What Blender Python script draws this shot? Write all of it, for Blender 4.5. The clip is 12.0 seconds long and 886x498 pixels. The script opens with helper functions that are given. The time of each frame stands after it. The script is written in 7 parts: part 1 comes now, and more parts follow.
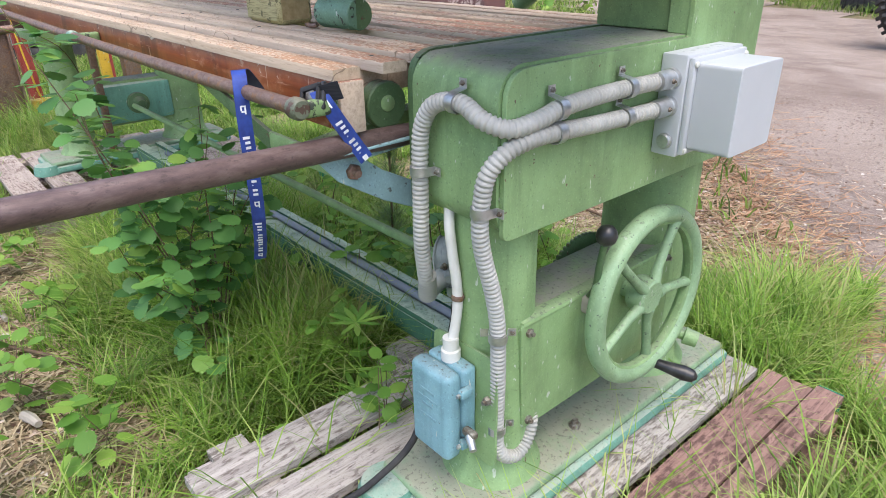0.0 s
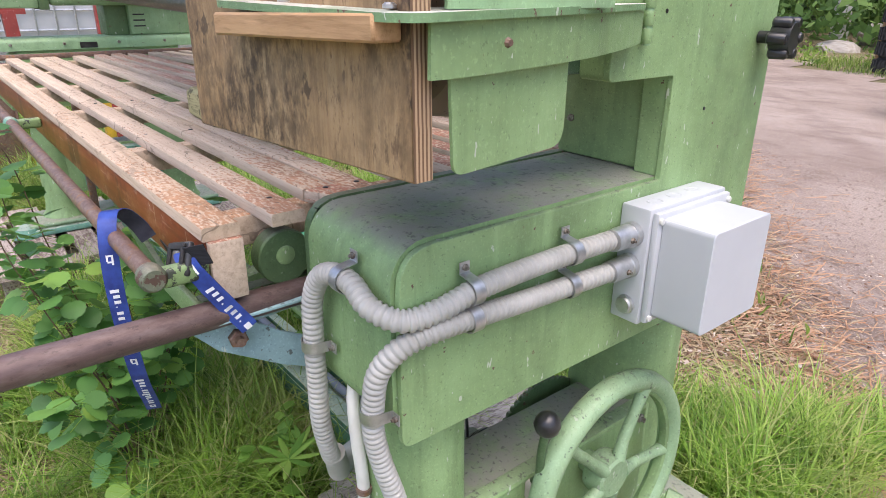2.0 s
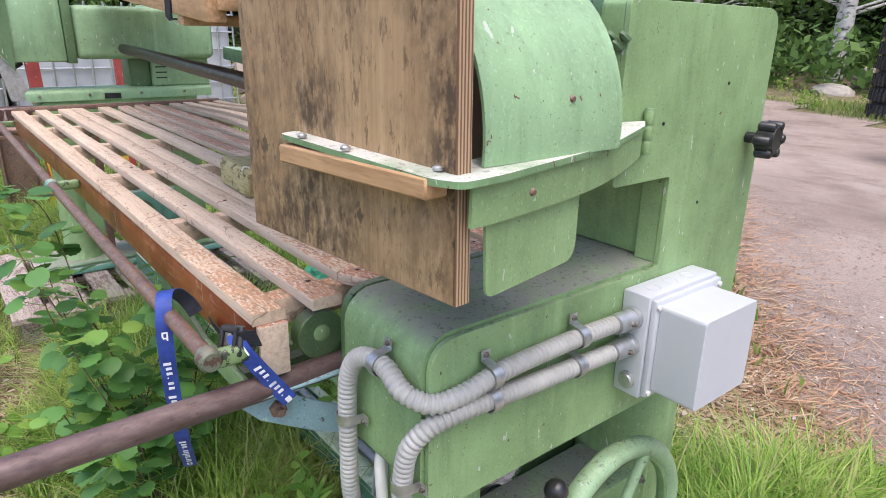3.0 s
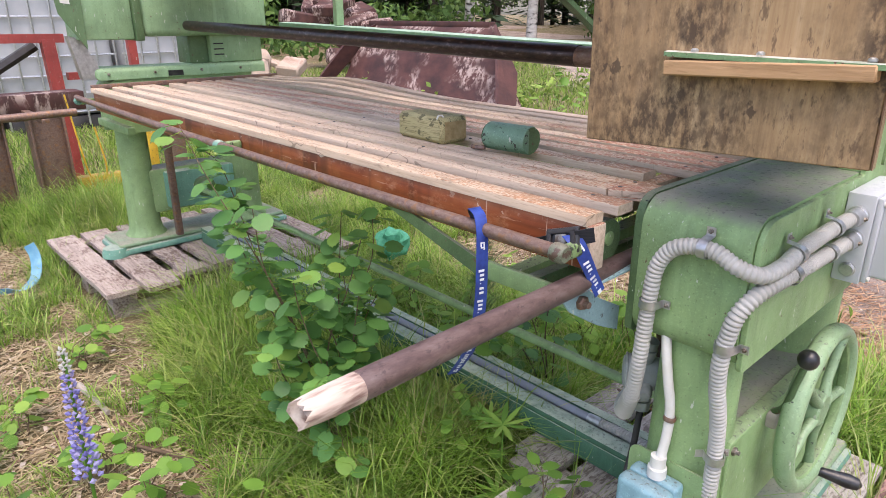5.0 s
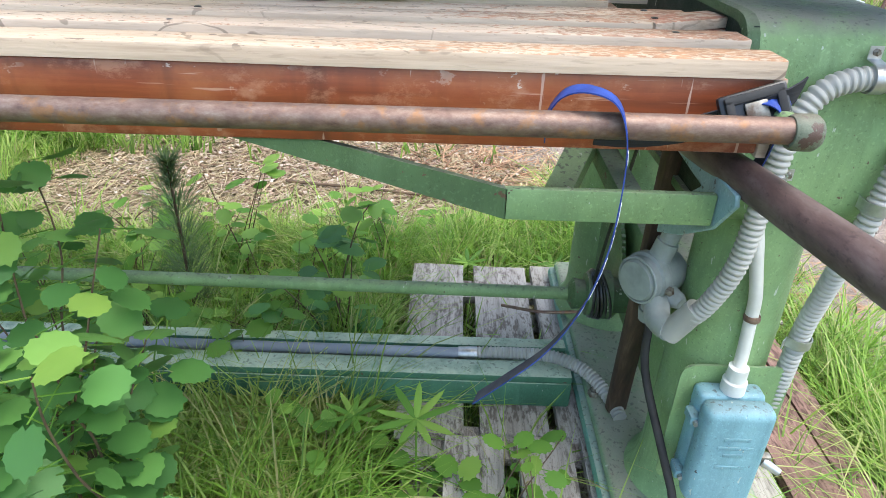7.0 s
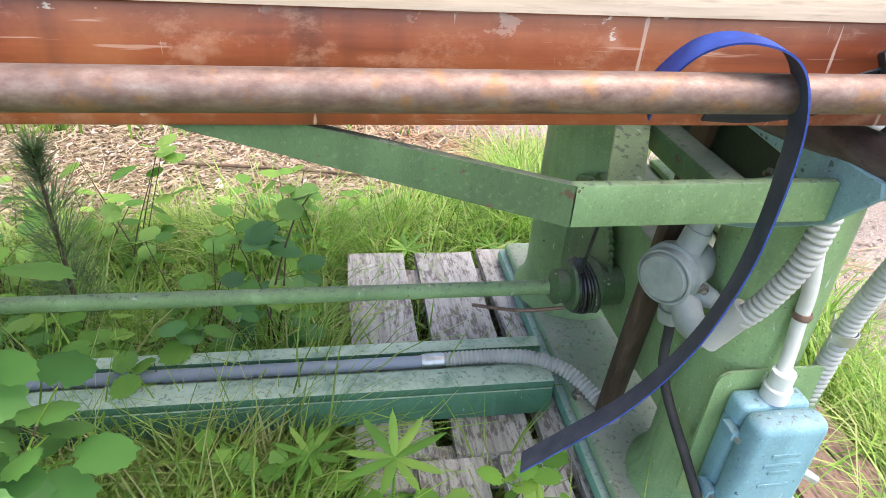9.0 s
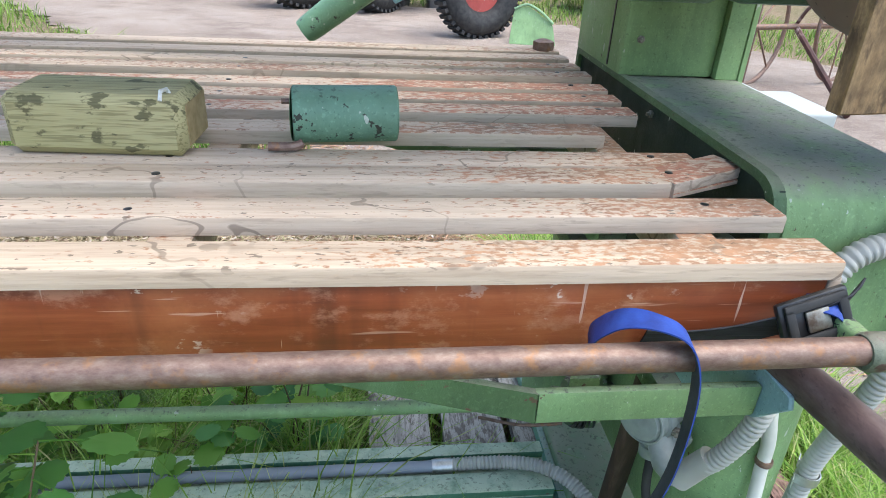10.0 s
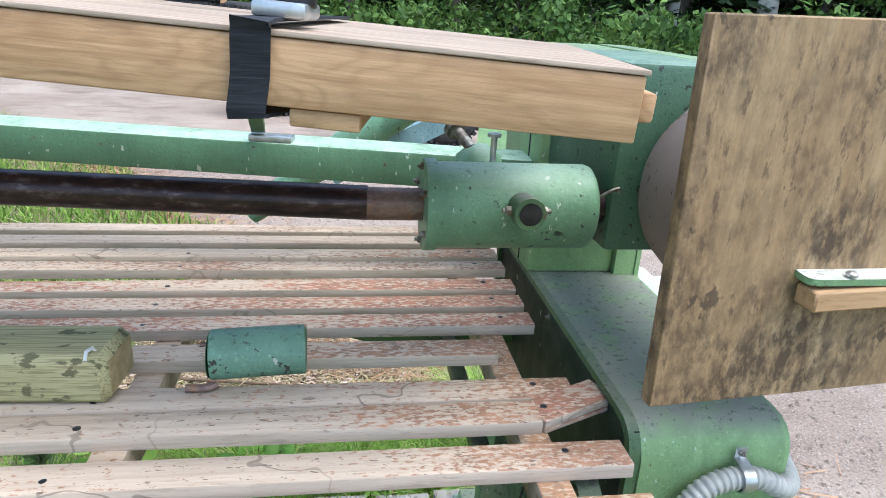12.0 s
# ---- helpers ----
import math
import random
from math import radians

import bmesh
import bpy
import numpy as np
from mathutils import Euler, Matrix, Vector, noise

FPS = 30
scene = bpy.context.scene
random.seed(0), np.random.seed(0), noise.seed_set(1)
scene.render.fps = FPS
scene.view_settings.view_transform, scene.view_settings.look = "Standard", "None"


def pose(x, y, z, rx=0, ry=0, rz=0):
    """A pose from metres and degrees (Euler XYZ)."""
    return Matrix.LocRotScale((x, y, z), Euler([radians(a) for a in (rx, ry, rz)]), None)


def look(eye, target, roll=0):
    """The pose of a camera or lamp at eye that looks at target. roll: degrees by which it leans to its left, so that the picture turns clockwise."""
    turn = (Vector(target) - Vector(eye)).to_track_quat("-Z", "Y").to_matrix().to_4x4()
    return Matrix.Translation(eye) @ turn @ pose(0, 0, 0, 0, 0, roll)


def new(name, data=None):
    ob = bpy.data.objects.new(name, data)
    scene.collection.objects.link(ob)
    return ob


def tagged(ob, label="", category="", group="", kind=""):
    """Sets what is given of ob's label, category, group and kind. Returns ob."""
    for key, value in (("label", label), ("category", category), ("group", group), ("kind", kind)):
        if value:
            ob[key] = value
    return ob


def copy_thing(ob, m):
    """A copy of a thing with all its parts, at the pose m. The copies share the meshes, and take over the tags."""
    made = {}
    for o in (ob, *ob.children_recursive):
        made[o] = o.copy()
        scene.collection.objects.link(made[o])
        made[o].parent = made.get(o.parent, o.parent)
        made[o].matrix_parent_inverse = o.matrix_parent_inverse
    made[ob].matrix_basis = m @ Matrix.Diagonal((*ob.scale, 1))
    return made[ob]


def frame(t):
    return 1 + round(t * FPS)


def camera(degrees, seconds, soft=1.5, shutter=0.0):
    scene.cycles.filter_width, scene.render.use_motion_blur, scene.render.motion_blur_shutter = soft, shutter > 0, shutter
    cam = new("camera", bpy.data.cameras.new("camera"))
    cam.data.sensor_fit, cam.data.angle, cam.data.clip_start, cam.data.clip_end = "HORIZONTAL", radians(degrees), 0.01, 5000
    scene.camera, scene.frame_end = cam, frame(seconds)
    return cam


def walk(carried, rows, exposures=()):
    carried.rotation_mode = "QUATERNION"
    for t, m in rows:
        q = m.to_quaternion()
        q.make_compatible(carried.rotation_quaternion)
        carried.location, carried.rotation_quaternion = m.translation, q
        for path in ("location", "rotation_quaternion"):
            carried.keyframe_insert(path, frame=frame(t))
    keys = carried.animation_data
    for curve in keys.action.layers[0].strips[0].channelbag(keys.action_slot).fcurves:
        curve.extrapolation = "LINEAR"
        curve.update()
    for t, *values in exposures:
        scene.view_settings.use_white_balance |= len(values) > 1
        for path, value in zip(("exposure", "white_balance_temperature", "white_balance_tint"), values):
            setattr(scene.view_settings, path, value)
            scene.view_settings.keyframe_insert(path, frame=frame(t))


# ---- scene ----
cam = camera(69.0, 12.0, 0.75)
PATH = [
    (0, (0.774, -0.51, 1.222), (-0.593, 0.677, 0.371), -0.9),
    (0.5, (0.658, -0.301, 1.124), (-0.717, 0.785, 0.159), 2.2),
    (1, (0.636, -0.255, 1.111), (-0.709, 0.839, 0.113), 2.1),
    (1.5, (0.659, -0.231, 1.183), (-0.747, 0.881, 0.296), 1.4),
    (2, (0.694, -0.24, 1.317), (-0.758, 0.923, 0.582), 0.4),
    (2.5, (0.722, -0.271, 1.398), (-0.731, 0.902, 0.684), 0.9),
    (2.7, (0.726, -0.285, 1.419), (-0.746, 0.897, 0.758), 1.4),
    (4.3, (0.68, -0.61, 1.372), (-0.776, 0.617, 0.76), -0.5),
    (4.5, (0.647, -0.708, 1.355), (-0.785, 0.515, 0.681), -1.2),
    (5, (0.524, -0.817, 1.356), (-0.851, 0.464, 0.672), 0.0),
    (5.5, (0.263, -0.813, 1.337), (-1.086, 0.504, 0.669), -0.2),
    (6, (0.045, -0.811, 1.313), (-0.972, 0.759, 0.607), 0.7),
    (6.5, (-0.143, -0.850, 1.305), (-0.587, 0.891, 0.427), 0.8),
    (7, (-0.297, -0.600, 1.197), (-0.314, 1.139, 0.209), 1.6),
    (7.2, (-0.315, -0.507, 1.147), (-0.186, 1.194, 0.105), 2.8),
    (8.8, (-0.408, -0.376, 1.089), (-0.093, 1.265, -0.010), 3.6),
    (9, (-0.405, -0.403, 1.132), (-0.092, 1.265, 0.074), 4.0),
    (9.5, (-0.414, -0.423, 1.208), (-0.102, 1.309, 0.257), 3.4),
    (10, (-0.387, -0.440, 1.306), (-0.158, 1.312, 0.367), 3.1),
    (10.5, (-0.383, -0.425, 1.402), (-0.082, 1.306, 0.445), 5.6),
    (11, (-0.327, -0.436, 1.478), (-0.040, 1.354, 0.633), 2.2),
    (11.5, (-0.310, -0.440, 1.494), (-0.045, 1.384, 0.716), 2.2),
    (12, (-0.304, -0.460, 1.506), (-0.011, 1.391, 0.808), 3.3),
]
STOPS = [(0, 0.12, 6550, 13), (1.0, 0.3, 6600, 16), (1.5, 0.27, 6900, 21), (2.0, 0.14, 6750, 19), (2.5, 0.08, 6550, 16), (4.5, 0.12, 6950, 25), (5.0, 0.2, 6900, 21), (5.5, 0.3, 6500, 12), (7.0, 0.5, 6400, 6), (9.0, 0.85, 6700, 13), (9.8, 0.38, 6300, 7), (11.0, 0.33, 5950, 3), (12.0, 0.38, 6050, 5)]
walk(cam, [(t, look(eye, target, roll)) for t, eye, target, roll in PATH], [(t, 1.22 + s, k, g) for t, s, k, g in STOPS])

# ---- world and light ----
G = 0.138  # level of the ground
world = bpy.data.worlds.new("overcast_sky")
scene.world = world
world.use_nodes = True
wn = world.node_tree
sky = wn.nodes.new("ShaderNodeTexSky")
sky.sky_type = "NISHITA"
sky.sun_disc = False
sky.sun_elevation = radians(70)
sky.sun_rotation = radians(118)
sky.air_density, sky.dust_density, sky.ozone_density = 1.0, 2.6, 1.0
wn.links.new(sky.outputs[0], wn.nodes["Background"].inputs[0])
wn.nodes["Background"].inputs[1].default_value = 0.15
sun = new("sun", bpy.data.lights.new("sun", "SUN"))
sun.data.energy, sun.data.angle, sun.data.color = 1.0, radians(60), (1.0, 0.97, 0.92)
sun.matrix_world = look(30 * Vector((math.sin(radians(118)) * math.cos(radians(70)), math.cos(radians(118)) * math.cos(radians(70)), math.sin(radians(70)))), (0, 0, 0))


# ---- materials ----
class Mat:
    """A small builder round one node material."""

    def __init__(self, name, rough=0.6, metal=0.0, spec=0.5, coords="Object"):
        self.m = bpy.data.materials.new(name)
        self.m.use_nodes = True
        self.t = self.m.node_tree
        self.b = self.t.nodes["Principled BSDF"]
        self.b.inputs["Roughness"].default_value = rough
        self.b.inputs["Metallic"].default_value = metal
        self.b.inputs["Specular IOR Level"].default_value = spec
        tc = self.n("ShaderNodeTexCoord")
        info = self.n("ShaderNodeObjectInfo")
        add = self.n("ShaderNodeVectorMath")
        self.t.links.new(tc.outputs[coords], add.inputs[0])
        comb = self.n("ShaderNodeVectorMath")
        comb.operation = "SCALE"
        comb.inputs[0].default_value = (3.7, 5.3, 2.9)
        self.t.links.new(info.outputs["Random"], comb.inputs["Scale"])
        self.t.links.new(comb.outputs[0], add.inputs[1])
        self.co, self.info = add.outputs[0], info

    def n(self, kind):
        return self.t.nodes.new(kind)

    def noise(self, scale, detail=4.0, stretch=(1, 1, 1), rough=0.55):
        mp = self.n("ShaderNodeMapping")
        mp.inputs["Scale"].default_value = stretch
        self.t.links.new(self.co, mp.inputs["Vector"])
        x = self.n("ShaderNodeTexNoise")
        x.inputs["Scale"].default_value = scale
        x.inputs["Detail"].default_value = detail
        x.inputs["Roughness"].default_value = rough
        self.t.links.new(mp.outputs[0], x.inputs["Vector"])
        return x.outputs["Fac"]

    def ramp(self, fac, stops):
        r = self.n("ShaderNodeValToRGB")
        e = r.color_ramp.elements
        while len(e) < len(stops):
            e.new(0.5)
        for k, (p, c) in zip(e, stops):
            k.position = p
            k.color = (*c, 1) if len(c) == 3 else c
        self.t.links.new(fac, r.inputs[0])
        return r.outputs[0]

    def step(self, fac, a, b):
        r = self.n("ShaderNodeMapRange")
        r.inputs["From Min"].default_value, r.inputs["From Max"].default_value = a, b
        self.t.links.new(fac, r.inputs["Value"])
        return r.outputs[0]

    def mul(self, a, b, op="MULTIPLY"):
        m = self.n("ShaderNodeMath")
        m.operation = op
        m.use_clamp = True
        for i, v in enumerate((a, b)):
            if isinstance(v, (int, float)):
                m.inputs[i].default_value = v
            else:
                self.t.links.new(v, m.inputs[i])
        return m.outputs[0]

    def mix(self, fac, a, b):
        x = self.n("ShaderNodeMix")
        x.data_type = "RGBA"
        ins = [i for i in x.inputs if i.type == "RGBA"]
        for i, v in zip(ins, (a, b)):
            if isinstance(v, tuple):
                i.default_value = (*v, 1)
            else:
                self.t.links.new(v, i)
        if isinstance(fac, (int, float)):
            x.inputs[0].default_value = fac
        else:
            self.t.links.new(fac, x.inputs[0])
        return [o for o in x.outputs if o.type == "RGBA"][0]

    def up(self, a=0.6, b=0.95):
        g = self.n("ShaderNodeNewGeometry")
        s = self.n("ShaderNodeSeparateXYZ")
        self.t.links.new(g.outputs["Normal"], s.inputs[0])
        return self.step(s.outputs["Z"], a, b)

    def island(self):
        return self.n("ShaderNodeNewGeometry").outputs["Random Per Island"]

    def done(self, colour, bump=None, strength=0.2, dist=0.002, rough=None):
        if isinstance(colour, tuple):
            self.b.inputs["Base Color"].default_value = (*colour, 1)
        else:
            self.t.links.new(colour, self.b.inputs["Base Color"])
        if bump is not None:
            bp = self.n("ShaderNodeBump")
            bp.inputs["Strength"].default_value = strength
            bp.inputs["Distance"].default_value = dist
            self.t.links.new(bump, bp.inputs["Height"])
            self.t.links.new(bp.outputs[0], self.b.inputs["Normal"])
        if rough is not None:
            self.t.links.new(rough, self.b.inputs["Roughness"])
        return self.m


def paint(name, base, chip=(0.12, 0.07, 0.045), dust_light=(0.2, 0.2, 0.17), dust_light_share=0.5, rough=0.42, amount=0.0, streak=0.45, speck=0.22):
    p = Mat(name, rough)
    dark = tuple(c * 0.66 for c in base)
    lite = tuple(min(1, c * 1.25 + 0.015) for c in base)
    c = p.ramp(p.noise(4, 9, rough=0.7), [(0.3, dark), (0.5, base), (0.7, lite)])
    # runs of dirt and rain marks down the paint
    c = p.mix(p.mul(p.step(p.noise(30, 8, (1, 1, 0.12), 0.7), 0.5, 0.7), streak), c, tuple(v * 0.55 for v in base))
    c = p.mix(p.mul(p.step(p.noise(20, 6, (1, 1, 0.08)), 0.6, 0.7), 0.35), c, tuple(min(1, v * 1.5 + 0.03) for v in base))
    # fine pale speckle, dark specks, small chips, bare scratches
    c = p.mix(p.mul(p.step(p.noise(260, 4), 0.58, 0.66), speck), c, tuple(min(1, v * 1.8 + 0.05) for v in base))
    c = p.mix(p.mul(p.step(p.noise(210, 4), 0.64, 0.67), 0.45), c, tuple(v * 0.35 for v in base))
    c = p.mix(p.step(p.noise(75, 5, rough=0.6), 0.69 - amount, 0.7 - amount), c, chip)
    c = p.mix(p.mul(p.step(p.noise(90, 3, (1, 1, 0.4)), 0.69, 0.7), 0.8), c, (0.52, 0.56, 0.48))
    # upward faces: dust, and light painted paler on the beam and rail tops
    d = p.mul(p.mul(p.up(), p.step(p.noise(18, 9, rough=0.7), 0.24, 0.52)), dust_light_share)
    c = p.mix(d, c, dust_light)
    c = p.mix(p.mul(p.mul(p.up(), p.step(p.noise(120, 6, rough=0.65), 0.57, 0.62)), 0.75), c, tuple(v * 0.4 for v in dust_light))
    r = p.step(p.noise(26, 6), 0.1, 1.0)
    r2 = p.n("ShaderNodeMapRange")
    r2.inputs["To Min"].default_value, r2.inputs["To Max"].default_value = rough - 0.1, rough + 0.32
    p.t.links.new(r, r2.inputs["Value"])
    return p.done(c, p.noise(170, 6, rough=0.75), 0.6, 0.0016, r2.outputs[0])


def wood(name, pale, deep, stain=None, stained=0.0, rough=0.7, along="x", knots=0.0, grain=1.0, end=0.0, rings=0.4, figure=0.0):
    """Planed wood; stain gives red-brown flecks left of old paint, more of them (end) at the end by the near unit."""
    st = {"x": (0.05, 1, 1), "y": (1, 0.05, 1), "z": (1, 1, 0.05)}[along]
    p = Mat(name, rough, 0, 0.3)
    c = p.ramp(p.noise(110 * grain, 9, st, 0.65), [(0.3, deep), (0.55, pale), (0.8, tuple(min(1, v * 1.15) for v in pale))])
    c = p.mix(p.mul(p.step(p.noise(240, 6, tuple(v if v == 1 else 0.12 for v in st), 0.6), 0.56, 0.66), 0.35), c, tuple(v * 0.55 for v in deep))
    c = p.mix(p.mul(p.step(p.noise(3, 6), 0.45, 0.66), 0.35), c, tuple(v * 0.72 for v in pale))
    if stain:
        flat = (0.45, 1, 1) if along == "x" else (1, 1, 0.45)
        geo = p.n("ShaderNodeNewGeometry")
        sep = p.n("ShaderNodeSeparateXYZ")
        p.t.links.new(geo.outputs["Position"], sep.inputs[0])
        more = p.mul(p.step(sep.outputs["X"], -0.42, -0.1), end)
        broad = p.mul(p.noise(6, 5, flat), p.mul(more, stained, "ADD"), "ADD")
        fleck = p.mul(p.noise(210, 7, flat, 0.62), p.mul(p.step(broad, 0.5, 0.8), 0.19), "ADD")
        c = p.mix(p.mul(p.mul(p.step(fleck, 0.60, 0.69), p.up(0.45, 0.8)), 0.8), c, p.ramp(p.noise(40, 4), [(0.35, tuple(v * 0.7 for v in stain)), (0.65, tuple(v * 1.35 for v in stain))]))
        c = p.mix(p.mul(p.mul(p.step(p.noise(170, 3, flat), 0.655, 0.67), p.up(0.1, 0.5)), 0.75), c, tuple(v * 0.3 for v in deep))
        line = p.n("ShaderNodeMath")
        line.operation = "PINGPONG"
        line.inputs[1].default_value = 0.5
        p.t.links.new(p.noise(8, 3, (0.7, 1, 1)), line.inputs[0])
        c = p.mix(p.mul(p.mul(p.step(line.outputs[0], 0.4925, 0.4955), p.step(p.noise(2.2, 2), 0.46, 0.56)), rings), c, tuple(v * 0.5 for v in deep))
    if figure:
        # long flame-shaped growth rings that swing round the knots
        flame = p.n("ShaderNodeMath")
        flame.operation = "PINGPONG"
        flame.inputs[1].default_value = 0.014
        p.t.links.new(p.noise(6, 3, (0.35, 1, 1.5), 0.5), flame.inputs[0])
        c = p.mix(p.mul(p.step(flame.outputs[0], 0.006, 0.014), figure), c, tuple(v * 0.8 for v in deep))
    if knots:
        c = p.mix(p.mul(p.step(p.noise(7, 2), 0.63, 0.70), knots), c, tuple(v * 0.4 for v in deep))
        c = p.mix(p.mul(p.step(p.noise(210 * grain, 4, tuple(v if v == 1 else 0.025 for v in st), 0.6), 0.5, 0.64), 0.5), c, tuple(v * 0.85 for v in deep))
        c = p.mix(p.mul(p.step(p.noise(9, 6, tuple(v if v == 1 else 0.3 for v in st), 0.6), 0.52, 0.66), 0.45), c, tuple(v * 0.9 for v in deep))
    return p.done(c, p.noise(150 * grain, 8, st), 0.5, 0.0015)


M = {}
GREEN = (0.218, 0.345, 0.15)
M["green"] = paint("green_paint", GREEN, dust_light_share=0.35)
M["green_top"] = paint("dusty_green_paint", GREEN, dust_light=(0.24, 0.25, 0.205), dust_light_share=1.0, rough=0.5)
# old dark paint; also gives the painted shade in the far post's recess
M["green_dark"] = paint("old_and_shaded_green_paint", (0.085, 0.155, 0.066), dust_light_share=0.6, amount=0.03)
M["teal"] = paint("turquoise_paint", (0.14, 0.33, 0.25), dust_light=(0.36, 0.42, 0.34), dust_light_share=0.85, amount=0.02)
M["sage"] = paint("dusty_sage_paint", (0.19, 0.30, 0.17), dust_light=(0.31, 0.30, 0.23), dust_light_share=0.8, amount=0.02)
M["shelf"] = paint("flaking_shelf_paint", (0.17, 0.30, 0.14), dust_light=(0.58, 0.58, 0.51), dust_light_share=1.0, amount=0.07)
M["mint"] = paint("light_green_paint", (0.235, 0.385, 0.205), dust_light_share=0.15, amount=0.01)
M["wheel"] = paint("worn_wheel_paint", (0.25, 0.385, 0.215), chip=(0.06, 0.08, 0.055), dust_light_share=0.1, amount=0.035, rough=0.28, speck=0.2)
# beam and rail: dark sides, tops coloured paler as lit from above
M["beam"] = paint("beam_green_lit_top_paint", (0.065, 0.185, 0.11), dust_light=(0.46, 0.55, 0.41), dust_light_share=1.0, amount=0.01)
M["rail"] = paint("wet_lit_top_rail_paint", (0.10, 0.21, 0.115), dust_light=(0.36, 0.50, 0.37), dust_light_share=1.0, amount=0.01)
M["chip_roller"] = paint("weathered_roller_paint", (0.16, 0.30, 0.20), chip=(0.03, 0.035, 0.025), dust_light=(0.19, 0.31, 0.21), dust_light_share=0.9, amount=0.07)
# near black: shade inside the open body, painted in together with grime
M["grimy_shade"] = paint("grimy_shaded_green_paint", (0.012, 0.026, 0.017), chip=(0.005, 0.006, 0.005), dust_light_share=0.0, rough=0.55, amount=0.03, speck=0.05)
M["chipped"] = paint("chipped_green_paint", (0.19, 0.29, 0.12), chip=(0.035, 0.045, 0.03), dust_light_share=0.3, amount=0.13)
M["collar"] = paint("worn_collar_paint", (0.115, 0.135, 0.09), chip=(0.085, 0.05, 0.036), dust_light=(0.20, 0.17, 0.13), dust_light_share=0.6, amount=0.15)
M["housing"] = paint("rain_wet_housing_paint", (0.15, 0.285, 0.165), chip=(0.03, 0.04, 0.03), dust_light=(0.30, 0.43, 0.33), dust_light_share=0.85, rough=0.3, amount=0.04)
# casting green with its shade darkened into the colour; the chips are wear
M["head"] = paint("shaded_casting_paint", (0.058, 0.125, 0.07), chip=(0.03, 0.04, 0.03), dust_light=(0.20, 0.29, 0.22), dust_light_share=0.8, rough=0.35, amount=0.05)
M["blue"] = paint("light_blue_paint", (0.17, 0.33, 0.38), chip=(0.05, 0.06, 0.07), dust_light_share=0.3, amount=0.0)
M["flake"] = paint("flaking_blue_paint", (0.27, 0.43, 0.46), chip=(0.10, 0.13, 0.13), dust_light_share=0.1, amount=0.04)

p = Mat("rusty_steel", 0.55, 0.5)
c = p.ramp(p.noise(120, 9, (0.5, 1, 1), 0.75), [(0.3, (0.12, 0.07, 0.055)), (0.46, (0.20, 0.125, 0.098)), (0.58, (0.25, 0.172, 0.135)), (0.7, (0.31, 0.24, 0.195))])
c = p.mix(p.mul(p.step(p.noise(45, 6, rough=0.65), 0.54, 0.63), 0.6), c, (0.33, 0.16, 0.06))
c = p.mix(p.mul(p.step(p.noise(30, 8), 0.56, 0.68), 0.5), c, (0.10, 0.065, 0.055))
M["rust"] = p.done(c, p.noise(120, 5), 0.3, 0.001)
p = Mat("brown_pole", 0.45, 0.2)
c = p.ramp(p.noise(45, 9, (1, 0.3, 1), 0.7), [(0.3, (0.065, 0.043, 0.04)), (0.5, (0.13, 0.086, 0.079)), (0.68, (0.20, 0.15, 0.138)), (0.8, (0.31, 0.26, 0.24))])
c = p.mix(p.mul(p.step(p.noise(130, 7, (1, 0.5, 1), 0.7), 0.56, 0.64), 0.5), c, (0.035, 0.024, 0.022))
M["pole"] = p.done(c, p.noise(60, 4, (1, 0.2, 1)), 0.15, 0.001)
p = Mat("dark_brown_stick", 0.7)
M["stick"] = p.done(p.ramp(p.noise(60, 8, (1, 1, 0.1), 0.65), [(0.3, (0.03, 0.018, 0.012)), (0.55, (0.075, 0.045, 0.03)), (0.75, (0.15, 0.10, 0.07))]), p.noise(90, 5, (1, 1, 0.1)), 0.4, 0.001)
p = Mat("dark_shaft", 0.35, 0.6)
c = p.ramp(p.noise(80, 8, (0.4, 1, 1), 0.7), [(0.35, (0.022, 0.016, 0.016)), (0.55, (0.06, 0.036, 0.032)), (0.68, (0.16, 0.125, 0.12))])
M["shaft"] = p.done(c, p.noise(110, 5), 0.25, 0.001)
p = Mat("deep_rust", 0.7)
c = p.ramp(p.noise(5, 8), [(0.3, (0.03, 0.012, 0.010)), (0.5, (0.066, 0.024, 0.019)), (0.7, (0.10, 0.038, 0.029))])
M["rust_plain"] = p.done(c, p.noise(25, 6), 0.4, 0.006)
p = Mat("scraped_rust", 0.7)
c = p.ramp(p.noise(5, 8), [(0.3, (0.03, 0.012, 0.010)), (0.5, (0.066, 0.024, 0.019)), (0.7, (0.10, 0.038, 0.029))])
c = p.mix(p.mul(p.step(p.noise(1.6, 3), 0.47, 0.55), p.step(p.noise(22, 8, (1, 1, 0.35), 0.7), 0.46, 0.56)), c, (0.40, 0.31, 0.27))
M["deep_rust"] = p.done(c, p.noise(25, 6), 0.4, 0.006)
p = Mat("galvanised_steel", 0.38, 0.85)
M["zinc"] = p.done(p.ramp(p.noise(60, 4), [(0.3, (0.38, 0.39, 0.39)), (0.7, (0.62, 0.63, 0.63))]), p.noise(90, 3), 0.08, 0.001)
p = Mat("bolt_steel", 0.5, 0.6)
M["bolt"] = p.done(p.ramp(p.noise(90, 4), [(0.35, (0.12, 0.085, 0.06)), (0.65, (0.33, 0.32, 0.28))]), p.noise(150, 3), 0.2, 0.001)
p = Mat("grey_conduit_plastic", 0.5)
c = p.ramp(p.noise(12, 4), [(0.3, (0.33, 0.33, 0.30)), (0.7, (0.46, 0.455, 0.42))])
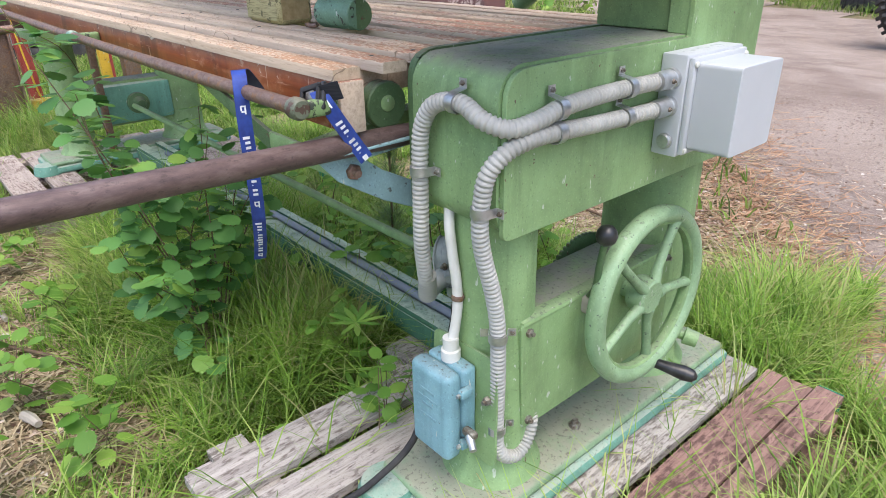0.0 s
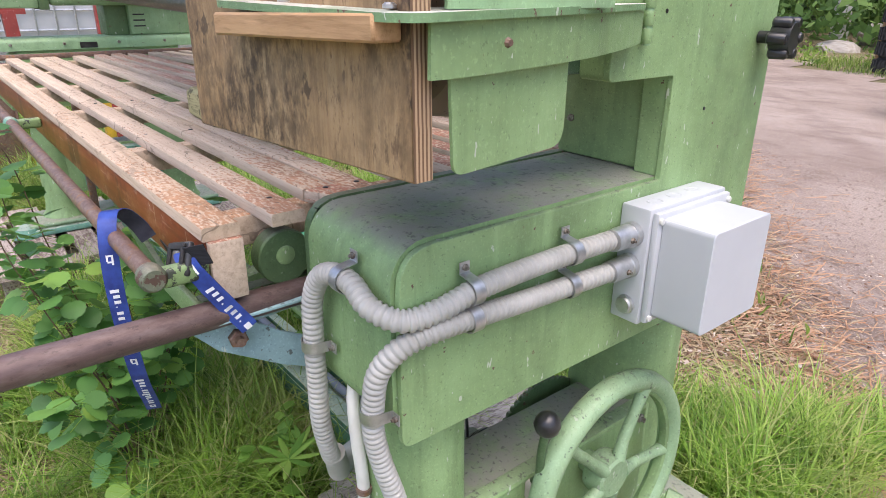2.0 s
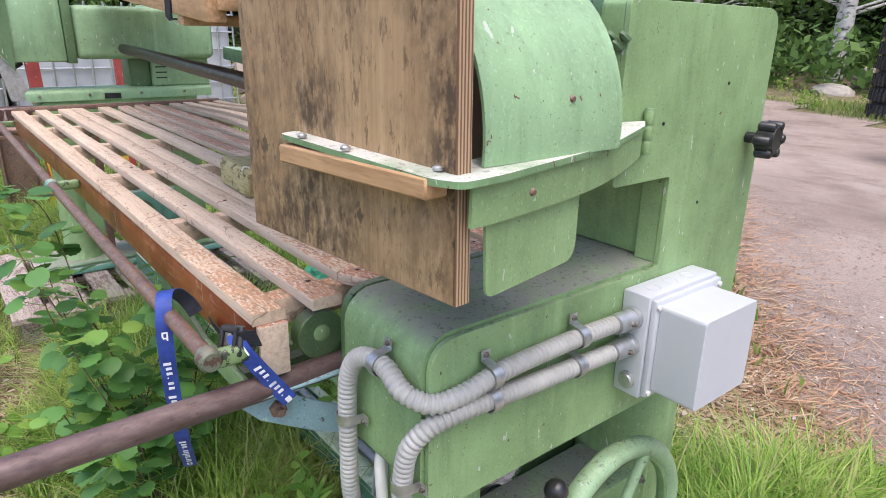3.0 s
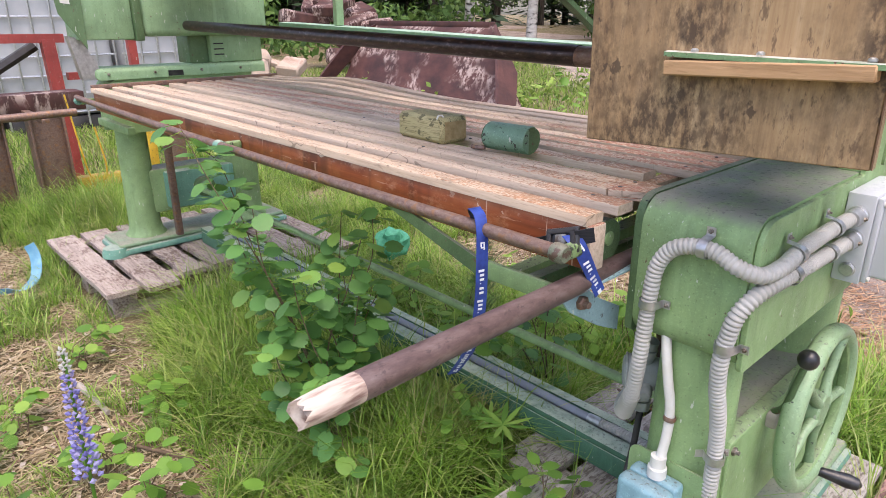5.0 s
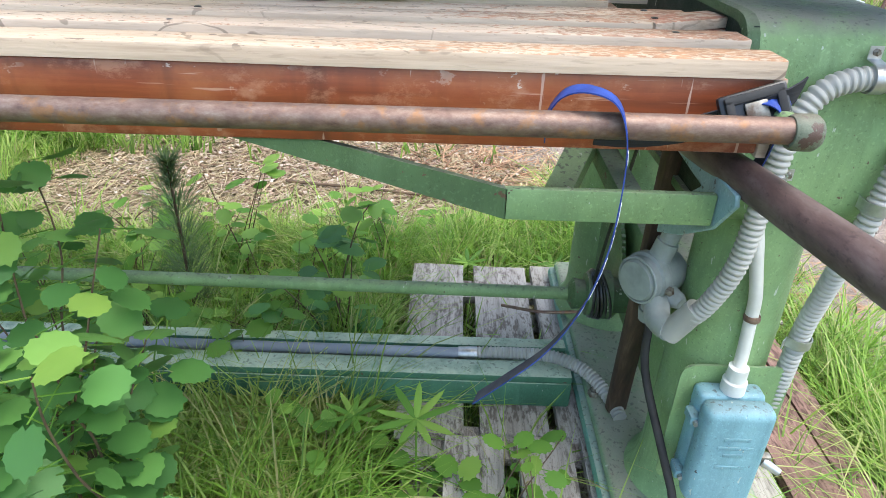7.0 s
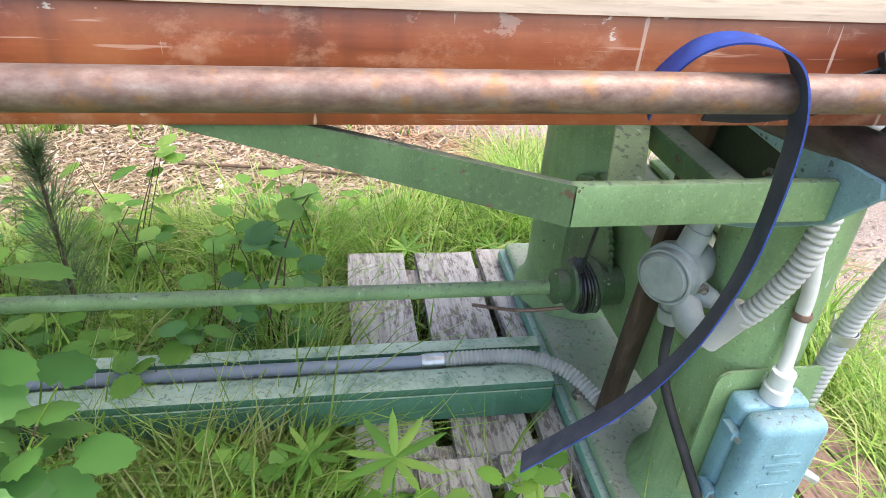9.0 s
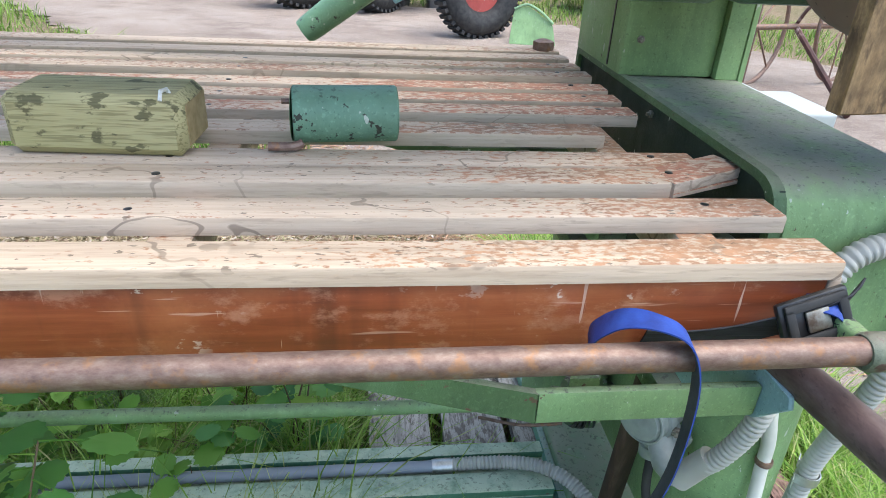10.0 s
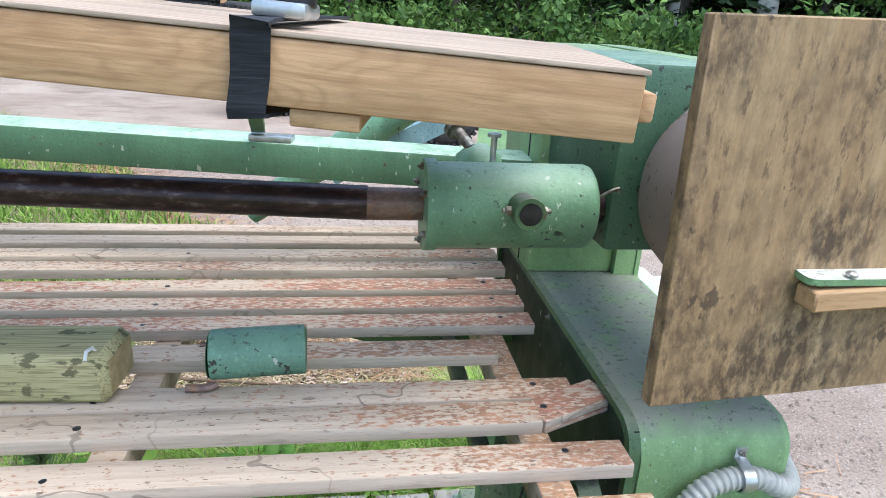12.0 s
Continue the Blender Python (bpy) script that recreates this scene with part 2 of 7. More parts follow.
c = p.mix(p.mul(p.up(0.3, 1.0), p.mul(p.step(p.noise(50, 4), 0.45, 0.7), 0.5)), c, (0.33, 0.29, 0.23))
M["conduit"] = p.done(c, p.noise(200, 3), 0.05, 0.001)
p = Mat("dull_cast_grey", 0.55)
M["cast"] = p.done(p.ramp(p.noise(30, 6), [(0.3, (0.22, 0.25, 0.235)), (0.7, (0.36, 0.39, 0.37))]), p.noise(120, 4), 0.25, 0.001)
p = Mat("blue_grey_pipe", 0.5)
M["pipe"] = p.done(p.ramp(p.noise(9, 5, (0.2, 1, 1)), [(0.3, (0.17, 0.19, 0.23)), (0.7, (0.29, 0.32, 0.37))]), p.noise(80, 3), 0.1, 0.001)
p = Mat("white_cable_plastic", 0.45)
M["white"] = p.done(p.ramp(p.noise(20, 4), [(0.3, (0.56, 0.56, 0.51)), (0.7, (0.72, 0.72, 0.68))]), p.noise(100, 3), 0.05, 0.001)
p = Mat("grey_box_plastic", 0.42)
c = p.ramp(p.noise(4, 4), [(0.3, (0.47, 0.495, 0.515)), (0.7, (0.54, 0.565, 0.585))])
M["grey_box"] = p.done(c, p.noise(160, 3), 0.05, 0.001)
p = Mat("black_plastic", 0.3)
M["black"] = p.done(p.ramp(p.noise(40, 4), [(0.4, (0.012, 0.012, 0.013)), (0.8, (0.05, 0.05, 0.05))]), p.noise(90, 3), 0.1, 0.001)
p = Mat("black_rubber", 0.75)
M["rubber"] = p.done(p.ramp(p.noise(20, 5), [(0.35, (0.014, 0.014, 0.015)), (0.75, (0.05, 0.048, 0.046))]), p.noise(60, 4), 0.3, 0.003)
p = Mat("blue_woven_ribbon", 0.6)
M["ribbon"] = p.done(p.ramp(p.noise(60, 3), [(0.3, (0.012, 0.030, 0.18)), (0.7, (0.025, 0.07, 0.34))]), p.noise(900, 2), 0.3, 0.0005)
p = Mat("ribbon_back", 0.7)
M["ribbon_back"] = p.done(p.ramp(p.noise(60, 3), [(0.3, (0.02, 0.025, 0.045)), (0.7, (0.05, 0.055, 0.08))]), p.noise(900, 2), 0.3, 0.0005)
p = Mat("white_print", 0.6)
M["print"] = p.done((0.75, 0.77, 0.8))
p = Mat("black_webbing", 0.8)
M["web"] = p.done(p.ramp(p.noise(30, 3, (1, 1, 12)), [(0.35, (0.007, 0.008, 0.011)), (0.7, (0.02, 0.022, 0.03))]), p.noise(160, 2, (0.1, 0.1, 3)), 0.6, 0.001)
p = Mat("cardboard_brown_disc", 0.75)
c = p.ramp(p.noise(5, 5), [(0.3, (0.17, 0.128, 0.105)), (0.7, (0.26, 0.20, 0.168))])
c = p.mix(p.step(p.noise(110, 4, (1, 1, 0.5)), 0.64, 0.67), c, (0.07, 0.05, 0.04))
M["drum"] = p.done(c, p.noise(70, 4), 0.25, 0.001)

M["slat"] = wood("bare_slat_wood", (0.575, 0.46, 0.35), (0.44, 0.335, 0.25), (0.31, 0.135, 0.07), 0.0, end=0.33, rings=0.75)
M["slat_red"] = wood("stained_slat_wood", (0.555, 0.445, 0.345), (0.40, 0.305, 0.23), (0.29, 0.105, 0.06), 0.24, end=0.12)
M["slat_front"] = wood("pale_front_slat_wood", (0.555, 0.435, 0.32), (0.41, 0.305, 0.215), (0.32, 0.155, 0.075), 0.06, end=0.3, rings=0.75)
M["slat_grey"] = wood("weathered_slat_wood", (0.49, 0.395, 0.31), (0.35, 0.27, 0.205), (0.22, 0.10, 0.06), 0.1)
p = Mat("varnished_red_wood", 0.34)
c = p.ramp(p.noise(60, 9, (0.06, 1, 1), 0.7), [(0.3, (0.14, 0.036, 0.015)), (0.52, (0.24, 0.060, 0.022)), (0.75, (0.33, 0.10, 0.04))])
c = p.mix(p.mul(p.step(p.noise(5, 7, rough=0.65), 0.48, 0.62), 0.65), c, (0.37, 0.13, 0.05))
# dark runs down the board, dull scuffs, long thin scratches, bare pale knocks
c = p.mix(p.mul(p.step(p.noise(11, 5, (1, 1, 0.05), 0.55), 0.52, 0.60), 0.7), c, (0.085, 0.026, 0.015))
c = p.mix(p.mul(p.step(p.noise(24, 9, (0.6, 1, 1.0), 0.75), 0.53, 0.64), 0.6), c, (0.45, 0.22, 0.13))
c = p.mix(p.mul(p.mul(p.step(p.noise(40, 5, (0.9, 1, 1.5), 0.6), 0.63, 0.65), p.step(p.noise(5, 3), 0.5, 0.58)), 0.85), c, (0.60, 0.49, 0.40))
c = p.mix(p.mul(p.step(p.noise(90, 3, (0.08, 1, 1.8)), 0.65, 0.675), 0.5), c, (0.56, 0.36, 0.26))
c = p.mix(p.mul(p.step(p.noise(80, 3, (1.5, 1, 0.12)), 0.68, 0.70), 0.6), c, (0.60, 0.44, 0.34))
M["fascia"] = p.done(c, p.noise(60, 6, (0.1, 1, 1)), 0.2, 0.001)
M["timber"] = wood("oak_timber", (0.53, 0.33, 0.175), (0.36, 0.20, 0.095), None, 0, 0.6, "x", 0.85, 0.9, figure=0.4)
M["board"] = wood("rain_bleached_board", (0.43, 0.335, 0.255), (0.22, 0.155, 0.11), None, 0, 0.6, "x", 0.5, 0.8)
M["pine"] = wood("fresh_pine", (0.50, 0.31, 0.16), (0.33, 0.19, 0.09), None, 0, 0.6, "x", 0.0)
for key, cols, along in (("pallet_y", ((0.47, 0.43, 0.39), (0.31, 0.28, 0.25), (0.10, 0.075, 0.062)), "y"),
                         ("pallet_red", ((0.31, 0.19, 0.16), (0.19, 0.11, 0.092), (0.07, 0.04, 0.035)), "y"),
                         ("pallet_x", ((0.44, 0.37, 0.32), (0.29, 0.235, 0.20), (0.12, 0.07, 0.055)), "x")):
    p = Mat("weathered_" + key, 0.85, 0, 0.2)
    st = (1, 0.06, 1) if along == "y" else (0.06, 1, 1)
    c = p.ramp(p.noise(50, 6, st), [(0.28, cols[1]), (0.55, cols[0]), (0.85, tuple(v * 1.2 for v in cols[0]))])
    long = (1, 0.3, 1) if along == "y" else (0.3, 1, 1)
    dirt = p.mul(p.noise(120, 7, long, 0.65), p.mul(p.step(p.noise(7, 5), 0.35, 0.65), 0.16), "ADD")
    c = p.mix(p.mul(p.step(dirt, 0.585, 0.70), 0.75), c, cols[2])
    c = p.mix(p.mul(p.step(p.noise(230, 6, st, 0.65), 0.52, 0.64), 0.55), c, tuple(v * 0.45 for v in cols[1]))
    c = p.mix(p.mul(p.step(p.noise(300, 3), 0.60, 0.66), 0.5), c, tuple(v * 0.35 for v in cols[1]))
    M[key] = p.done(c, p.noise(70, 6, st), 0.6, 0.003)

p = Mat("old_plywood_face", 0.6, 0, 0.3)
c = p.ramp(p.noise(75, 10, (1, 1, 0.035), 0.7), [(0.25, (0.26, 0.16, 0.08)), (0.5, (0.39, 0.26, 0.135)), (0.78, (0.50, 0.365, 0.215))])
c = p.mix(p.mul(p.step(p.noise(5, 8, (1, 1, 0.5), 0.65), 0.48, 0.66), 0.55), c, (0.30, 0.175, 0.085))
# black mould in clouds of specks, a few round knots
cloud = p.step(p.noise(7, 6, (1, 1, 0.7), 0.65), 0.36, 0.58)
c = p.mix(p.mul(p.mul(cloud, p.step(p.noise(85, 8, (1, 1, 0.5), 0.7), 0.34, 0.56)), 0.9), c, (0.055, 0.036, 0.024))
c = p.mix(p.mul(p.step(p.noise(110, 7, (1, 1, 0.3), 0.7), 0.56, 0.64), 0.75), c, (0.11, 0.07, 0.042))
c = p.mix(p.mul(p.step(p.noise(30, 4, (1, 1, 0.7), 0.6), 0.645, 0.68), 0.75), c, (0.05, 0.034, 0.024))
c = p.mix(p.step(p.noise(7, 2, (1.2, 1, 0.9)), 0.73, 0.76), c, (0.30, 0.14, 0.06))
M["ply"] = p.done(c, p.noise(90, 8, (1, 1, 0.06), 0.7), 0.55, 0.0012)
p = Mat("plywood_edge_layers", 0.7)
w = p.n("ShaderNodeTexWave")
w.bands_direction = "Y"
w.inputs["Scale"].default_value = 85
w.inputs["Distortion"].default_value = 0.6
p.t.links.new(p.co, w.inputs["Vector"])
M["ply_edge"] = p.done(p.ramp(w.outputs["Fac"], [(0.3, (0.15, 0.085, 0.045)), (0.6, (0.42, 0.29, 0.17))]), p.noise(90, 4, (1, 1, 0.1)), 0.3, 0.001)
p = Mat("impregnated_post", 0.8)
c = p.ramp(p.noise(9, 5, (0.5, 1, 1)), [(0.3, (0.31, 0.285, 0.125)), (0.7, (0.46, 0.41, 0.22))])
c = p.mix(p.mul(p.step(p.noise(420, 2, (0.012, 1, 1)), 0.5, 0.62), 0.55), c, (0.13, 0.115, 0.045))
c = p.mix(p.mul(p.step(p.noise(60, 5, (0.6, 1, 1)), 0.58, 0.62), 0.8), c, (0.07, 0.065, 0.028))
M["log"] = p.done(c, p.noise(420, 2, (0.012, 1, 1)), 0.5, 0.0015)
p = Mat("cut_wood_end", 0.8)
M["log_end"] = p.done(p.ramp(p.noise(90, 4), [(0.3, (0.27, 0.20, 0.09)), (0.7, (0.40, 0.31, 0.16))]), p.noise(120, 4), 0.3, 0.001)
p = Mat("splintered_pale_wood", 0.8)
c = p.ramp(p.noise(80, 5, (1, 0.15, 1)), [(0.32, (0.16, 0.09, 0.07)), (0.5, (0.50, 0.40, 0.33)), (0.75, (0.66, 0.58, 0.5))])
M["splinter"] = p.done(c, p.noise(70, 5, (1, 0.2, 1)), 0.5, 0.002)

# ground, gravel, leaves, bark
p = Mat("grassy_soil", 0.95, 0, 0.1)
c = p.ramp(p.noise(1.3, 6), [(0.3, (0.10, 0.12, 0.04)), (0.5, (0.16, 0.14, 0.07)), (0.7, (0.24, 0.18, 0.12))])
c = p.mix(p.step(p.noise(14, 8, rough=0.65), 0.48, 0.66), c, (0.28, 0.20, 0.135))
c = p.mix(p.mul(p.step(p.noise(60, 7, rough=0.65), 0.54, 0.62), 0.8), c, (0.46, 0.39, 0.28))
c = p.mix(p.mul(p.step(p.noise(45, 7, rough=0.65), 0.58, 0.66), 0.85), c, (0.05, 0.036, 0.022))
M["soil"] = p.done(c, p.noise(40, 8), 0.9, 0.03)
p = Mat("pinkish_gravel", 0.9, 0, 0.2)
c = p.ramp(p.noise(0.9, 7, rough=0.6), [(0.3, (0.24, 0.185, 0.15)), (0.5, (0.335, 0.268, 0.222)), (0.7, (0.42, 0.35, 0.295))])
c = p.mix(p.mul(p.step(p.noise(3.2, 8, (0.6, 1.3, 1), 0.65), 0.5, 0.64), 0.55), c, (0.17, 0.125, 0.10))
c = p.mix(p.mul(p.step(p.noise(90, 6), 0.5, 0.62), 0.6), c, (0.16, 0.125, 0.105))
c = p.mix(p.mul(p.step(p.noise(150, 4), 0.58, 0.66), 0.7), c, (0.54, 0.48, 0.43))
# wheel ruts along the track
sep = p.n("ShaderNodeSeparateXYZ")
p.t.links.new(p.n("ShaderNodeNewGeometry").outputs["Position"], sep.inputs[0])
along = p.n("ShaderNodeMath")
along.operation = "MULTIPLY_ADD"
along.inputs[1].default_value = 0.78
p.t.links.new(sep.outputs["Y"], along.inputs[0])
p.t.links.new(sep.outputs["X"], along.inputs[2])
wavy = p.n("ShaderNodeMath")
wavy.operation = "PINGPONG"
wavy.inputs[1].default_value = 0.8
p.t.links.new(along.outputs[0], wavy.inputs[0])
c = p.mix(p.mul(p.mul(p.step(wavy.outputs[0], 0.3, 0.1), p.step(p.noise(4, 6), 0.38, 0.6)), 0.4), c, (0.17, 0.125, 0.105))
M["gravel"] = p.done(c, p.noise(70, 8, rough=0.65), 0.9, 0.014)


def foliage(name, stops, rough=0.5, through_light=0.35, per="island", dry=0.0):
    p = Mat(name, rough, 0, 0.35)
    c = p.ramp(p.island() if per == "island" else p.info.outputs["Random"], stops)
    c = p.mix(p.mul(p.step(p.noise(6, 3), 0.4, 0.7), 0.3), c, tuple(v * 0.6 for v in stops[0][1]))
    if dry:
        c = p.mix(p.mul(p.step(p.noise(2.1, 5, rough=0.6), 0.52, 0.68), dry), c, (0.42, 0.35, 0.17))
        c = p.mix(p.mul(p.step(p.noise(5.5, 4), 0.5, 0.66), 0.55), c, (0.07, 0.15, 0.025))
    m = p.done(c)
    t = p.t
    tr = t.nodes.new("ShaderNodeBsdfTranslucent")
    t.links.new(c, tr.inputs[0])
    mixer = t.nodes.new("ShaderNodeMixShader")
    mixer.inputs[0].default_value = through_light
    t.links.new(p.b.outputs[0], mixer.inputs[1])
    t.links.new(tr.outputs[0], mixer.inputs[2])
    t.links.new(mixer.outputs[0], t.nodes["Material Output"].inputs[0])
    return m


M["grass"] = foliage("grass_blades", [(0.0, (0.06, 0.13, 0.02)), (0.35, (0.20, 0.35, 0.055)), (0.75, (0.36, 0.54, 0.10)), (0.9, (0.46, 0.58, 0.17)), (1.0, (0.56, 0.52, 0.28))], 0.45, 0.42, dry=0.32)
M["tuft"] = foliage("long_grass", [(0.0, (0.12, 0.26, 0.04)), (0.4, (0.31, 0.52, 0.075)), (0.75, (0.42, 0.60, 0.13)), (0.9, (0.55, 0.60, 0.24)), (1.0, (0.55, 0.46, 0.24))], 0.4, 0.45, dry=0.35)
M["straw"] = foliage("dry_straw", [(0.0, (0.36, 0.27, 0.15)), (0.5, (0.56, 0.47, 0.31)), (1.0, (0.24, 0.165, 0.095))], 0.8, 0.2)
M["redstraw"] = foliage("reddish_dry_straw", [(0.0, (0.42, 0.23, 0.13)), (0.5, (0.56, 0.37, 0.23)), (1.0, (0.28, 0.15, 0.09))], 0.8, 0.2)
M["leaf"] = foliage("aspen_leaf", [(0.0, (0.07, 0.19, 0.05)), (0.5, (0.125, 0.30, 0.075)), (0.85, (0.18, 0.39, 0.095)), (1.0, (0.27, 0.43, 0.08))], 0.42, 0.30, "object")
M["weed"] = foliage("weed_leaf", [(0.0, (0.11, 0.26, 0.04)), (0.6, (0.20, 0.39, 0.06)), (1.0, (0.34, 0.52, 0.10))], 0.5, 0.38, "object")
M["litter"] = foliage("leaf_litter", [(0.0, (0.10, 0.055, 0.035)), (0.35, (0.26, 0.16, 0.105)), (0.6, (0.42, 0.30, 0.22)), (0.85, (0.58, 0.47, 0.38)), (1.0, (0.70, 0.64, 0.56))], 0.8, 0.15)
M["needle"] = foliage("pine_needles", [(0.0, (0.10, 0.17, 0.06)), (1.0, (0.22, 0.31, 0.11))], 0.6, 0.2)
M["crown"] = foliage("tree_leaves", [(0.0, (0.05, 0.11, 0.025)), (0.5, (0.10, 0.20, 0.045)), (1.0, (0.19, 0.31, 0.075))], 0.6, 0.3)
M["spruce"] = foliage("spruce_needles", [(0.0, (0.018, 0.04, 0.017)), (0.5, (0.032, 0.065, 0.024)), (1.0, (0.055, 0.10, 0.034))], 0.7, 0.15)
M["lupin"] = foliage("violet_petals", [(0.0, (0.20, 0.19, 0.50)), (0.6, (0.34, 0.31, 0.64)), (1.0, (0.58, 0.55, 0.76))], 0.6, 0.25, "object")
M["lupin_tip"] = foliage("pale_petal_buds", [(0.0, (0.50, 0.50, 0.46)), (1.0, (0.70, 0.68, 0.66))], 0.6, 0.25, "object")
p = Mat("bark", 0.9)
M["bark"] = p.done(p.ramp(p.noise(12, 6, (1, 1, 0.2)), [(0.3, (0.04, 0.03, 0.024)), (0.7, (0.13, 0.105, 0.085))]), p.noise(30, 5, (1, 1, 0.2)), 0.6, 0.02)
p = Mat("birch_bark", 0.7)
M["birch"] = p.done(p.ramp(p.noise(4.5, 6, (1, 1, 2.6)), [(0.36, (0.03, 0.028, 0.025)), (0.47, (0.48, 0.46, 0.43)), (0.7, (0.66, 0.64, 0.61))]), p.noise(14, 5), 0.3, 0.01)
p = Mat("twig_brown", 0.8)
M["twig"] = p.done(p.ramp(p.noise(30, 4), [(0.3, (0.085, 0.055, 0.035)), (0.7, (0.19, 0.13, 0.08))]), p.noise(60, 3), 0.3, 0.001)
p = Mat("pale_driftwood", 0.85)
M["drift"] = p.done(p.ramp(p.noise(22, 5, (0.2, 1, 1)), [(0.3, (0.25, 0.22, 0.18)), (0.7, (0.47, 0.43, 0.37))]), p.noise(60, 4, (0.2, 1, 1)), 0.4, 0.002)
M["red"] = paint("faded_red_paint", (0.32, 0.05, 0.04), dust_light_share=0.2, amount=0.03)
M["yellow"] = paint("faded_yellow_paint", (0.55, 0.34, 0.03), dust_light_share=0.2, amount=0.05)
p = Mat("pale_tank_plastic", 0.5)
M["tank"] = p.done(p.ramp(p.noise(2.5, 4), [(0.3, (0.36, 0.38, 0.39)), (0.7, (0.50, 0.51, 0.51))]), p.noise(20, 3), 0.1, 0.01)
p = Mat("blue_tarpaulin", 0.5)
M["tarp"] = p.done(p.ramp(p.noise(12, 5), [(0.3, (0.06, 0.23, 0.36)), (0.7, (0.22, 0.43, 0.52))]), p.noise(30, 4), 0.4, 0.01)
p = Mat("green_net", 0.6)
M["net"] = p.done(p.ramp(p.noise(40, 5), [(0.3, (0.03, 0.28, 0.15)), (0.7, (0.12, 0.5, 0.30))]), p.noise(60, 3), 0.5, 0.004)
p = Mat("dark_grey_scrap", 0.6, 0.3)
M["scrap"] = p.done(p.ramp(p.noise(5, 6), [(0.3, (0.03, 0.03, 0.032)), (0.55, (0.09, 0.085, 0.085)), (0.8, (0.20, 0.17, 0.15))]), p.noise(30, 5), 0.4, 0.006)


# ---- shapes ----
ROOT = {}


def thing(name, at, label, category, group="", kind=""):
    ob = new(name)
    ob.location = at
    ob.empty_display_size = 0.1
    ROOT[ob] = Vector(at)
    return tagged(ob, label, category, group, kind)


def part(name, bm, material, parent=None, label="", angle=38):
    """Links a bmesh, drawn in world coordinates, as one mesh under a thing or a part."""
    me = bpy.data.meshes.new(name)
    if parent is not None:
        bmesh.ops.translate(bm, verts=bm.verts, vec=-ROOT[parent])
    bmesh.ops.recalc_face_normals(bm, faces=bm.faces)
    bm.to_mesh(me)
    bm.free()
    me.polygons.foreach_set("use_smooth", [True] * len(me.polygons))
    me.set_sharp_from_angle(angle=radians(angle))
    for m in material if isinstance(material, (list, tuple)) else [material]:
        me.materials.append(m)
    ob = new(name, me)
    if parent is not None:
        ob.parent = parent
        ROOT[ob] = ROOT[parent]
    else:
        ROOT[ob] = Vector((0, 0, 0))
    if label:
        tagged(ob, label)
    return ob


def lone(name, bm, material, label, category, group="", kind="", angle=38):
    return tagged(part(name, bm, material, None, "", angle), label, category, group, kind)


def merge(bm, other, m=None):
    if m is not None:
        bmesh.ops.transform(other, matrix=m, verts=other.verts)
    me = bpy.data.meshes.new("tmp")
    other.to_mesh(me)
    other.free()
    bm.from_mesh(me)
    bpy.data.meshes.remove(me)
    return bm


def box(x0, x1, y0, y1, z0, z1, bevel=0.0, seg=2, m=None, bm=None, edges=None):
    """A box between the given planes. edges: a test on an edge's middle and direction that picks the edges to round."""
    o = bmesh.new()
    bmesh.ops.create_cube(o, size=1)
    bmesh.ops.transform(o, matrix=Matrix.Translation(((x0 + x1) / 2, (y0 + y1) / 2, (z0 + z1) / 2)) @ Matrix.Diagonal((x1 - x0, y1 - y0, z1 - z0, 1)), verts=o.verts)
    if bevel:
        pick = o.edges if edges is None else [e for e in o.edges if edges((e.verts[0].co + e.verts[1].co) / 2, (e.verts[1].co - e.verts[0].co).normalized())]
        bmesh.ops.bevel(o, geom=list(pick), offset=bevel, segments=seg, profile=0.5, affect="EDGES", clamp_overlap=True)
    if m is not None:
        bmesh.ops.transform(o, matrix=m, verts=o.verts)
    return o if bm is None else merge(bm, o)


def smooth_line(pts, step=0.01):
    """Points along a smooth curve through pts."""
    pts = [Vector(q) for q in pts]
    ext = [2 * pts[0] - pts[1]] + pts + [2 * pts[-1] - pts[-2]]
    out = []
    for i in range(1, len(ext) - 2):
        a, b, c, d = ext[i - 1:i + 3]
        n = max(2, int((c - b).length / step))
        for k in range(n):
            t = k / n
            out.append(0.5 * ((2 * b) + (c - a) * t + (2 * a - 5 * b + 4 * c - d) * t * t + (3 * b - a - 3 * c + d) * t ** 3))
    out.append(pts[-1])
    return out


def tube(pts, r, seg=12, bm=None, cap=True, hole=0.0):
    """A round bar along pts; r is a number or one for each point."""
    o = bmesh.new()
    pts = [Vector(q) for q in pts]
    rs = r if isinstance(r, (list, tuple)) else [r] * len(pts)
    d = (pts[1] - pts[0]).normalized()
    side = d.orthogonal().normalized()
    rings = []
    for i, q in enumerate(pts):
        a, b = pts[max(i - 1, 0)], pts[min(i + 1, len(pts) - 1)]
        d = (b - a).normalized()
        side = (side - d * side.dot(d)).normalized()
        up = d.cross(side)
        rings.append([o.verts.new(q + (side * math.cos(2 * math.pi * k / seg) + up * math.sin(2 * math.pi * k / seg)) * rs[i]) for k in range(seg)])
    for u, v in zip(rings, rings[1:]):
        for k in range(seg):
            o.faces.new((u[k], u[(k + 1) % seg], v[(k + 1) % seg], v[k]))
    if cap:
        o.faces.new(rings[0][::-1])
        o.faces.new(rings[-1])
    return o if bm is None else merge(bm, o)


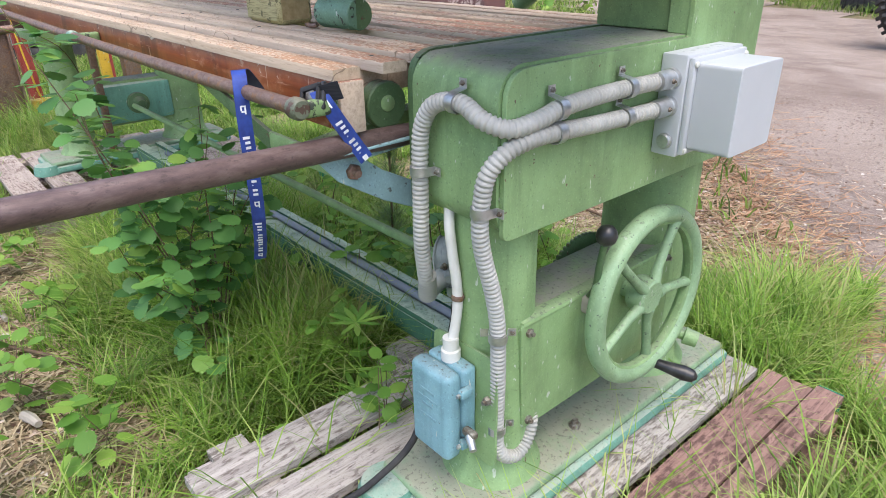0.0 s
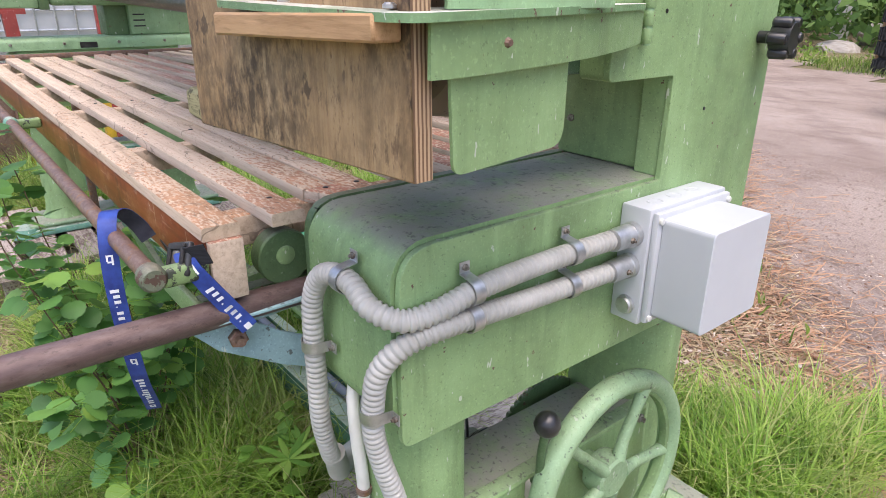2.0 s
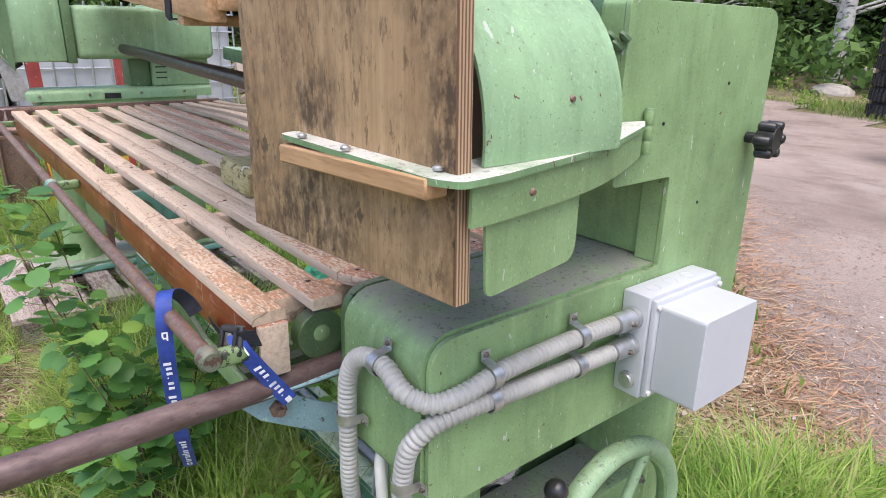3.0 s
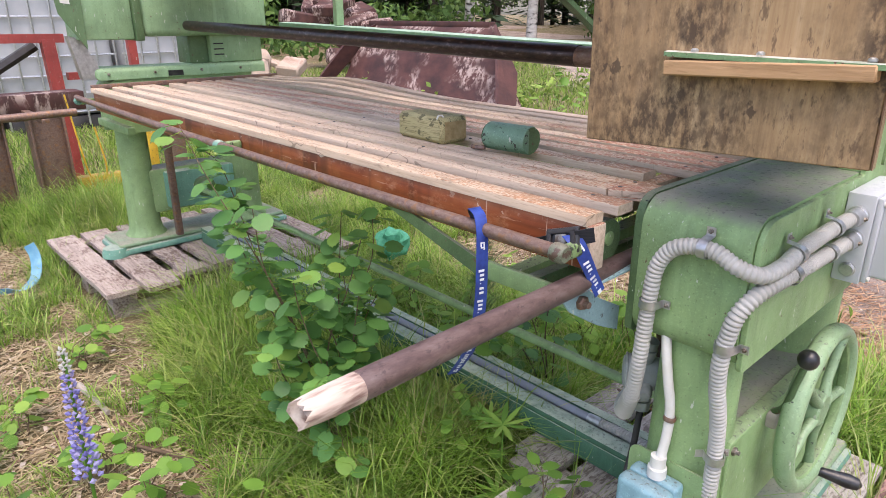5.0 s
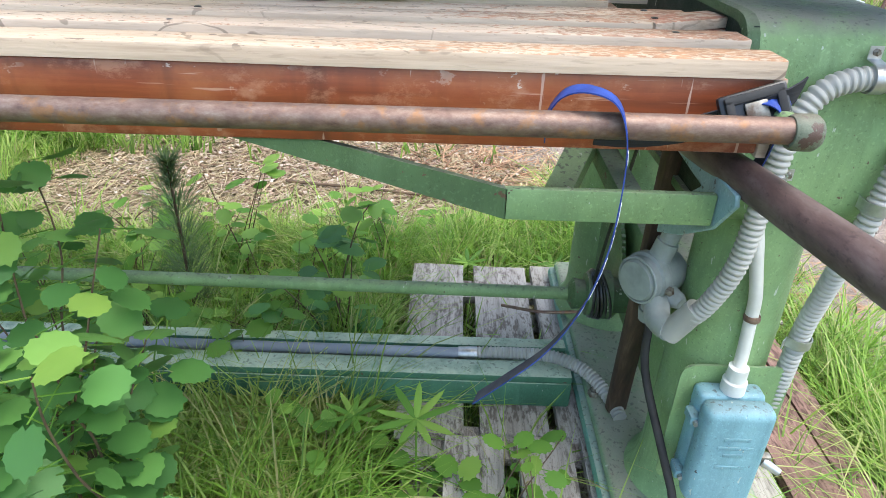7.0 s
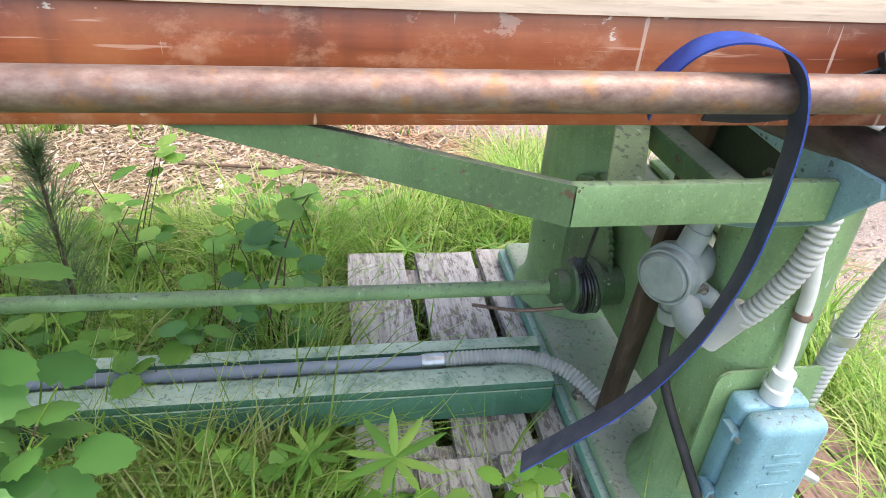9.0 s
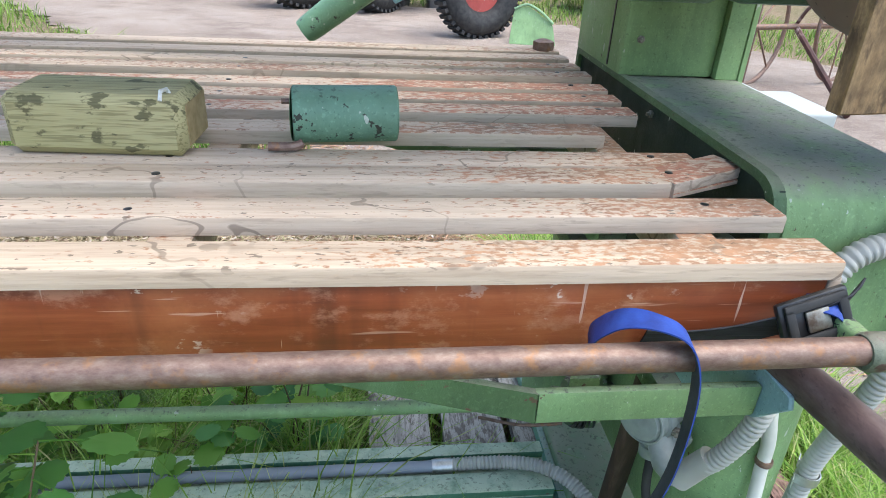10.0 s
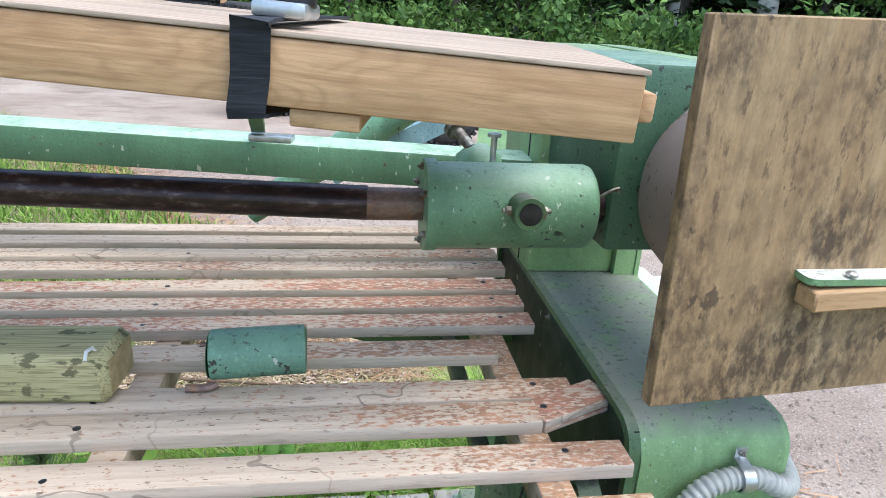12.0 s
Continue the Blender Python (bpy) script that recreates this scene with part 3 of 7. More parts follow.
def ribbed(pts, r, pitch=0.0078, depth=0.16, seg=16):
    """Corrugated hose: rings at an even pitch along a smooth curve."""
    line = smooth_line(pts, 0.004)
    run = [0.0]
    for a, b in zip(line, line[1:]):
        run.append(run[-1] + (b - a).length)
    n = int(run[-1] / pitch)
    out, rs, i = [], [], 0
    for k in range(n * 5 + 1):
        d = run[-1] * k / (n * 5)
        while i < len(run) - 2 and run[i + 1] < d:
            i += 1
        f = (d - run[i]) / max(1e-9, run[i + 1] - run[i])
        out.append(line[i].lerp(line[i + 1], f))
        rs.append(r * (1 - depth * (0.0, 0.12, 0.95, 1.0, 0.3)[k % 5]))
    return tube(out, rs, seg)


def disc(p0, p1, profile, seg=32, bm=None):
    """A turned shape: profile gives (share of the way from p0 to p1, radius)."""
    p0, p1 = Vector(p0), Vector(p1)
    return tube([p0 + (p1 - p0) * t for t, _ in profile], [max(r, 0.0002) for _, r in profile], seg, bm)


def ring(centre, axis, major, minor, n=48, seg=12, flat=1.0, bm=None):
    """A torus; flat squeezes its section along the axis."""
    o = bmesh.new()
    axis = Vector(axis).normalized()
    u = axis.orthogonal().normalized()
    v = axis.cross(u)
    rows = []
    for i in range(n):
        a = 2 * math.pi * i / n
        d = u * math.cos(a) + v * math.sin(a)
        rows.append([o.verts.new(Vector(centre) + d * (major + minor * math.cos(2 * math.pi * k / seg)) + axis * minor * flat * math.sin(2 * math.pi * k / seg)) for k in range(seg)])
    for i in range(n):
        for k in range(seg):
            o.faces.new((rows[i][k], rows[(i + 1) % n][k], rows[(i + 1) % n][(k + 1) % seg], rows[i][(k + 1) % seg]))
    return o if bm is None else merge(bm, o)


def sheet(outline, thick, direction, bm=None, bevel=0.0):
    """A plate: a flat outline of points, thickened along direction."""
    o = bmesh.new()
    f = o.faces.new([o.verts.new(q) for q in outline])
    ex = bmesh.ops.extrude_face_region(o, geom=[f])
    bmesh.ops.translate(o, verts=[g for g in ex["geom"] if isinstance(g, bmesh.types.BMVert)], vec=Vector(direction).normalized() * thick)
    if bevel:
        bmesh.ops.bevel(o, geom=list(o.edges), offset=bevel, segments=1, affect="EDGES", clamp_overlap=True)
    return o if bm is None else merge(bm, o)


def ribbon(pts, width, side, thick=0.0016, bm=None, two=False):
    """A flat strap along pts; side gives its width direction, at each point or for all."""
    o = bmesh.new()
    pts = [Vector(q) for q in pts]
    sides = side if isinstance(side, list) else [side] * len(pts)
    rows = []
    for i, q in enumerate(pts):
        d = (pts[min(i + 1, len(pts) - 1)] - pts[max(i - 1, 0)]).normalized()
        s = Vector(sides[i])
        s = (s - d * s.dot(d)).normalized() * width / 2
        n = d.cross(s).normalized() * thick / 2
        rows.append([o.verts.new(q + s + n), o.verts.new(q - s + n), o.verts.new(q - s - n), o.verts.new(q + s - n)])
    for a, b in zip(rows, rows[1:]):
        for k in range(4):
            o.faces.new((a[k], a[(k + 1) % 4], b[(k + 1) % 4], b[k])).material_index = 1 if two and k == 2 else 0
    o.faces.new(rows[0][::-1])
    o.faces.new(rows[-1])
    return o if bm is None else merge(bm, o)


def rounded(pts, r, n=5):
    """An outline in a plane with its corners rounded."""
    pts = [Vector(q) for q in pts]
    out = []
    for i, q in enumerate(pts):
        a, b = pts[i - 1], pts[(i + 1) % len(pts)]
        rr = r[i] if isinstance(r, (list, tuple)) else r
        if rr <= 0:
            out.append(q)
            continue
        u, v = (a - q).normalized() * rr, (b - q).normalized() * rr
        for k in range(n + 1):
            t = k / n
            out.append((q + u) * (1 - t) ** 2 + q * 2 * t * (1 - t) + (q + v) * t * t)
    return out


def hexbolt(at, axis, r=0.008, h=0.006, bm=None):
    at, axis = Vector(at), Vector(axis).normalized()
    o = tube([at, at + axis * h * 0.8, at + axis * h], [r, r, r * 0.85], 6)
    tube([at + axis * h * 0.9, at + axis * (h + r * 0.7)], r * 0.5, 8, o)
    return o if bm is None else merge(bm, o)


def mesh_of(name, verts, faces, material, smooth=False):
    me = bpy.data.meshes.new(name)
    me.from_pydata(verts, [], faces)
    if smooth:
        me.polygons.foreach_set("use_smooth", [True] * len(me.polygons))
    me.materials.append(material)
    return me


# ---- ground ----
def gravel_left(y):
    """x of the gravel's edge towards the machine's long side, going away."""
    table = ((1.0, 0.72), (1.5, 0.36), (2.2, -0.1), (3.0, -0.75), (4.0, -1.45), (5.0, -2.2), (6.8, -3.9), (9.3, -6.6), (14, -12), (38, -37))
    for (y0, x0), (y1, x1) in zip(table, table[1:]):
        if y <= y1:
            return x0 + (x1 - x0) * (y - y0) / (y1 - y0)
    return -37.0


def gravel_right(y):
    table = ((-3, 3.2), (1.0, 4.0), (4.0, 5.0), (7.0, 2.5), (8.2, 0.6), (10.5, -2.0), (12.5, -4.6), (17, -9.5), (40, -33))
    for (y0, x0), (y1, x1) in zip(table, table[1:]):
        if y <= y1:
            return x0 + (x1 - x0) * (y - y0) / (y1 - y0)
    return -33.0


def on_gravel(x, y):
    if y < 1.0:
        return x > 0.72 + (1.0 - y) * 0.35 and x < gravel_right(max(y, -3))
    return gravel_left(y) < x < gravel_right(y)


def ground_z(x, y):
    far = max(0.0, math.hypot(x + 1, y) - 14)
    return G + 0.014 * noise.noise(Vector((x * 2.1, y * 2.1, 0))) + 0.02 * noise.noise(Vector((x * 0.5, y * 0.5, 3))) + min(1.2, far * 0.012) * (0.6 + noise.noise(Vector((x * 0.05, y * 0.05, 7))))


def lay(name, xs, ys, lift, keep, material, label, category):
    idx, verts, faces = {}, [], []
    for i, x in enumerate(xs):
        for j, y in enumerate(ys):
            idx[i, j] = len(verts)
            verts.append((x, y, ground_z(x, y) + lift))
    for i in range(len(xs) - 1):
        for j in range(len(ys) - 1):
            if keep((xs[i] + xs[i + 1]) / 2, (ys[j] + ys[j + 1]) / 2):
                faces.append((idx[i, j], idx[i + 1, j], idx[i + 1, j + 1], idx[i, j + 1]))
    ob = new(name, mesh_of(name, verts, faces, material, True))
    return tagged(ob, label, category, "", "structure")


def spread(lo, hi, fine_lo, fine_hi, fine, grow=1.25):
    xs = list(np.arange(fine_lo, fine_hi, fine))
    s, x = fine, fine_hi
    while x < hi:
        xs.append(x)
        s *= grow
        x += s
    xs.append(hi)
    s, x = fine, fine_lo - fine
    low = []
    while x > lo:
        low.append(x)
        s *= grow
        x -= s
    return [lo] + low[::-1] + [float(v) for v in xs]


lay("ground", spread(-900, 900, -5, 3, 0.09), spread(-900, 900, -2, 5, 0.09), 0.0, lambda x, y: True, M["soil"], "uneven soil with sparse grass and dry litter", "ground")


def wobble(x, y):
    return 0.16 * noise.noise(Vector((x * 1.9, y * 1.9, 11))) + 0.3 * noise.noise(Vector((x * 0.4, y * 0.4, 5)))


lay("road", spread(-40, 6, -4, 4, 0.07), spread(-8, 42, 0.8, 6, 0.07), 0.012, lambda x, y: on_gravel(x + wobble(x, y), y + wobble(y, x)), M["gravel"], "pinkish gravel yard and track with wheel ruts", "road")


# ---- the end unit beside the camera ----
def end_unit(ox, sgn, label, rich):
    """Cast end unit: base, two columns, cross box, upper body. ox is its inner side, sgn its outward direction along x."""
    def X(v):
        return ox + sgn * v

    def bx(a, b, *rest, **kw):
        u, v = sorted((X(a), X(b)))
        return box(u, v, *rest, **kw)

    unit = thing("sander_end_unit", (X(0.11), 0.45, 0.283), label, "machine frame", "sander end units")
    bm = bx(-0.03, 0.235, 0.0, 0.885, 0.2835, 0.315, 0.012, 2)
    foot = disc((X(0.02), 0.0, 0.2835), (X(0.02), 0.0, 0.33), [(0, 0.06), (0.5, 0.058), (0.9, 0.05), (1, 0.02)], 20)
    merge(bm, foot)
    part("base_plate", bm, M["teal"], unit, "turquoise painted cast base plate")
    part("base_pad", bx(-0.018, 0.223, 0.012, 0.873, 0.3155, 0.338, 0.018, 3), M["sage"], unit, "sage green base top under dust")
    for cx, yc, r0, r1 in ((0.11, 0.18, 0.073, 0.067), (0.082, 0.685, 0.098, 0.095)):
        prof = [(0, r0 + 0.022), (0.015, r0 + 0.02), (0.05, r0 + 0.006), (0.12, r0), (1, r1)]
        part("column", disc((X(cx), yc, 0.335), (X(cx), yc, 0.85), prof, 40), M["green"], unit)
    # cross box between the columns with a bolted cover panel
    bm = bx(0.05, 0.172, 0.20, 0.66, 0.44, 0.655, 0.012, 2)
    part("cross_box", bm, M["green_top"], unit, "green cross box with dust lying on top")
    if rich:
        bm = sheet(rounded([(X(0.174), 0.178, 0.445), (X(0.174), 0.62, 0.445), (X(0.174), 0.62, 0.665), (X(0.174), 0.166, 0.665)], 0.012), 0.012, (sgn, 0, 0), bevel=0.002)
        bx(0.16, 0.188, 0.17, 0.62, 0.655, 0.668, 0.006, 2, bm=bm)
        part("cover_panel", bm, M["green"], unit)
        for y, z in ((0.185, 0.645), (0.192, 0.462), (0.6, 0.645)):
            part("panel_bolt", hexbolt((X(0.186), y, z), (sgn, 0, 0), 0.008, 0.006), M["bolt"], unit)
    # upper body with a large rounded front edge
    bm = bx(0.02, 0.196, 0.09, 0.78, 0.842, 1.083, 0.045, 6, edges=lambda c, d: abs(d.x) > 0.9 and c.y < 0.2)
    part("upper_body", bm, M["green_top"], unit, "green upper body with rounded shoulder and grimy top")
    if rich:
        out = rounded([(X(0.197), 0.095, 0.84), (X(0.197), 0.785, 0.84), (X(0.197), 0.785, 1.46), (X(0.197), 0.40, 1.46), (X(0.197), 0.40, 1.2205), (X(0.197), 0.535, 1.2205), (X(0.197), 0.535, 1.079), (X(0.197), 0.095, 1.079)], [0.016, 0.01, 0.035, 0.01, 0.008, 0.006, 0.006, 0.045])
    else:
        out = rounded([(X(0.197), 0.095, 0.84), (X(0.197), 0.775, 0.84), (X(0.197), 0.775, 1.079), (X(0.197), 0.095, 1.079)], [0.016, 0.01, 0.01, 0.045])
    bm = sheet(out, 0.009, (sgn, 0, 0), bevel=0.002)
    part("end_plate", bm, M["green"], unit)
    return unit, X, bx


unit, UX, ubx = end_unit(0.0, 1, "green cast iron end unit of a belt sander, on pallet", True)
# open side of the upper body towards the table; its shade is painted black-green
outer = rounded([(0.006, 0.092, 0.845), (0.006, 0.775, 0.845), (0.006, 0.775, 1.086), (0.006, 0.092, 1.086)], [0.015, 0.01, 0.01, 0.047])
inner = rounded([(0.006, 0.104, 0.857), (0.006, 0.763, 0.857), (0.006, 0.763, 1.076), (0.006, 0.104, 1.076)], [0.012, 0.008, 0.008, 0.04])
o = bmesh.new()
va = [[o.verts.new(Vector(q) + Vector((d, 0, 0))) for q in line] for d in (0, 0.0135) for line in (outer, inner)]
n = len(outer)
for k in range(n):
    j = (k + 1) % n
    o.faces.new((va[0][k], va[0][j], va[1][j], va[1][k]))
    o.faces.new((va[2][k], va[3][k], va[3][j], va[2][j]))
    o.faces.new((va[0][k], va[2][k], va[2][j], va[0][j]))
    o.faces.new((va[1][k], va[1][j], va[3][j], va[3][k]))
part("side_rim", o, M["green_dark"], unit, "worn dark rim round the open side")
part("oily_side", box(0.0135, 0.0195, 0.1045, 0.7625, 0.8575, 1.0755), M["grimy_shade"], unit, "inner side painted black-green for shade and grime")
for y, z in ((0.115, 1.035), (0.115, 0.88), (0.42, 1.06)):
    part("rim_screw", hexbolt((0.0134, y, z), (-1, 0, 0), 0.006, 0.004), M["bolt"], unit)
# post with an overhanging head that carries the drum; an opening is left above the body
part("post_plate", sheet(rounded([(0.16, 0.537, 1.0835), (0.16, 0.785, 1.0835), (0.16, 0.785, 1.46), (0.16, 0.40, 1.46), (0.16, 0.40, 1.2205), (0.16, 0.537, 1.2205)], [0, 0, 0.035, 0.01, 0.01, 0.004]), 0.0365, (1, 0, 0), bevel=0.003), M["green"], unit, "tall green cast post plate")
part("post", box(0.004, 0.1598, 0.5468, 0.775, 1.0835, 1.458, 0.006, 2), M["green"], unit)
part("post_seam", box(0.0022, 0.0038, 0.60, 0.604, 1.09, 1.45), M["black"], unit)
for y, z in ((0.57, 1.14), (0.57, 1.30)):
    part("post_screw", hexbolt((0.03, 0.5466, z), (0, -1, 0), 0.006, 0.004), M["bolt"], unit)
part("hinge_lug", box(0.052, 0.075, 0.534, 0.5466, 1.335, 1.36, 0.004), M["green"], unit)
part("head_casting", box(0.02, 0.1598, 0.276, 0.5465, 1.226, 1.46, 0.006, 2), M["head"], unit, "green head casting with chipped paint, darkened for shade")
arm = part("channel_bracket", box(0.0, 0.05, 0.7755, 0.96, 1.29, 1.36, 0.004), M["green_dark"], unit)
part("channel", sheet([(-0.36, 0.955, 1.165), (-0.33, 0.955, 1.125), (0.06, 0.955, 1.325), (0.06, 0.955, 1.37)], 0.03, (0, 1, 0)), M["flake"], unit, "chipped green channel bar")
pp = part("support_pipe", disc((-0.51, 0.895, 1.075), (-0.185, 0.905, 1.315), [(0, 0.024), (0.05, 0.026), (0.5, 0.033), (0.98, 0.042), (1, 0.043)], 28), M["housing"], unit, "pale green tapered pipe with rust specks")
part("pipe_lug", box(-0.26, -0.22, 0.90, 0.9548, 1.20, 1.27, 0.004), M["green_dark"], unit)
for q in ((0.2055, 0.50, 1.30), (0.2055, 0.62, 1.17), (0.2055, 0.66, 1.35)):
    part("plug", disc(q, (q[0] + 0.002, q[1], q[2]), [(0, 0.0026), (0.8, 0.0026), (1, 0.001)], 10), M["black"], unit)
for i in range(5):
    bm = tube(smooth_line([(0.16 + 0.010 * i, 0.3995, 1.412 - 0.011 * (i % 2)), (0.163 + 0.010 * i, 0.391, 1.418 - 0.011 * (i % 2)), (0.168 + 0.010 * i, 0.3995, 1.410 - 0.011 * (i % 2))], 0.003), 0.0045, 6)
    part("torn_lip", bm, M["green_dark"], unit)
# star knob at the far edge
knob = part("star_knob", disc((0.206, 0.742, 1.262), (0.254, 0.748, 1.262), [(0, 0.009), (0.35, 0.009), (0.4, 0.02), (0.55, 0.024), (1, 0.022)], 24), M["black"], unit, "black plastic star knob on a steel spindle")
for k in range(6):
    a = 2 * math.pi * k / 6
    d = Vector((0, math.cos(a), math.sin(a))) * 0.024
    part("lobe", disc(Vector((0.228, 0.745, 1.262)) + d, Vector((0.254, 0.748, 1.262)) + d, [(0, 0.006), (0.1, 0.0085), (0.9, 0.008), (1, 0.006)], 12), M["black"], knob)
# head of the base: bolt
part("foundation_bolt", hexbolt((0.17, 0.36, 0.336), (0, 0, 1), 0.012, 0.012), M["bolt"], unit)
part("foundation_bolt", hexbolt((-0.005, 0.36, 0.336), (0, 0, 1), 0.012, 0.012), M["bolt"], unit)
# far worm screw housing seen through the wheel
part("slide_pin", disc((0.15, 0.70, 0.42), (0.22, 0.73, 0.405), [(0, 0.012), (0.6, 0.012), (0.62, 0.02), (1, 0.018)], 20), M["green"], unit)

# ---- hand wheel ----
wheel = part("handwheel", disc((0.17, 0.462, 0.628), (0.245, 0.462, 0.628), [(0, 0.018), (0.45, 0.018), (0.5, 0.034), (0.62, 0.036), (0.95, 0.034), (1, 0.03)], 32), M["wheel"], unit, "green enamelled hub of the handwheel")
part("rim", ring((0.232, 0.462, 0.628), (1, 0, 0.03), 0.158, 0.0165, 64, 14, 1.15), M["wheel"], wheel, "thick round green rim, worn pale")
part("rim_groove", ring((0.232, 0.462, 0.628), (1, 0, 0.03), 0.1435, 0.006, 64, 8, 1.6), M["green"], wheel)
for k in range(5):
    a = radians(-8 + 72 * k)
    d = Vector((0, math.cos(a), math.sin(a)))
    c0 = Vector((0.232, 0.462, 0.628))
    part("spoke", tube([c0 + d * 0.028 + Vector((0.004, 0, 0)), c0 + d * 0.06, c0 + d * 0.12, c0 + d * 0.15], [0.0115, 0.0092, 0.0088, 0.0115], 12), M["wheel"], wheel)
a = radians(-8 - 72)
cr = Vector((0.232, 0.462 + 0.158 * math.cos(a), 0.628 + 0.158 * math.sin(a)))
tip = Vector((0.325, cr.y + 0.035, cr.z - 0.012))
part("crank_handle", tube([cr + (tip - cr) * t for t in (0.0, 0.12, 0.16, 0.3, 0.5, 0.75, 0.93, 1.0)], [0.006, 0.006, 0.0095, 0.0105, 0.0125, 0.0155, 0.0125, 0.004], 18), M["black"], wheel, "black turned plastic crank handle")
# lever with a ball
lev = part("lever", tube(smooth_line([(0.19, 0.335, 0.655), (0.215, 0.318, 0.69), (0.228, 0.305, 0.745), (0.238, 0.299, 0.79)], 0.01), 0.006, 10), M["green_dark"], unit, "bent steel lever with a black ball")
part("ball", disc((0.241, 0.297, 0.785), (0.241, 0.297, 0.821), [(0, 0.004), (0.08, 0.010), (0.25, 0.0155), (0.5, 0.018), (0.75, 0.0155), (0.93, 0.010), (1, 0.002)], 24), M["black"], lev, "scuffed black plastic ball")
part("lever_clamp", box(0.184, 0.205, 0.322, 0.352, 0.628, 0.662, 0.005), M["drift"], lev, "pale worn clamp piece")

# ---- inner side: round bracket, shaft, drum brake, stick ----
brk = part("round_bracket", disc((-0.06, 0.083, 1.000), (-0.034, 0.083, 1.000), [(0, 0.036), (0.9, 0.037), (1, 0.035)], 32), M["green_dark"], unit, "green round-ended table bracket with a pin")
part("pin", disc((-0.034, 0.083, 1.003), (-0.0315, 0.083, 1.003), [(0, 0.013), (0.7, 0.0125), (1, 0.011)], 20), M["green"], brk)
teeth = []
for k in range(180):
    a = 2 * math.pi * k / 180
    rr = 0.121 if k % 3 else 0.1155
    teeth.append((0.022, 0.53 + rr * math.cos(a), 0.545 + rr * math.sin(a)))
bm = sheet(teeth, 0.007, (1, 0, 0))
part("toothed_wheel", bm, M["green_dark"], unit, "large thin gear wheel behind the columns")


# ---- left end unit (far), mirrored ----
LX = -2.60  # inner side of the far end unit
far, FX, fbx = end_unit(LX, -1, "far pale green cast iron sander end unit, on grey pallet", False)
part("body_cap", box(LX - 0.19, LX - 0.012, 0.048, 0.852, 1.0835, 1.134, 0.022, 4, edges=lambda c, d: c.y < 0.1 or abs(d.y) > 0.9 and c.z > 1.1), M["mint"], far, "pale green bolted casting along the table end")
part("post", box(LX - 0.2, LX - 0.03, 0.585, 0.855, 1.1345, 1.50, 0.008, 3), M["mint"], far)
# solid block: the recess's shade is put in as darker green
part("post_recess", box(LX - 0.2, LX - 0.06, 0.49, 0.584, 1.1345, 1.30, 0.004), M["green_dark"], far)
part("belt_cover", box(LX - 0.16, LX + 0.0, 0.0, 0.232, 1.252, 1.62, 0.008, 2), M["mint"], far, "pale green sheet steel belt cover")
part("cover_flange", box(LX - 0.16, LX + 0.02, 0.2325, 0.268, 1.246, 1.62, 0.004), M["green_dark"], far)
part("rear_cover", box(LX - 0.10, LX + 0.012, 0.2685, 0.878, 1.262, 1.49, 0.028, 4), M["mint"], far, "pale green rounded sheet steel cover")
part("guard_sheet", sheet([(LX + 0.006, -0.085, 1.60), (LX + 0.006, -0.06, 1.36), (LX + 0.006, 0.03, 1.215), (LX + 0.006, 0.04, 1.60)], 0.004, (1, 0, 0)), M["green_dark"], far, "bent grey-green guard sheet")
part("torn_label", sheet([(LX + 0.011, -0.05, 1.60), (LX + 0.011, -0.045, 1.40), (LX + 0.011, -0.01, 1.395), (LX + 0.011, -0.01, 1.60)], 0.001, (1, 0, 0)), M["white"], far, "torn white paper label")
part("slanted_cover", sheet([(LX - 0.03, -0.03, 1.27), (LX - 0.03, 0.02, 1.26), (LX - 0.03, 0.09, 1.09), (LX - 0.03, -0.0, 1.09)], 0.05, (-1, 0, 0)), M["zinc"], far, "dull grey leaning sheet")
for z in (1.17, 1.195, 1.22):
    part("vent_slot", box(LX - 0.0305, LX - 0.028, 0.60, 0.65, z, z + 0.006), M["black"], far)
for y in (0.10, 0.30, 0.52, 0.72):
    part("body_bolt", hexbolt((LX - 0.0125, y, 1.108), (1, 0, 0), 0.007, 0.005), M["bolt"], far)
part("body_slot", box(LX - 0.0135, LX - 0.010, 0.36, 0.43, 1.088, 1.112), M["black"], far)
part("worm_box", box(LX - 0.14, LX + 0.0, 0.28, 0.62, 0.46, 0.64, 0.01), M["teal"], far)
part("worm_wheel", disc((LX - 0.0, 0.45, 0.55), (LX + 0.07, 0.45, 0.55), [(0, 0.05), (0.4, 0.05), (0.5, 0.035), (1, 0.02)], 20), M["green_dark"], far)
part("lift_bar", box(LX + 0.03, LX + 0.06, 0.27, 0.30, 0.3395, 0.94, 0.003), M["rust"], far)


# ---- slatted table ----
table = thing("slatted_table", (-1.22, 0.41, 0.9), "long sander table of worn wooden slats on a varnished frame", "machine table")


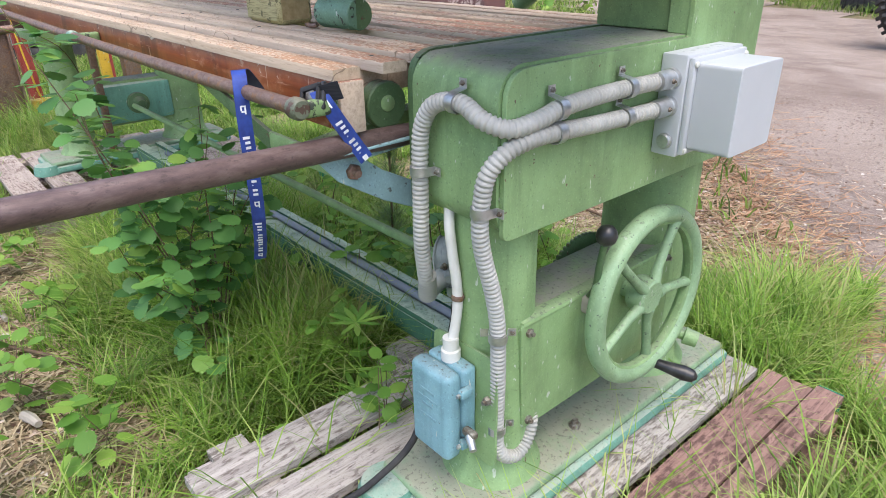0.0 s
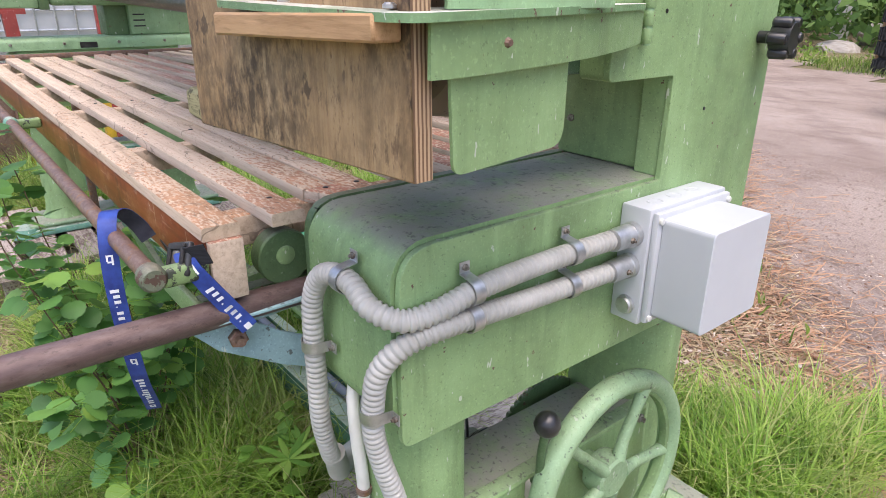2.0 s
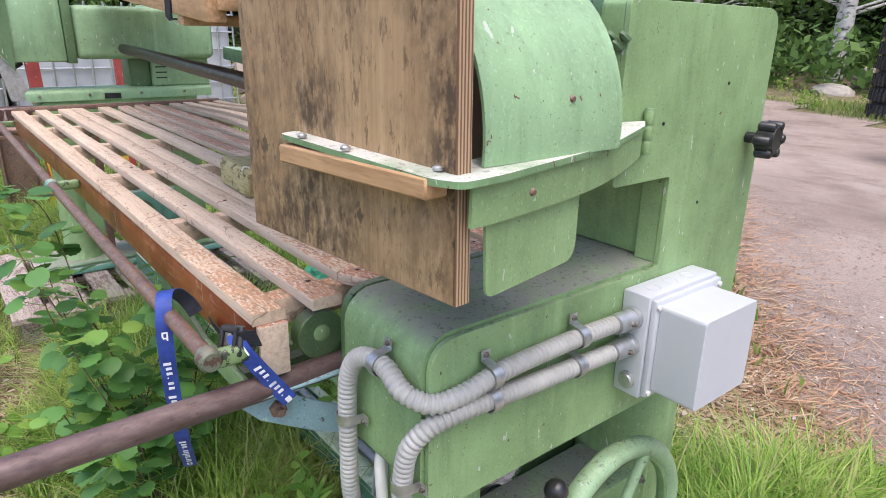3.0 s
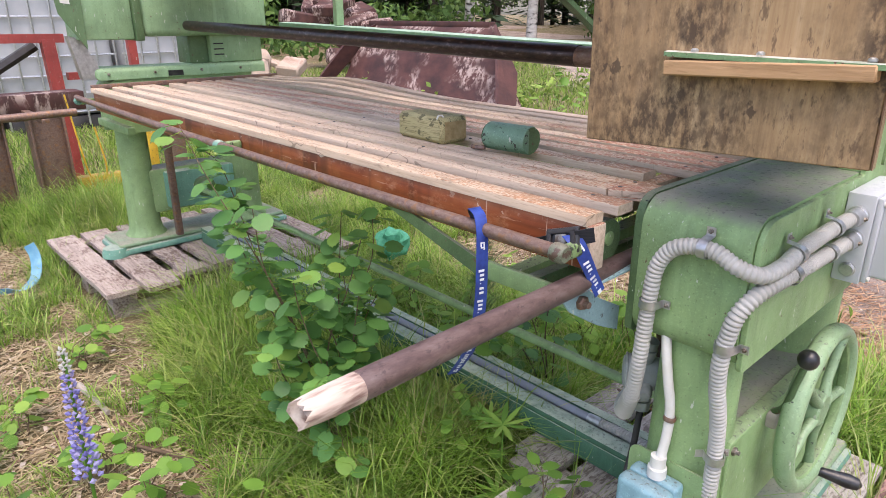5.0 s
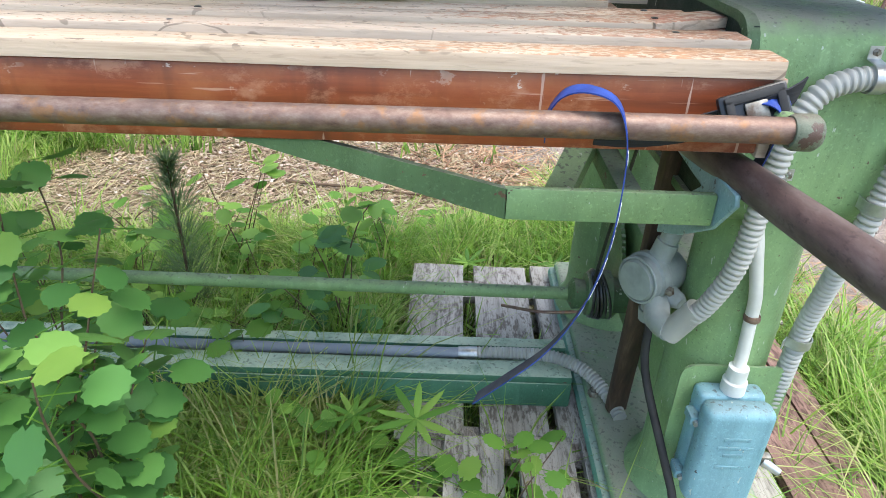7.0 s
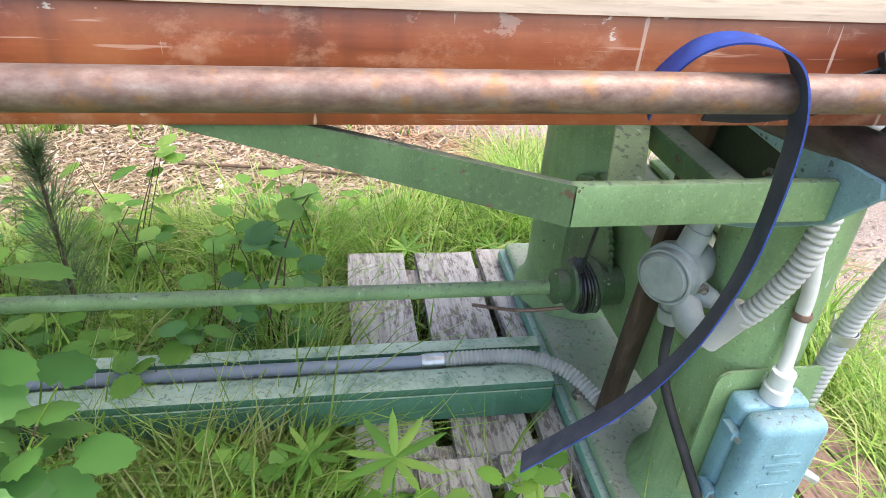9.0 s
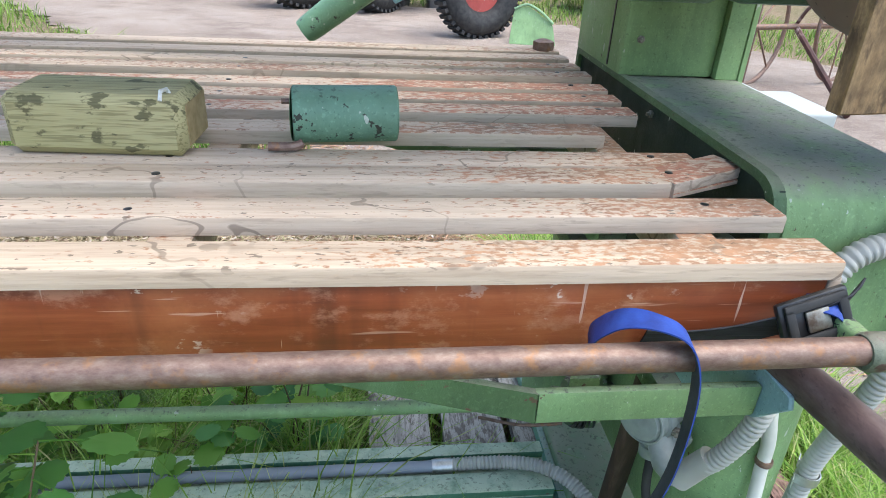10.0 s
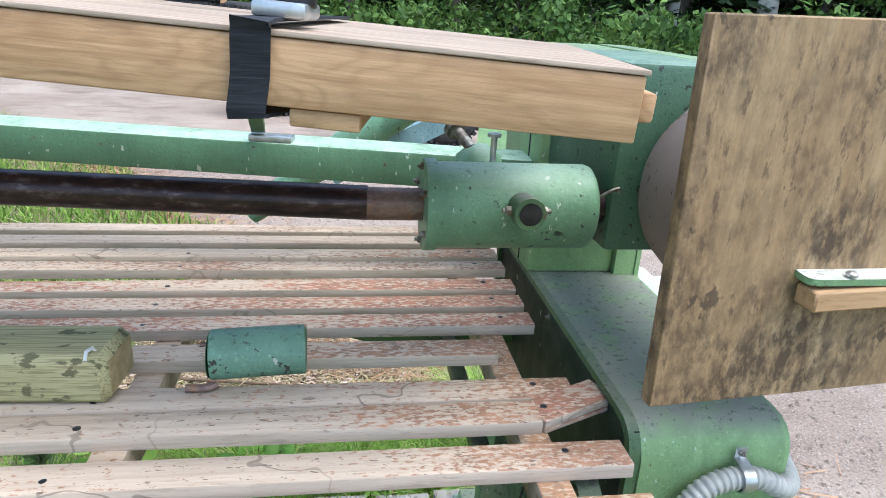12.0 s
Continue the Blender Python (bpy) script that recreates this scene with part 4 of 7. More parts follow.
def slat_mesh(x0, x1, w, h, bend=0.0, warp=0.0):
    """A slat along x with a rounded top; its right end can swing sideways, and it can bow up at mid length."""
    o = bmesh.new()
    prof = [(-w / 2, 0), (-w / 2, h * 0.80), (-w / 2 + w * 0.022, h * 0.94), (-w / 2 + w * 0.065, h), (w / 2 - w * 0.065, h), (w / 2 - w * 0.022, h * 0.94), (w / 2, h * 0.80), (w / 2, 0)]
    n = 40
    rows = []
    for i in range(n + 1):
        x = x0 + (x1 - x0) * i / n
        dy = 0.0035 * noise.noise(Vector((x * 1.3, w * 900, h * 700))) + bend * max(0.0, 1 - (x1 - x) / 0.09) ** 1.0
        dz = 0.0015 * noise.noise(Vector((x * 2.3, 5, w * 800))) + warp * math.exp(-((x + 1.8) / 0.38) ** 2)
        rows.append([o.verts.new((x, a + dy, b + dz)) for a, b in prof])
    for u, v in zip(rows, rows[1:]):
        for k in range(len(prof)):
            o.faces.new((u[k], u[(k + 1) % len(prof)], v[(k + 1) % len(prof)], v[k]))
    o.faces.new(rows[0][::-1])
    o.faces.new(rows[-1])
    return o


SLATS = (  # middle, width, right end, material
    (-0.004, 0.045, -0.007, "slat_front"), (0.079, 0.044, -0.006, "slat"), (0.161, 0.046, -0.082, "slat"), (0.210, 0.046, -0.025, "slat"),
    (0.315, 0.046, -0.10, "slat"), (0.397, 0.044, -0.026, "slat_red"), (0.463, 0.042, -0.025, "slat_red"), (0.531, 0.043, -0.022, "slat_red"),
    (0.614, 0.042, -0.021, "slat_grey"), (0.676, 0.042, -0.022, "slat"), (0.748, 0.044, -0.022, "slat_grey"), (0.815, 0.042, -0.022, "slat_grey"))
TOP = 1.07
for yc, w, xr, mat in SLATS:
    bm = slat_mesh(-2.45, xr, w, 0.0165, 0.0, 0.032 * max(0.0, min(1.0, (yc - 0.5) / 0.3)))
    bmesh.ops.translate(bm, verts=bm.verts, vec=(0, yc, TOP - 0.0165))
    part("slat", bm, M[mat], table)
for yc, w, xr, mat in SLATS[1:10]:
    for dx, dy in ((-0.093, 0.006), (-0.57, -0.005), (-1.05, 0.004)):
        if dx < xr - 0.005:
            part("nail", disc((dx + 0.02 * dy / 0.006, yc + dy, TOP - 0.001), (dx + 0.02 * dy / 0.006, yc + dy, TOP + 0.0012), [(0, 0.0042), (0.7, 0.0042), (1, 0.002)], 8), M["black"], table)
# the cracked end of the third slat, swung aside and split in two layers
for k, (h0, hh) in enumerate(((0.0055, 0.0115), (0.0, 0.005))):
    bm = slat_mesh(-0.052, 0.056 - 0.004 * k, 0.045, hh)
    part("split_slat_end", merge(bmesh.new(), bm, pose(-0.040, 0.1795, TOP - 0.0165 + h0) @ pose(0, 0, 0, 0, -1.2 * (1 - k), 24)), M["slat_red"], table, "cracked red-stained end of a slat")
# long members
part("front_board", box(-2.44, -0.012, -0.0225, 0.018, 0.982, 1.053, 0.003), M["fascia"], table, "varnished reddish front board with scratches")
part("rear_board", box(-2.44, -0.03, 0.806, 0.83, 0.982, 1.053, 0.003), M["fascia"], table)
for x in (-0.092, -0.55, -1.05, -1.55, -2.0, -2.40):
    part("bearer", box(x - 0.0185, x + 0.0185, 0.0185, 0.8055, 1.012, 1.0532, 0.003), M["slat_front"], table, "cross bearer under the slats")
part("front_end_block", box(-0.0115, 0.0, -0.0225, 0.018, 0.978, 1.053, 0.002), M["slat_red"], table)
part("edge_strip", box(-2.475, -2.452, -0.02, 0.83, 1.062, 1.082, 0.003), M["rust"], table, "rusty strip across the slat ends")
part("frame_bar", box(-2.3, -0.1105, 0.252, 0.292, 0.985, 1.0115, 0.003), M["green_dark"], table, "dark green steel bar under the bearers")
# steel frame under the table: side arms, braces
for y0, y1 in ((-0.02, -0.01), (0.62, 0.63)):
    bm = box(-0.245, -0.034 if y0 < 0 else 0.016, y0, y1, 0.903, 0.938, 0.003)
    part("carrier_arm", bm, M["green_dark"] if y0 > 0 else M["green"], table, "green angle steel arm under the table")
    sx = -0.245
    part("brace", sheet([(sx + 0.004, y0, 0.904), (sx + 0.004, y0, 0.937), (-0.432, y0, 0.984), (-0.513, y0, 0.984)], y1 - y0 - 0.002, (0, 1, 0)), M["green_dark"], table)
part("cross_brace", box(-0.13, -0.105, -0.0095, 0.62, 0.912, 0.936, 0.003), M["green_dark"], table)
part("diagonal", sheet([(-0.20, 0.02, 0.9), (-0.17, 0.02, 0.9), (-0.045, 0.30, 0.984), (-0.08, 0.30, 0.984)], 0.02, (0, 0, 1)), M["green"], table)
for x in (-2.32,):
    part("carrier_arm", box(-2.60, -2.22, 0.02, 0.05, 0.90, 0.93, 0.003), M["green"], table)
# rusty guide rod with its brackets along the front
rod = part("guide_rod", tube([(-0.012 - 2.43 * t, -0.086, 1.027 + 0.012 * t - 0.006 * math.sin(math.pi * t)) for t in [i / 12 for i in range(13)]], 0.0112, 16), M["rust"], table, "rusty steel guide rod along the table front")
for x in (-0.010, -1.14, -2.43):
    part("end_cap", disc((x - 0.011, -0.086, 1.026), (x + 0.013, -0.086, 1.026), [(0, 0.0135), (0.15, 0.0155), (0.8, 0.0155), (1, 0.012)], 16), M["collar"] if x > -0.5 else M["teal"], rod, "chipped grey-green collar on the rod")
    part("rod_bracket", box(x - 0.010, x + 0.008, -0.078, -0.0235, 1.010, 1.034, 0.006, 3), M["chipped"], rod, "chipped green bracket holding the rod")
# flaking blue strap plate below the corner
yz = [(-0.052, 0.9525), (0.13, 0.9485), (0.13, 0.932), (0.03, 0.926), (0.062, 0.902), (0.13, 0.866), (0.13, 0.818), (0.062, 0.85), (-0.019, 0.900), (-0.056, 0.942)]
blue = part("blue_bracket", sheet([(-0.0335, y, z) for y, z in yz], 0.005, (1, 0, 0), bevel=0.001), M["flake"], table, "flaking light blue steel bracket")
part("bracket_flange", box(-0.033, 0.0, -0.050, 0.13, 0.9485, 0.9525, 0.001), M["flake"], blue)
part("bracket_bolt", hexbolt((-0.0285, 0.006, 0.912), (1, -0.1, 0), 0.0125, 0.010), M["rust"], blue, "rusty hexagonal bolt")

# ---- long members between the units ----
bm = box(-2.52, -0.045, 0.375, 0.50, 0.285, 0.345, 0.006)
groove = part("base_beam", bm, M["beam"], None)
tagged(groove, "long green steel floor beam, top painted pale as lit", "machine beam")
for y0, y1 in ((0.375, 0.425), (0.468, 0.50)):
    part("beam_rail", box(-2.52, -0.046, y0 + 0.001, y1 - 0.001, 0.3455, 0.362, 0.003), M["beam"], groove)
pipe = thing("floor_conduit", (-0.3, 0.446, 0.347), "blue-grey pipe and ribbed hose lying along the beam", "conduit")
part("pipe", tube([(-2.3, 0.447, 0.358), (-0.24, 0.447, 0.358)], 0.0115, 14), M["pipe"], pipe)
part("ribbed_hose", ribbed([(-0.25, 0.447, 0.359), (-0.17, 0.447, 0.362), (-0.08, 0.43, 0.37), (-0.02, 0.39, 0.368), (0.02, 0.33, 0.352), (0.03, 0.29, 0.345)], 0.0135), M["conduit"], pipe)
part("pipe_sleeve", disc((-0.27, 0.447, 0.3585), (-0.232, 0.447, 0.3585), [(0, 0.013), (0.3, 0.0145), (1, 0.0145)], 16), M["zinc"], pipe)
shaft = thing("lift_shaft", (-1.2, 0.42, 0.53), "green painted steel lift shaft between the end units", "shaft")
part("shaft", tube([(-2.55, 0.42, 0.545), (-0.05, 0.425, 0.527)], 0.0125, 16), M["green"], shaft)
cl = part("clutch_hub", disc((-0.07, 0.425, 0.528), (0.055, 0.425, 0.527), [(0, 0.016), (0.08, 0.03), (0.25, 0.026), (0.27, 0.04), (0.38, 0.042), (0.42, 0.03), (0.5, 0.046), (0.62, 0.047), (0.65, 0.034), (1, 0.034)], 28), M["green_dark"], shaft, "oily clutch hub with wound cable")
for k in range(7):
    part("cable_turn", ring((-0.028 + k * 0.005, 0.425, 0.528), (1, 0.06 * (k % 3), 0.04 * k), 0.043 + 0.0016 * (k % 3), 0.003, 28, 6), M["black"], cl)
part("loose_cable", tube(smooth_line([(-0.05, 0.39, 0.51), (-0.12, 0.40, 0.50), (-0.19, 0.44, 0.485)], 0.02), 0.003, 8), M["rust"], shaft)
part("cable", tube(smooth_line([(-0.03, 0.40, 0.57), (-0.022, 0.385, 0.68), (-0.005, 0.36, 0.86)], 0.03), 0.003, 8), M["black"], shaft)

# leaning rusty flat bar by the column
lone("leaning_bar", box(-0.019, 0.019, -0.010, 0.010, 0.0, 0.58, 0.006, m=pose(0.027, 0.316, 0.342, 8.5, -4, 12)), M["stick"], "dark brown weathered stick leaning inside the unit", "stick")

# ---- upper rail, shaft housing ----
rail = thing("rear_rail", (-1.3, 0.6, 1.25), "green square rail joining the two heads", "machine beam")
rm = pose(0.0, 0.565, 1.277, 0, 1.0, -7.2)
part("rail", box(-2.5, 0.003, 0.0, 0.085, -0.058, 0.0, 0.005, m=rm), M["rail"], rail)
part("rail_clip", box(-0.47, -0.40, 0.003, 0.035, 0.0005, 0.01, 0.001, m=rm), M["zinc"], rail)
part("rail_post", box(-1.95, -1.915, 0.02, 0.055, 0.0005, 0.33, 0.004, m=rm), M["mint"], rail)
sh = thing("roller_shaft", (-1.3, 0.335, 1.27), "dark greased steel shaft with green bearing housing", "shaft")
part("shaft", tube([(-2.56, 0.455, 1.308), (-1.4, 0.38, 1.292), (-0.28, 0.308, 1.277)], 0.0215, 20), M["shaft"], sh)
part("bare_shaft_end", tube([(-0.286, 0.308, 1.276), (-0.211, 0.308, 1.276)], 0.0205, 20), M["rust"], sh)
hs = part("bearing_housing", disc((-0.212, 0.308, 1.276), (0.002, 0.308, 1.276), [(0, 0.055), (0.004, 0.0575), (0.07, 0.0575), (0.072, 0.054), (0.96, 0.054), (0.985, 0.052), (1, 0.047)], 48), M["housing"], sh, "pale green cylindrical bearing housing")
for a in (0.4, 1.5, 2.6, 3.7, 4.8, 5.9):
    part("cap_screw", hexbolt((-0.212, 0.308 + 0.048 * math.cos(a), 1.276 + 0.048 * math.sin(a)), (-1, 0, 0), 0.005, 0.004), M["bolt"], hs)
mouth = disc((-0.098, 0.258, 1.289), (-0.098, 0.218, 1.292), [(0, 0.018), (0.55, 0.017), (0.6, 0.0195), (1, 0.0185)], 24)
o = part("socket", mouth, M["green_dark"], hs, "short dark pipe socket with two grub screws")
part("socket_hole", disc((-0.098, 0.219, 1.292), (-0.098, 0.217, 1.292), [(0, 0.0135), (1, 0.0135)], 20), M["black"], o)
for s in (-1, 1):
    part("grub_screw", hexbolt((-0.098 + s * 0.016, 0.236, 1.291), (s, 0, 0), 0.006, 0.009), M["bolt"], o)
part("nipple", disc((-0.131, 0.373, 1.304), (-0.131, 0.383, 1.339), [(0, 0.035), (0.6, 0.03), (1, 0.012)], 20), M["housing"], hs)
nail = part("grease_screw", disc((-0.123, 0.325, 1.329), (-0.123, 0.325, 1.364), [(0, 0.004), (0.86, 0.004), (0.88, 0.0085), (1, 0.0085)], 12), M["zinc"], hs)
part("washer_bolt", disc((-0.141, 0.373, 1.334), (-0.161, 0.413, 1.356), [(0, 0.0075), (0.75, 0.0075), (0.8, 0.015), (1, 0.015)], 20), M["bolt"], hs)
part("stub", disc((0.001, 0.308, 1.276), (0.0195, 0.308, 1.276), [(0, 0.022), (1, 0.022)], 20), M["shaft"], sh)
part("spring_clip", tube(smooth_line([(0.003, 0.27, 1.300), (0.012, 0.262, 1.309), (0.022, 0.262, 1.313), (0.026, 0.27, 1.306)], 0.004), 0.002, 8), M["bolt"], sh)
# drum (contact pulley)
drum = disc((0.155, 0.125, 1.322), (0.155, 0.262, 1.322), [(0, 0.02), (0.01, 0.098), (0.05, 0.112), (0.2, 0.120), (0.5, 0.1255), (0.8, 0.120), (0.95, 0.110), (0.99, 0.1), (1, 0.02)], 72)
dr = lone("contact_drum", drum, M["drum"], "brown crowned sanding drum on the head shaft", "drum")
part("drum_axle", tube([(0.155, 0.10, 1.322), (0.155, 0.2755, 1.322)], 0.018, 16), M["shaft"], dr)

# ---- plywood shield with shelf, guard and hinge ----
shield = thing("plywood_shield", (0.146, 0.02, 1.2), "weathered plywood shield screwed to the belt guard", "guard board")
tilt = pose(0, 0, 0, 0, -1.2, 4.0)
c = pose(0.146, 0.02, 1.185) @ tilt
part("plywood_sheet", box(-0.184, 0.1835, -0.008, 0.008, 0.0, 0.333, 0.0015, 1, m=c), M["ply"], shield, "plywood sheet with dark mould streaks")
part("plywood_edge", box(0.1838, 0.1856, -0.0082, 0.0082, 0.001, 0.332, m=c), M["ply_edge"], shield, "layered plywood edge")
part("batten", box(-0.062, 0.176, -0.034, -0.0085, 0.098, 0.117, 0.002, 1, m=c), M["pine"], shield, "fresh pine batten under the shelf")
ang = part("shelf_angle", sheet(rounded([(0.078, -0.014, 1.305), (0.325, 0.0, 1.300), (0.352, 0.012, 1.300), (0.350, 0.06, 1.301), (0.315, 0.24, 1.303), (0.245, 0.40, 1.303), (0.214, 0.445, 1.303), (0.206, 0.40, 1.303), (0.25, 0.2, 1.303), (0.30, 0.047, 1.302), (0.078, 0.012, 1.306)], 0.01, 3), 0.006, (0, 0, 1)), M["shelf"], shield, "bent green steel shelf with flaking top")
part("skirt", ribbon(smooth_line([(0.341, 0.03, 1.282), (0.338, 0.07, 1.282), (0.308, 0.23, 1.284), (0.245, 0.385, 1.285), (0.216, 0.436, 1.286)], 0.02), 0.038, (0, 0, 1), 0.004), M["green"], shield)
part("flap", sheet(rounded([(0.336, 0.052, 1.272), (0.306, 0.21, 1.272), (0.306, 0.21, 1.19), (0.334, 0.058, 1.19)], [0, 0, 0.02, 0.012]), 0.003, (-1, -0.15, 0)), M["green"], shield, "hanging green sheet flap")
# curved guard: part of a shell round the drum
o = bmesh.new()
rows = []
for i in range(17):
    a = radians(-6 + 96 * i / 16)
    rows.append([[o.verts.new((0.155 + (0.165 + k) * math.cos(a), y, 1.325 + (0.165 + k) * math.sin(a))) for k in (0, 0.0035)] for y in (0.06, 0.245)])
for u, v in zip(rows, rows[1:]):
    for a, b, c2, d in (((0, 0), (0, 1), (0, 1), (0, 0)), ((1, 1), (1, 0), (1, 0), (1, 1)), ((0, 1), (1, 1), (1, 1), (0, 1)), ((1, 0), (0, 0), (0, 0), (1, 0))):
        o.faces.new((u[a[0]][a[1]], u[b[0]][b[1]], v[c2[0]][c2[1]], v[d[0]][d[1]]))
for r in (rows[0], rows[-1]):
    o.faces.new((r[0][0], r[0][1], r[1][1], r[1][0]))
part("curved_guard", o, M["mint"], shield, "pale green curved sheet guard round the drum")
hin = part("hinge", tube([(0.2145, 0.452, 1.262), (0.2145, 0.452, 1.325)], 0.0055, 12), M["mint"], shield)
for k in range(3):
    part("knuckle", disc((0.2145, 0.452, 1.264 + 0.02 * k), (0.2145, 0.452, 1.281 + 0.02 * k), [(0, 0.0065), (0.1, 0.0072), (0.9, 0.0072), (1, 0.0065)], 12), M["green"], hin)
for q in ((0.12, -0.008, 1.312), (0.20, -0.004, 1.311), (0.31, 0.02, 1.308)):
    part("shelf_screw", disc(q, (q[0], q[1], q[2] + 0.004), [(0, 0.005), (0.6, 0.005), (1, 0.003)], 10), M["zinc"], shield)
for k, (y, z) in enumerate(((0.17, 1.36), (0.1, 1.285))):
    part("rust_pip", disc((0.3195 if k == 0 else 0.343, y, z), (0.3225 if k == 0 else 0.346, y, z), [(0, 0.004), (1, 0.0025)], 8), M["rust"], shield)

# ---- timber beam with a ratchet strap ----
tim = thing("pressure_beam", (-1.3, 0.17, 1.41), "long oak pressure beam with a thin top board", "timber")
tm = pose(-0.098, -0.018, 1.421, 0, 2.75, -8.7)
own = Matrix.Translation(-ROOT[tim]) @ tm @ Matrix.Translation(ROOT[tim])
for name, args, mat, lab in (("front_lath", (-2.5, 0.0, 0.0, 0.024, 0.0, 0.048, 0.002), "timber", "oak front lath"),
                             ("top_board", (-2.5, 0.002, -0.0015, 0.36, 0.0485, 0.0525, 0.001), "board", "thin rain-spotted board"),
                             ("rear_lath", (-2.5, 0.0, 0.325, 0.35, 0.0, 0.048, 0.002), "timber", "")):
    part(name, box(*args), M[mat], tim, lab).matrix_basis = own
part("spacer_block", box(-0.252, -0.20, 0.004, 0.33, -0.014, -0.0005, 0.002, m=tm), M["pine"], tim, "small spacer block")
part("tongue", box(0.0005, 0.014, 0.012, 0.04, 0.014, 0.036, 0.003, m=tm), M["timber"], tim)
part("support_foot", sheet([(-0.462, 0.64, 1.297), (-0.44, 0.64, 1.297), (-0.415, 0.36, 1.424), (-0.437, 0.36, 1.424)], 0.012, (0, 0.45, 1)), M["green_dark"], tim)
st = thing("ratchet_strap", (-0.40, 0.02, 1.47), "black webbing strap with a steel ratchet round the timber", "strap")
part("webbing", ribbon([tm @ Vector(q) for q in smooth_line([(-0.268, 0.30, 0.0565), (-0.272, 0.15, 0.058), (-0.275, 0.0, 0.058), (-0.276, -0.0085, 0.053), (-0.278, -0.0035, 0.02), (-0.281, -0.0035, -0.006), (-0.28, 0.004, -0.0085), (-0.27, 0.06, -0.0085)], 0.006)], 0.027, (1, 0, 0), 0.003), M["web"], st)
rt = part("ratchet", box(-0.285, -0.245, 0.02, 0.075, 0.0595, 0.071, 0.003, m=tm), M["zinc"], st, "small zinc ratchet")
part("ratchet_axle", tube([tm @ Vector((-0.288, 0.04, 0.074)), tm @ Vector((-0.242, 0.04, 0.074))], 0.006, 10), M["black"], rt)

# ---- things lying on the table ----
off = thing("post_offcut", (-0.648, 0.24, TOP), "short green-tinged offcut of an impregnated fence post", "wood offcut")
om = pose(-0.648, 0.24, TOP) @ pose(0, 0, 0, 0, 0, -3) @ pose(0.648, -0.24, -TOP)
part("block", box(-0.735, -0.563, 0.198, 0.282, TOP + 0.0005, TOP + 0.062, 0.009, 1, m=om), M["log"], off)
part("cut_end", box(-0.5629, -0.562, 0.208, 0.272, TOP + 0.011, TOP + 0.052, m=om), M["log_end"], off, "pale sawn end grain")
part("staple", tube([om @ Vector(q) for q in ((-0.583, 0.2, TOP + 0.058), (-0.583, 0.205, TOP + 0.066), (-0.58, 0.214, TOP + 0.066), (-0.578, 0.216, TOP + 0.06))], 0.0022, 6), M["white"], off, "bent pale staple")
rol = thing("green_roller", (-0.41, 0.257, TOP), "short green painted steel roller lying on the slats", "steel roller")
part("shell", disc((-0.467, 0.252, TOP + 0.031), (-0.356, 0.262, TOP + 0.031), [(0, 0.029), (0.015, 0.0305), (0.985, 0.0305), (1, 0.029)], 40), M["chip_roller"], rol)
for p0, p1 in (((-0.4676, 0.252, TOP + 0.031), (-0.4672, 0.252, TOP + 0.031)), ((-0.3558, 0.262, TOP + 0.031), (-0.3552, 0.262, TOP + 0.031))):
    part("end_disc", disc(p0, p1, [(0, 0.0285), (1, 0.0285)], 32), M["green_dark"], rol)
part("pin", tube([(-0.478, 0.2515, TOP + 0.045), (-0.466, 0.252, TOP + 0.045)], 0.003, 8), M["rust"], rol, "rusty pin in the end")
lone("hook_bolt", tube(smooth_line([(-0.49, 0.218, TOP + 0.006), (-0.465, 0.219, TOP + 0.006), (-0.455, 0.222, TOP + 0.009)], 0.005), 0.005, 8), M["rust"], "small rusty hook bolt on a slat", "bolt")
lone("rusty_nut", disc((-0.05, 0.812, TOP), (-0.05, 0.812, TOP + 0.02), [(0, 0.02), (0.8, 0.02), (1, 0.01)], 6), M["rust"], "rusty nut forgotten on the slats", "nut")

# ---- brown pole with a splintered end ----
pole = thing("wooden_pole", (0.0, -0.3, 0.97), "smooth brown painted pole with a broken pale end", "pole")
pa, pb = Vector((-0.036, 0.19, 0.9455)), Vector((0.036, -0.555, 0.9885))
pd = (pb - pa).normalized()
part("shaft", tube([pa + (pb - pa) * t for t in (0, 0.5, 0.9)], 0.0175, 24), M["pole"], pole)
o = bmesh.new()
tube([pa + (pb - pa) * t for t in (0.9, 0.955, 0.98, 1.0)], [0.0174, 0.0172, 0.016, 0.0145], 24, o)
for v in o.verts:
    if (v.co - pa).dot(pd) > (pb - pa).length * 0.97:
        v.co += pd * random.uniform(-0.008, 0.006)
part("splintered_end", o, M["splinter"], pole, "splintered bare wood end", 20)

